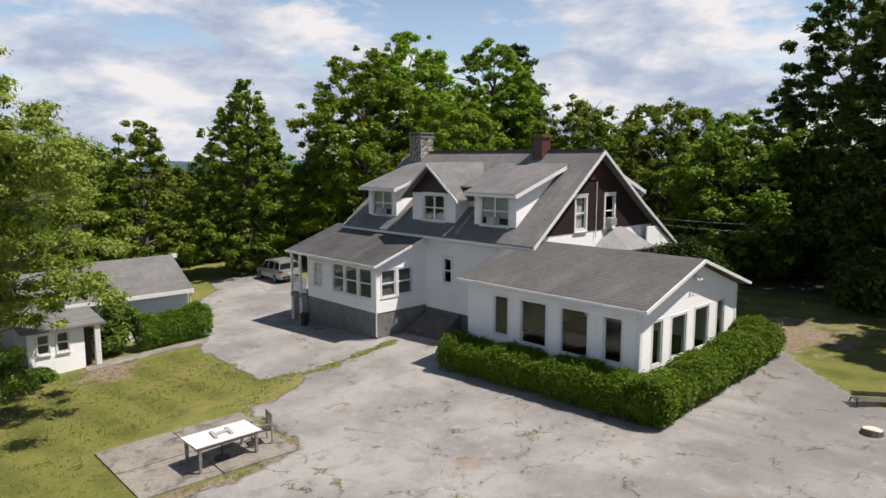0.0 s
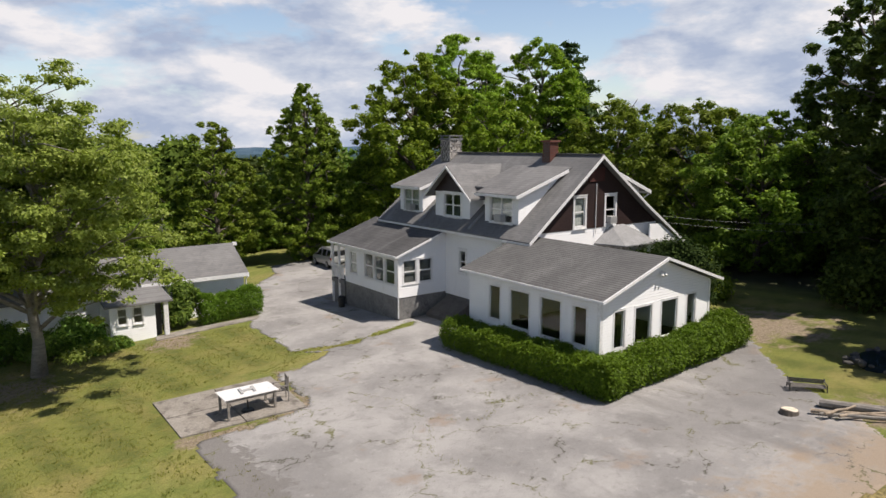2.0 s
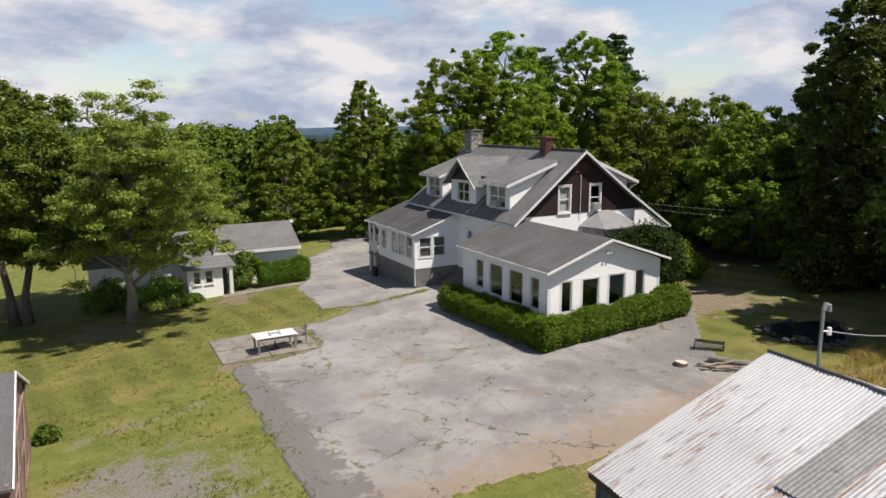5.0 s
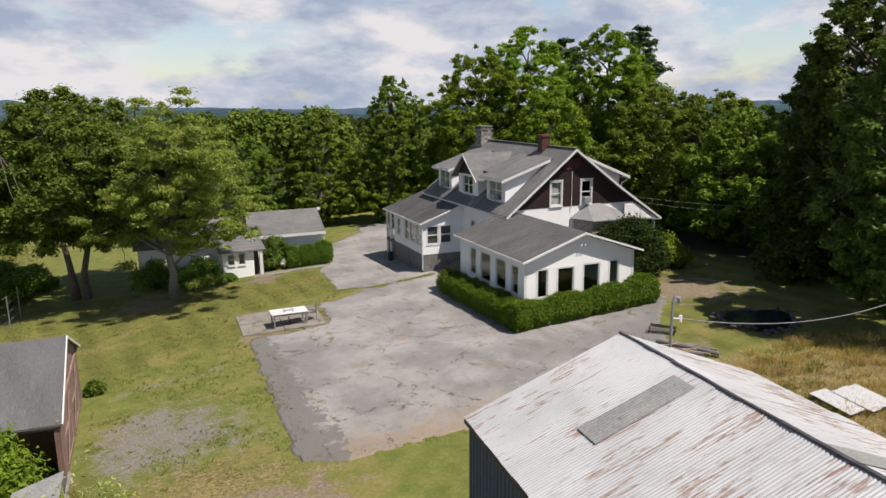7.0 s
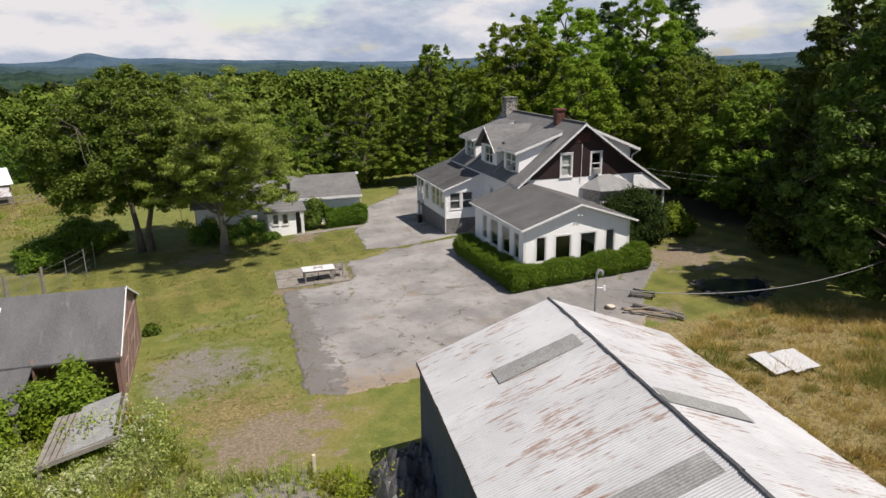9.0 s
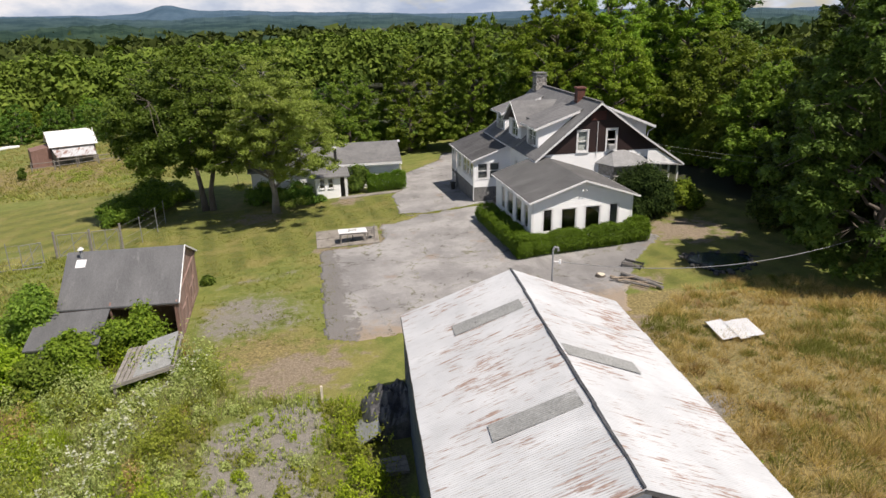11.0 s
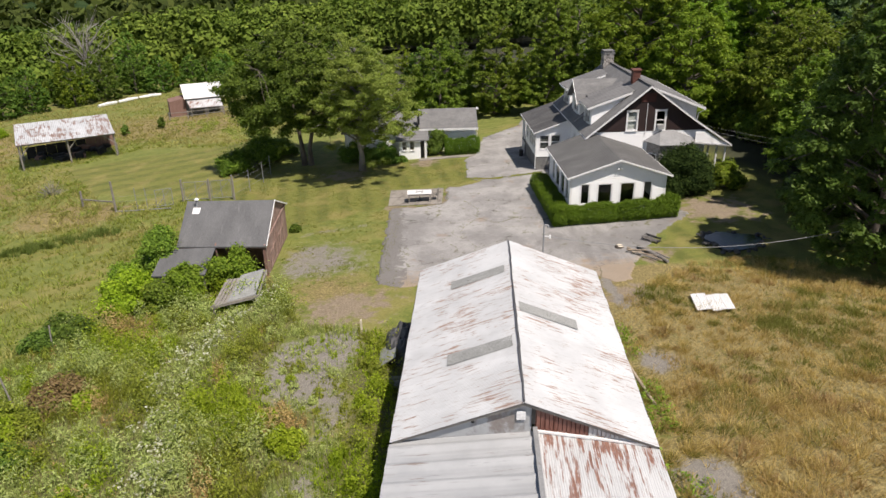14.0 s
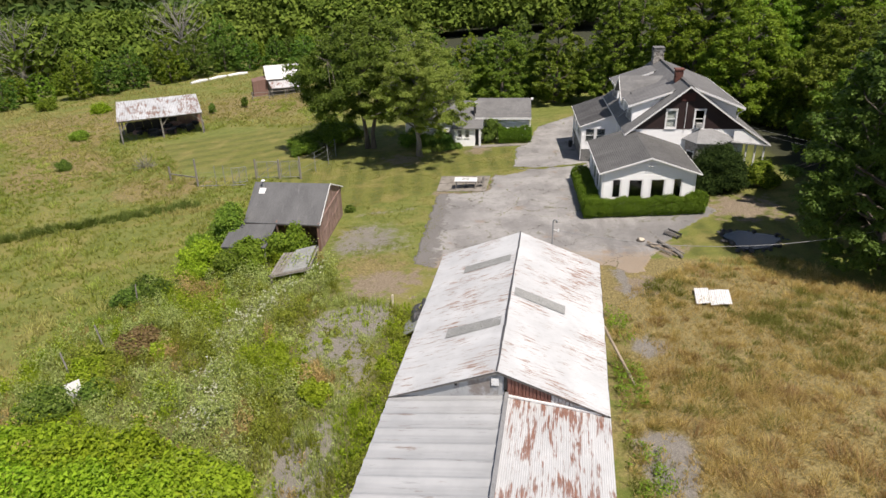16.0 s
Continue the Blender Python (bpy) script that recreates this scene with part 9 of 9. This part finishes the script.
FIELD = [(-13, -34), (-9.6, 0), (-8.6, 8), (-8.8, 22), (-20, 25), (-30, 40), (-24, 47), (-13, 44), (-7, 52), (-10, 66), (-16, 82), (-30, 97), (-46, 95), (-58, 80), (-80, 62), (-80, -34)]
x, y = scatter(rng, FIELD, 5)
okg = rng.random(len(x)) < np.clip(1.4 - np.hypot(x + 10, y - 10) / 90, 0.25, 1)
x, y = x[okg], y[okg]
pt = patchy(x, y, 6, 4.5)
dry = (patchy(x, y, 8, 7.5) + 0.25 * rng.random(len(x)) > 0.70) | ((y > 46) & (patchy(x, y, 8, 5) > 0.3))
h = 0.16 + 0.30 * pt
stuff("dry_grass", raw_mesh("dry_grass", blades(rng, x[dry], y[dry], h[dry], 0.035, 5, 0.6), 3, M_STRAW), "pale dry grass of the sloping field", "grass")
stuff("meadow_grass", raw_mesh("meadow_grass", blades(rng, x[~dry], y[~dry], h[~dry], 0.035, 5, 0.6), 3, M_FIELD), "rough green grass of the sloping field", "grass")

# rank dark grass along the ditch, and rough tussocks over the field
ditch = [(-40, 3.4), (-28.4, 9.0), (-25.3, 10.9), (-21.0, 13.0), (-15.4, 16.0)]
x, y = scatter(rng, [(-42, 0), (-14, 13), (-13, 19), (-42, 8)], 5)
sel = away(x, y, ditch) + 0.5 * rng.random(len(x)) < 1.0
x, y = x[sel], y[sel]
stuff("tussocks", raw_mesh("tussocks", tussocks(rng, x, y, 0.3 + 0.3 * rng.random(len(x)), 0.5 + 0.4 * rng.random(len(x)), 40, 0.03), 3, M_DITCH), "rank dark grass along the ditch", "grass")
x, y = scatter(rng, FIELD, 0.55)
sel = (away(x, y, ditch) > 1.2) & (np.hypot(x + 10, y - 5) < 62) & ~inside(x, y, [(-45, -4), (-28.4, 6.2), (-12, 14), (-9, 18), (-10, 20), (-28.4, 8.6), (-45, 1)]) & (patchy(x, y, 61, 3.5) > 0.35)
x, y = x[sel], y[sel]
k = patchy(x, y, 62, 5.0) + 0.2 * rng.normal(size=len(x)) > 0.62
size = rng.uniform(0.3, 0.65, len(x))
stuff("tussocks", raw_mesh("tussocks", tussocks(rng, x[k], y[k], size[k] * 1.3, size[k], 34, 0.035), 3, M_STRAW), "pale seeding tussocks of the sloping field", "grass")
stuff("tussocks", raw_mesh("tussocks", tussocks(rng, x[~k], y[~k], size[~k] * 1.3, size[~k], 34, 0.035), 3, M_FIELD), "green tussocks of the sloping field", "grass")
